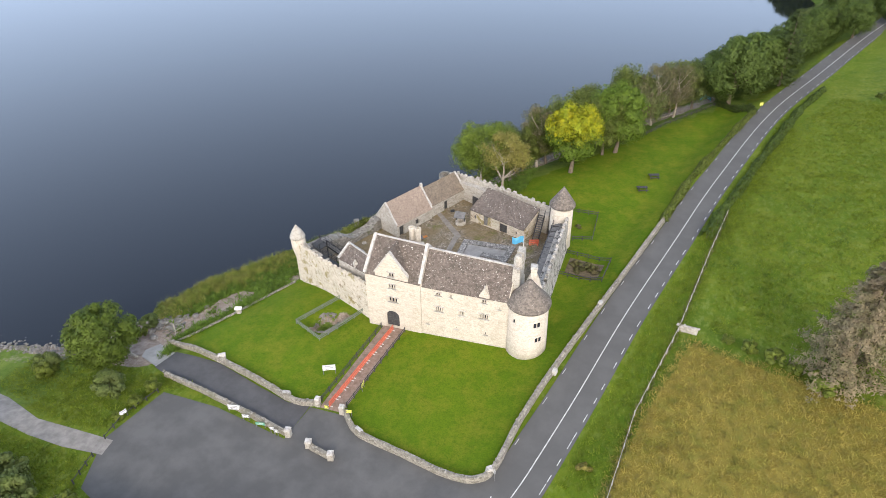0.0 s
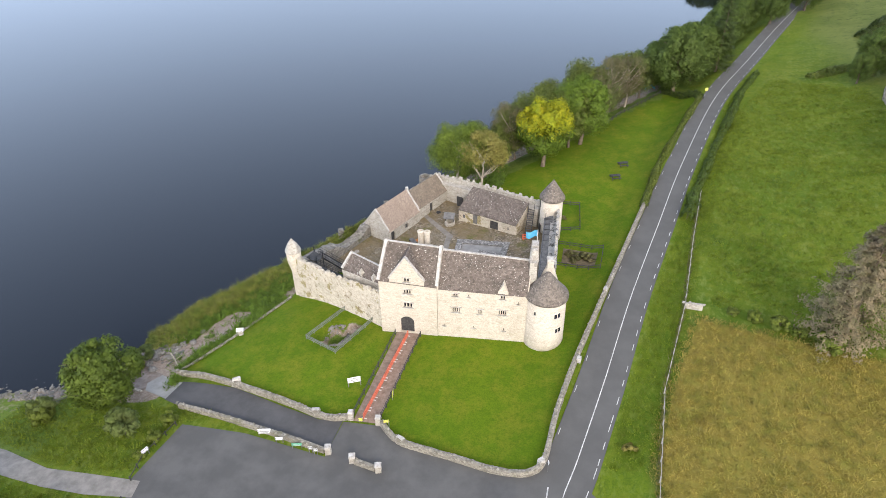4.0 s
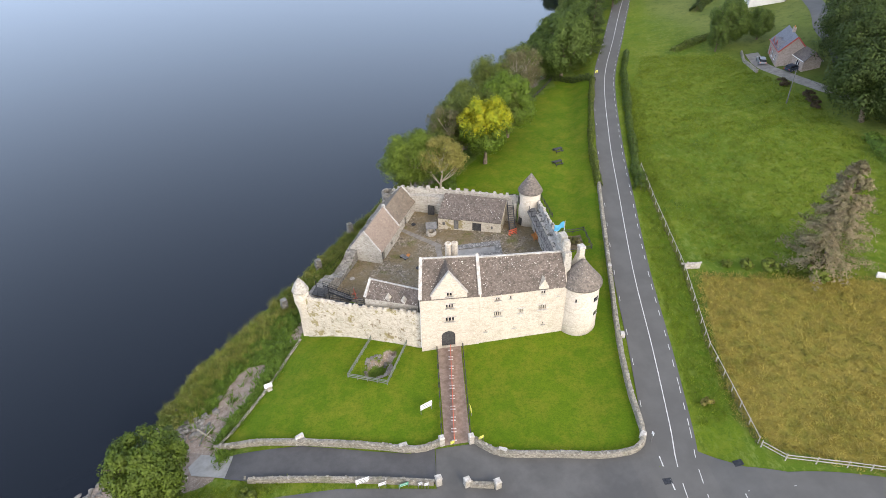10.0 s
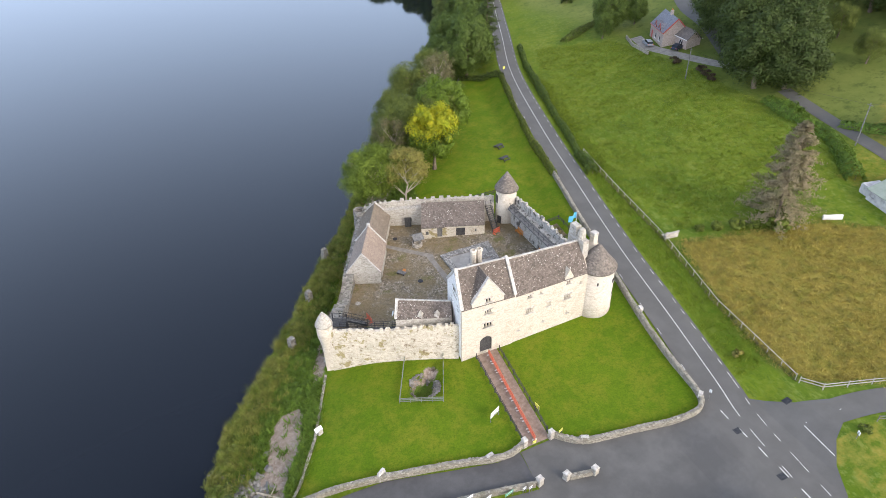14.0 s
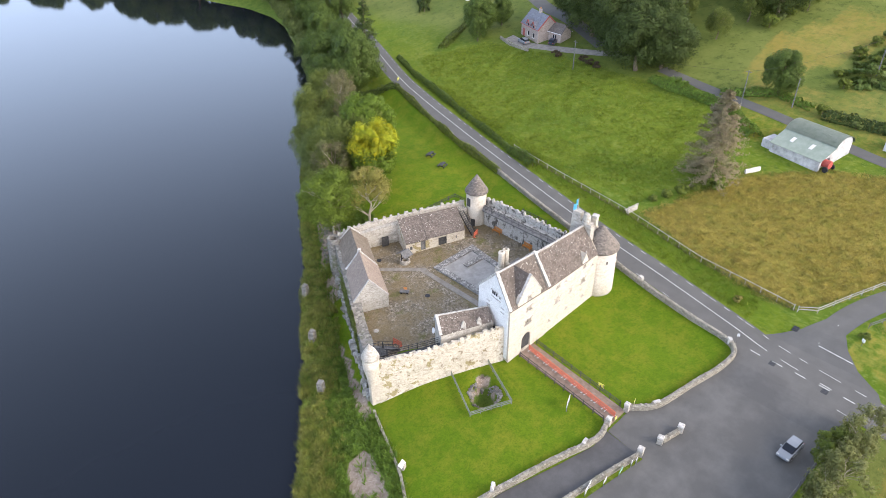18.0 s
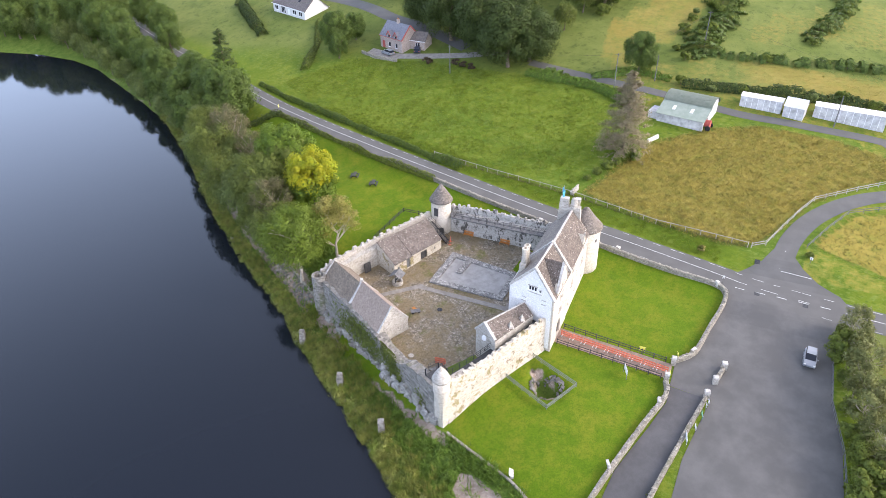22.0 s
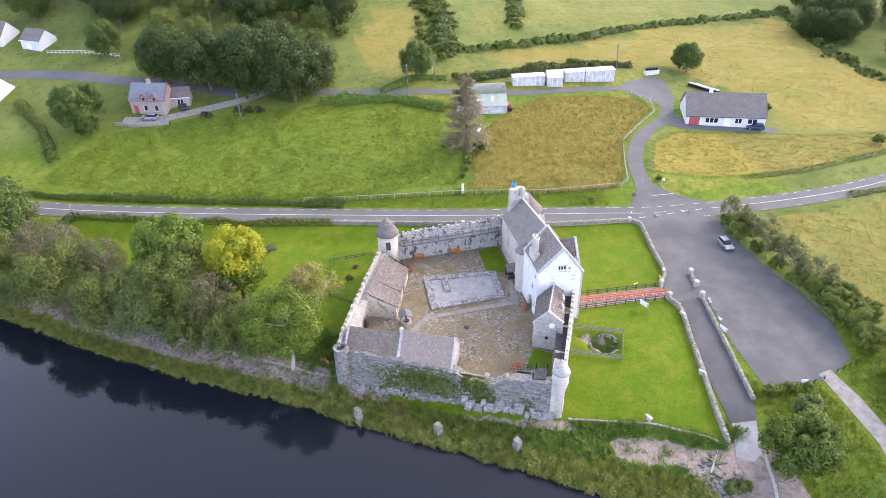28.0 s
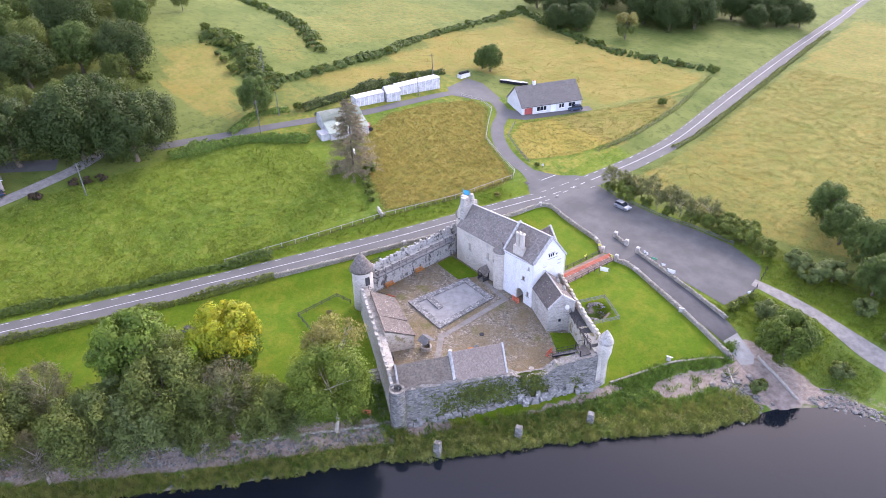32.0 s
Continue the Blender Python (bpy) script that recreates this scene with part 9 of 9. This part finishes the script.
def car(name, x, y, turn, paint, label, long=4.25, wide=1.8, high=1.5):
    """A parked hatchback: shaped body, glasshouse, windows, wheels, lamps."""
    z = ground_at(x, y) + 0.06
    root = thing(name, (x, y, z), label, "car")
    m = pose(x, y, z, 0, 0, turn)

    def shape(rows):
        bm = bmesh.new()
        rings = []
        for u, w, zl, zh in rows:
            rings.append([bm.verts.new(m @ Vector((u * long, s * w * wide / 2, zz))) for s, zz in ((-1, zl), (1, zl), (1.0, (zl + zh) / 2), (0.9, zh), (-0.9, zh), (-1.0, (zl + zh) / 2))])
        for a, b in zip(rings, rings[1:]):
            for i in range(6):
                j = (i + 1) % 6
                bm.faces.new((a[i], a[j], b[j], b[i]))
        bm.faces.new(rings[0])
        bm.faces.new(rings[-1][::-1])
        return bm
    part("body", shape([(-0.5, 0.86, 0.42, 0.72), (-0.47, 0.95, 0.28, 0.86), (-0.3, 1.0, 0.22, 0.92), (0.05, 1.0, 0.22, 0.92), (0.2, 1.0, 0.22, 0.9), (0.4, 0.97, 0.25, 0.78), (0.48, 0.9, 0.3, 0.66), (0.5, 0.82, 0.38, 0.58)]), paint, root, smooth=False)
    part("glasshouse", shape([(-0.46, 0.80, 0.86, 0.95), (-0.38, 0.80, 0.88, 1.38), (-0.1, 0.82, 0.9, high - 0.03), (0.06, 0.81, 0.9, high - 0.1), (0.24, 0.78, 0.86, 0.93)]), GLASS_DARK, root)
    part("roof", shape([(-0.40, 0.72, 1.36, 1.42), (-0.15, 0.74, 1.44, high), (0.04, 0.72, 1.40, high - 0.05)]), paint, root)
    for u in (-0.3, 0.31):
        for s in (-1, 1):
            bm = bmesh.new()
            c = Vector((u * long, s * (wide / 2 - 0.1), 0.32))
            rod(bm, m @ (c - Vector((0, 0.11, 0))), m @ (c + Vector((0, 0.11, 0))), 0.32, 16)
            wheel = part("wheel", bm, TYRE, root)
            bm = bmesh.new()
            rod(bm, m @ (c + Vector((0, s * 0.10, 0))), m @ (c + Vector((0, s * 0.13, 0))), 0.2, 12)
            part("rim", bm, SILVER, wheel)
    for s in (-1, 1):
        for u, mat_, nm in ((0.485, HOUSE_WHITE, "headlight"), (-0.492, RED_PLASTIC, "tail_light")):
            bm = bmesh.new()
            p = m @ Vector((u * long, s * wide * 0.36, 0.62))
            box(bm, p.x, p.y, p.z, 0.1, 0.3, 0.14, turn)
            part(nm, bm, mat_, root)
        bm = bmesh.new()
        p = m @ Vector((0.17 * long, s * (wide / 2 + 0.06), 0.92))
        box(bm, p.x, p.y, p.z, 0.12, 0.2, 0.13, turn)
        part("mirror", bm, paint, root)
    return root


car("parked_car", 11.9, -34.3, 176, SILVER, "silver hatchback parked in the car park", 3.75, 1.68, 1.45)
car("parked_car", 53.6, -68.4, 65, NAVY, "dark blue car parked before the bungalow")
car("parked_car", 92.2, 77.4, 70, SILVER, "blue-grey car parked before the cottage")
car("parked_car", 95.2, 69.4, 20, NAVY, "dark car parked beside the cottage annex")
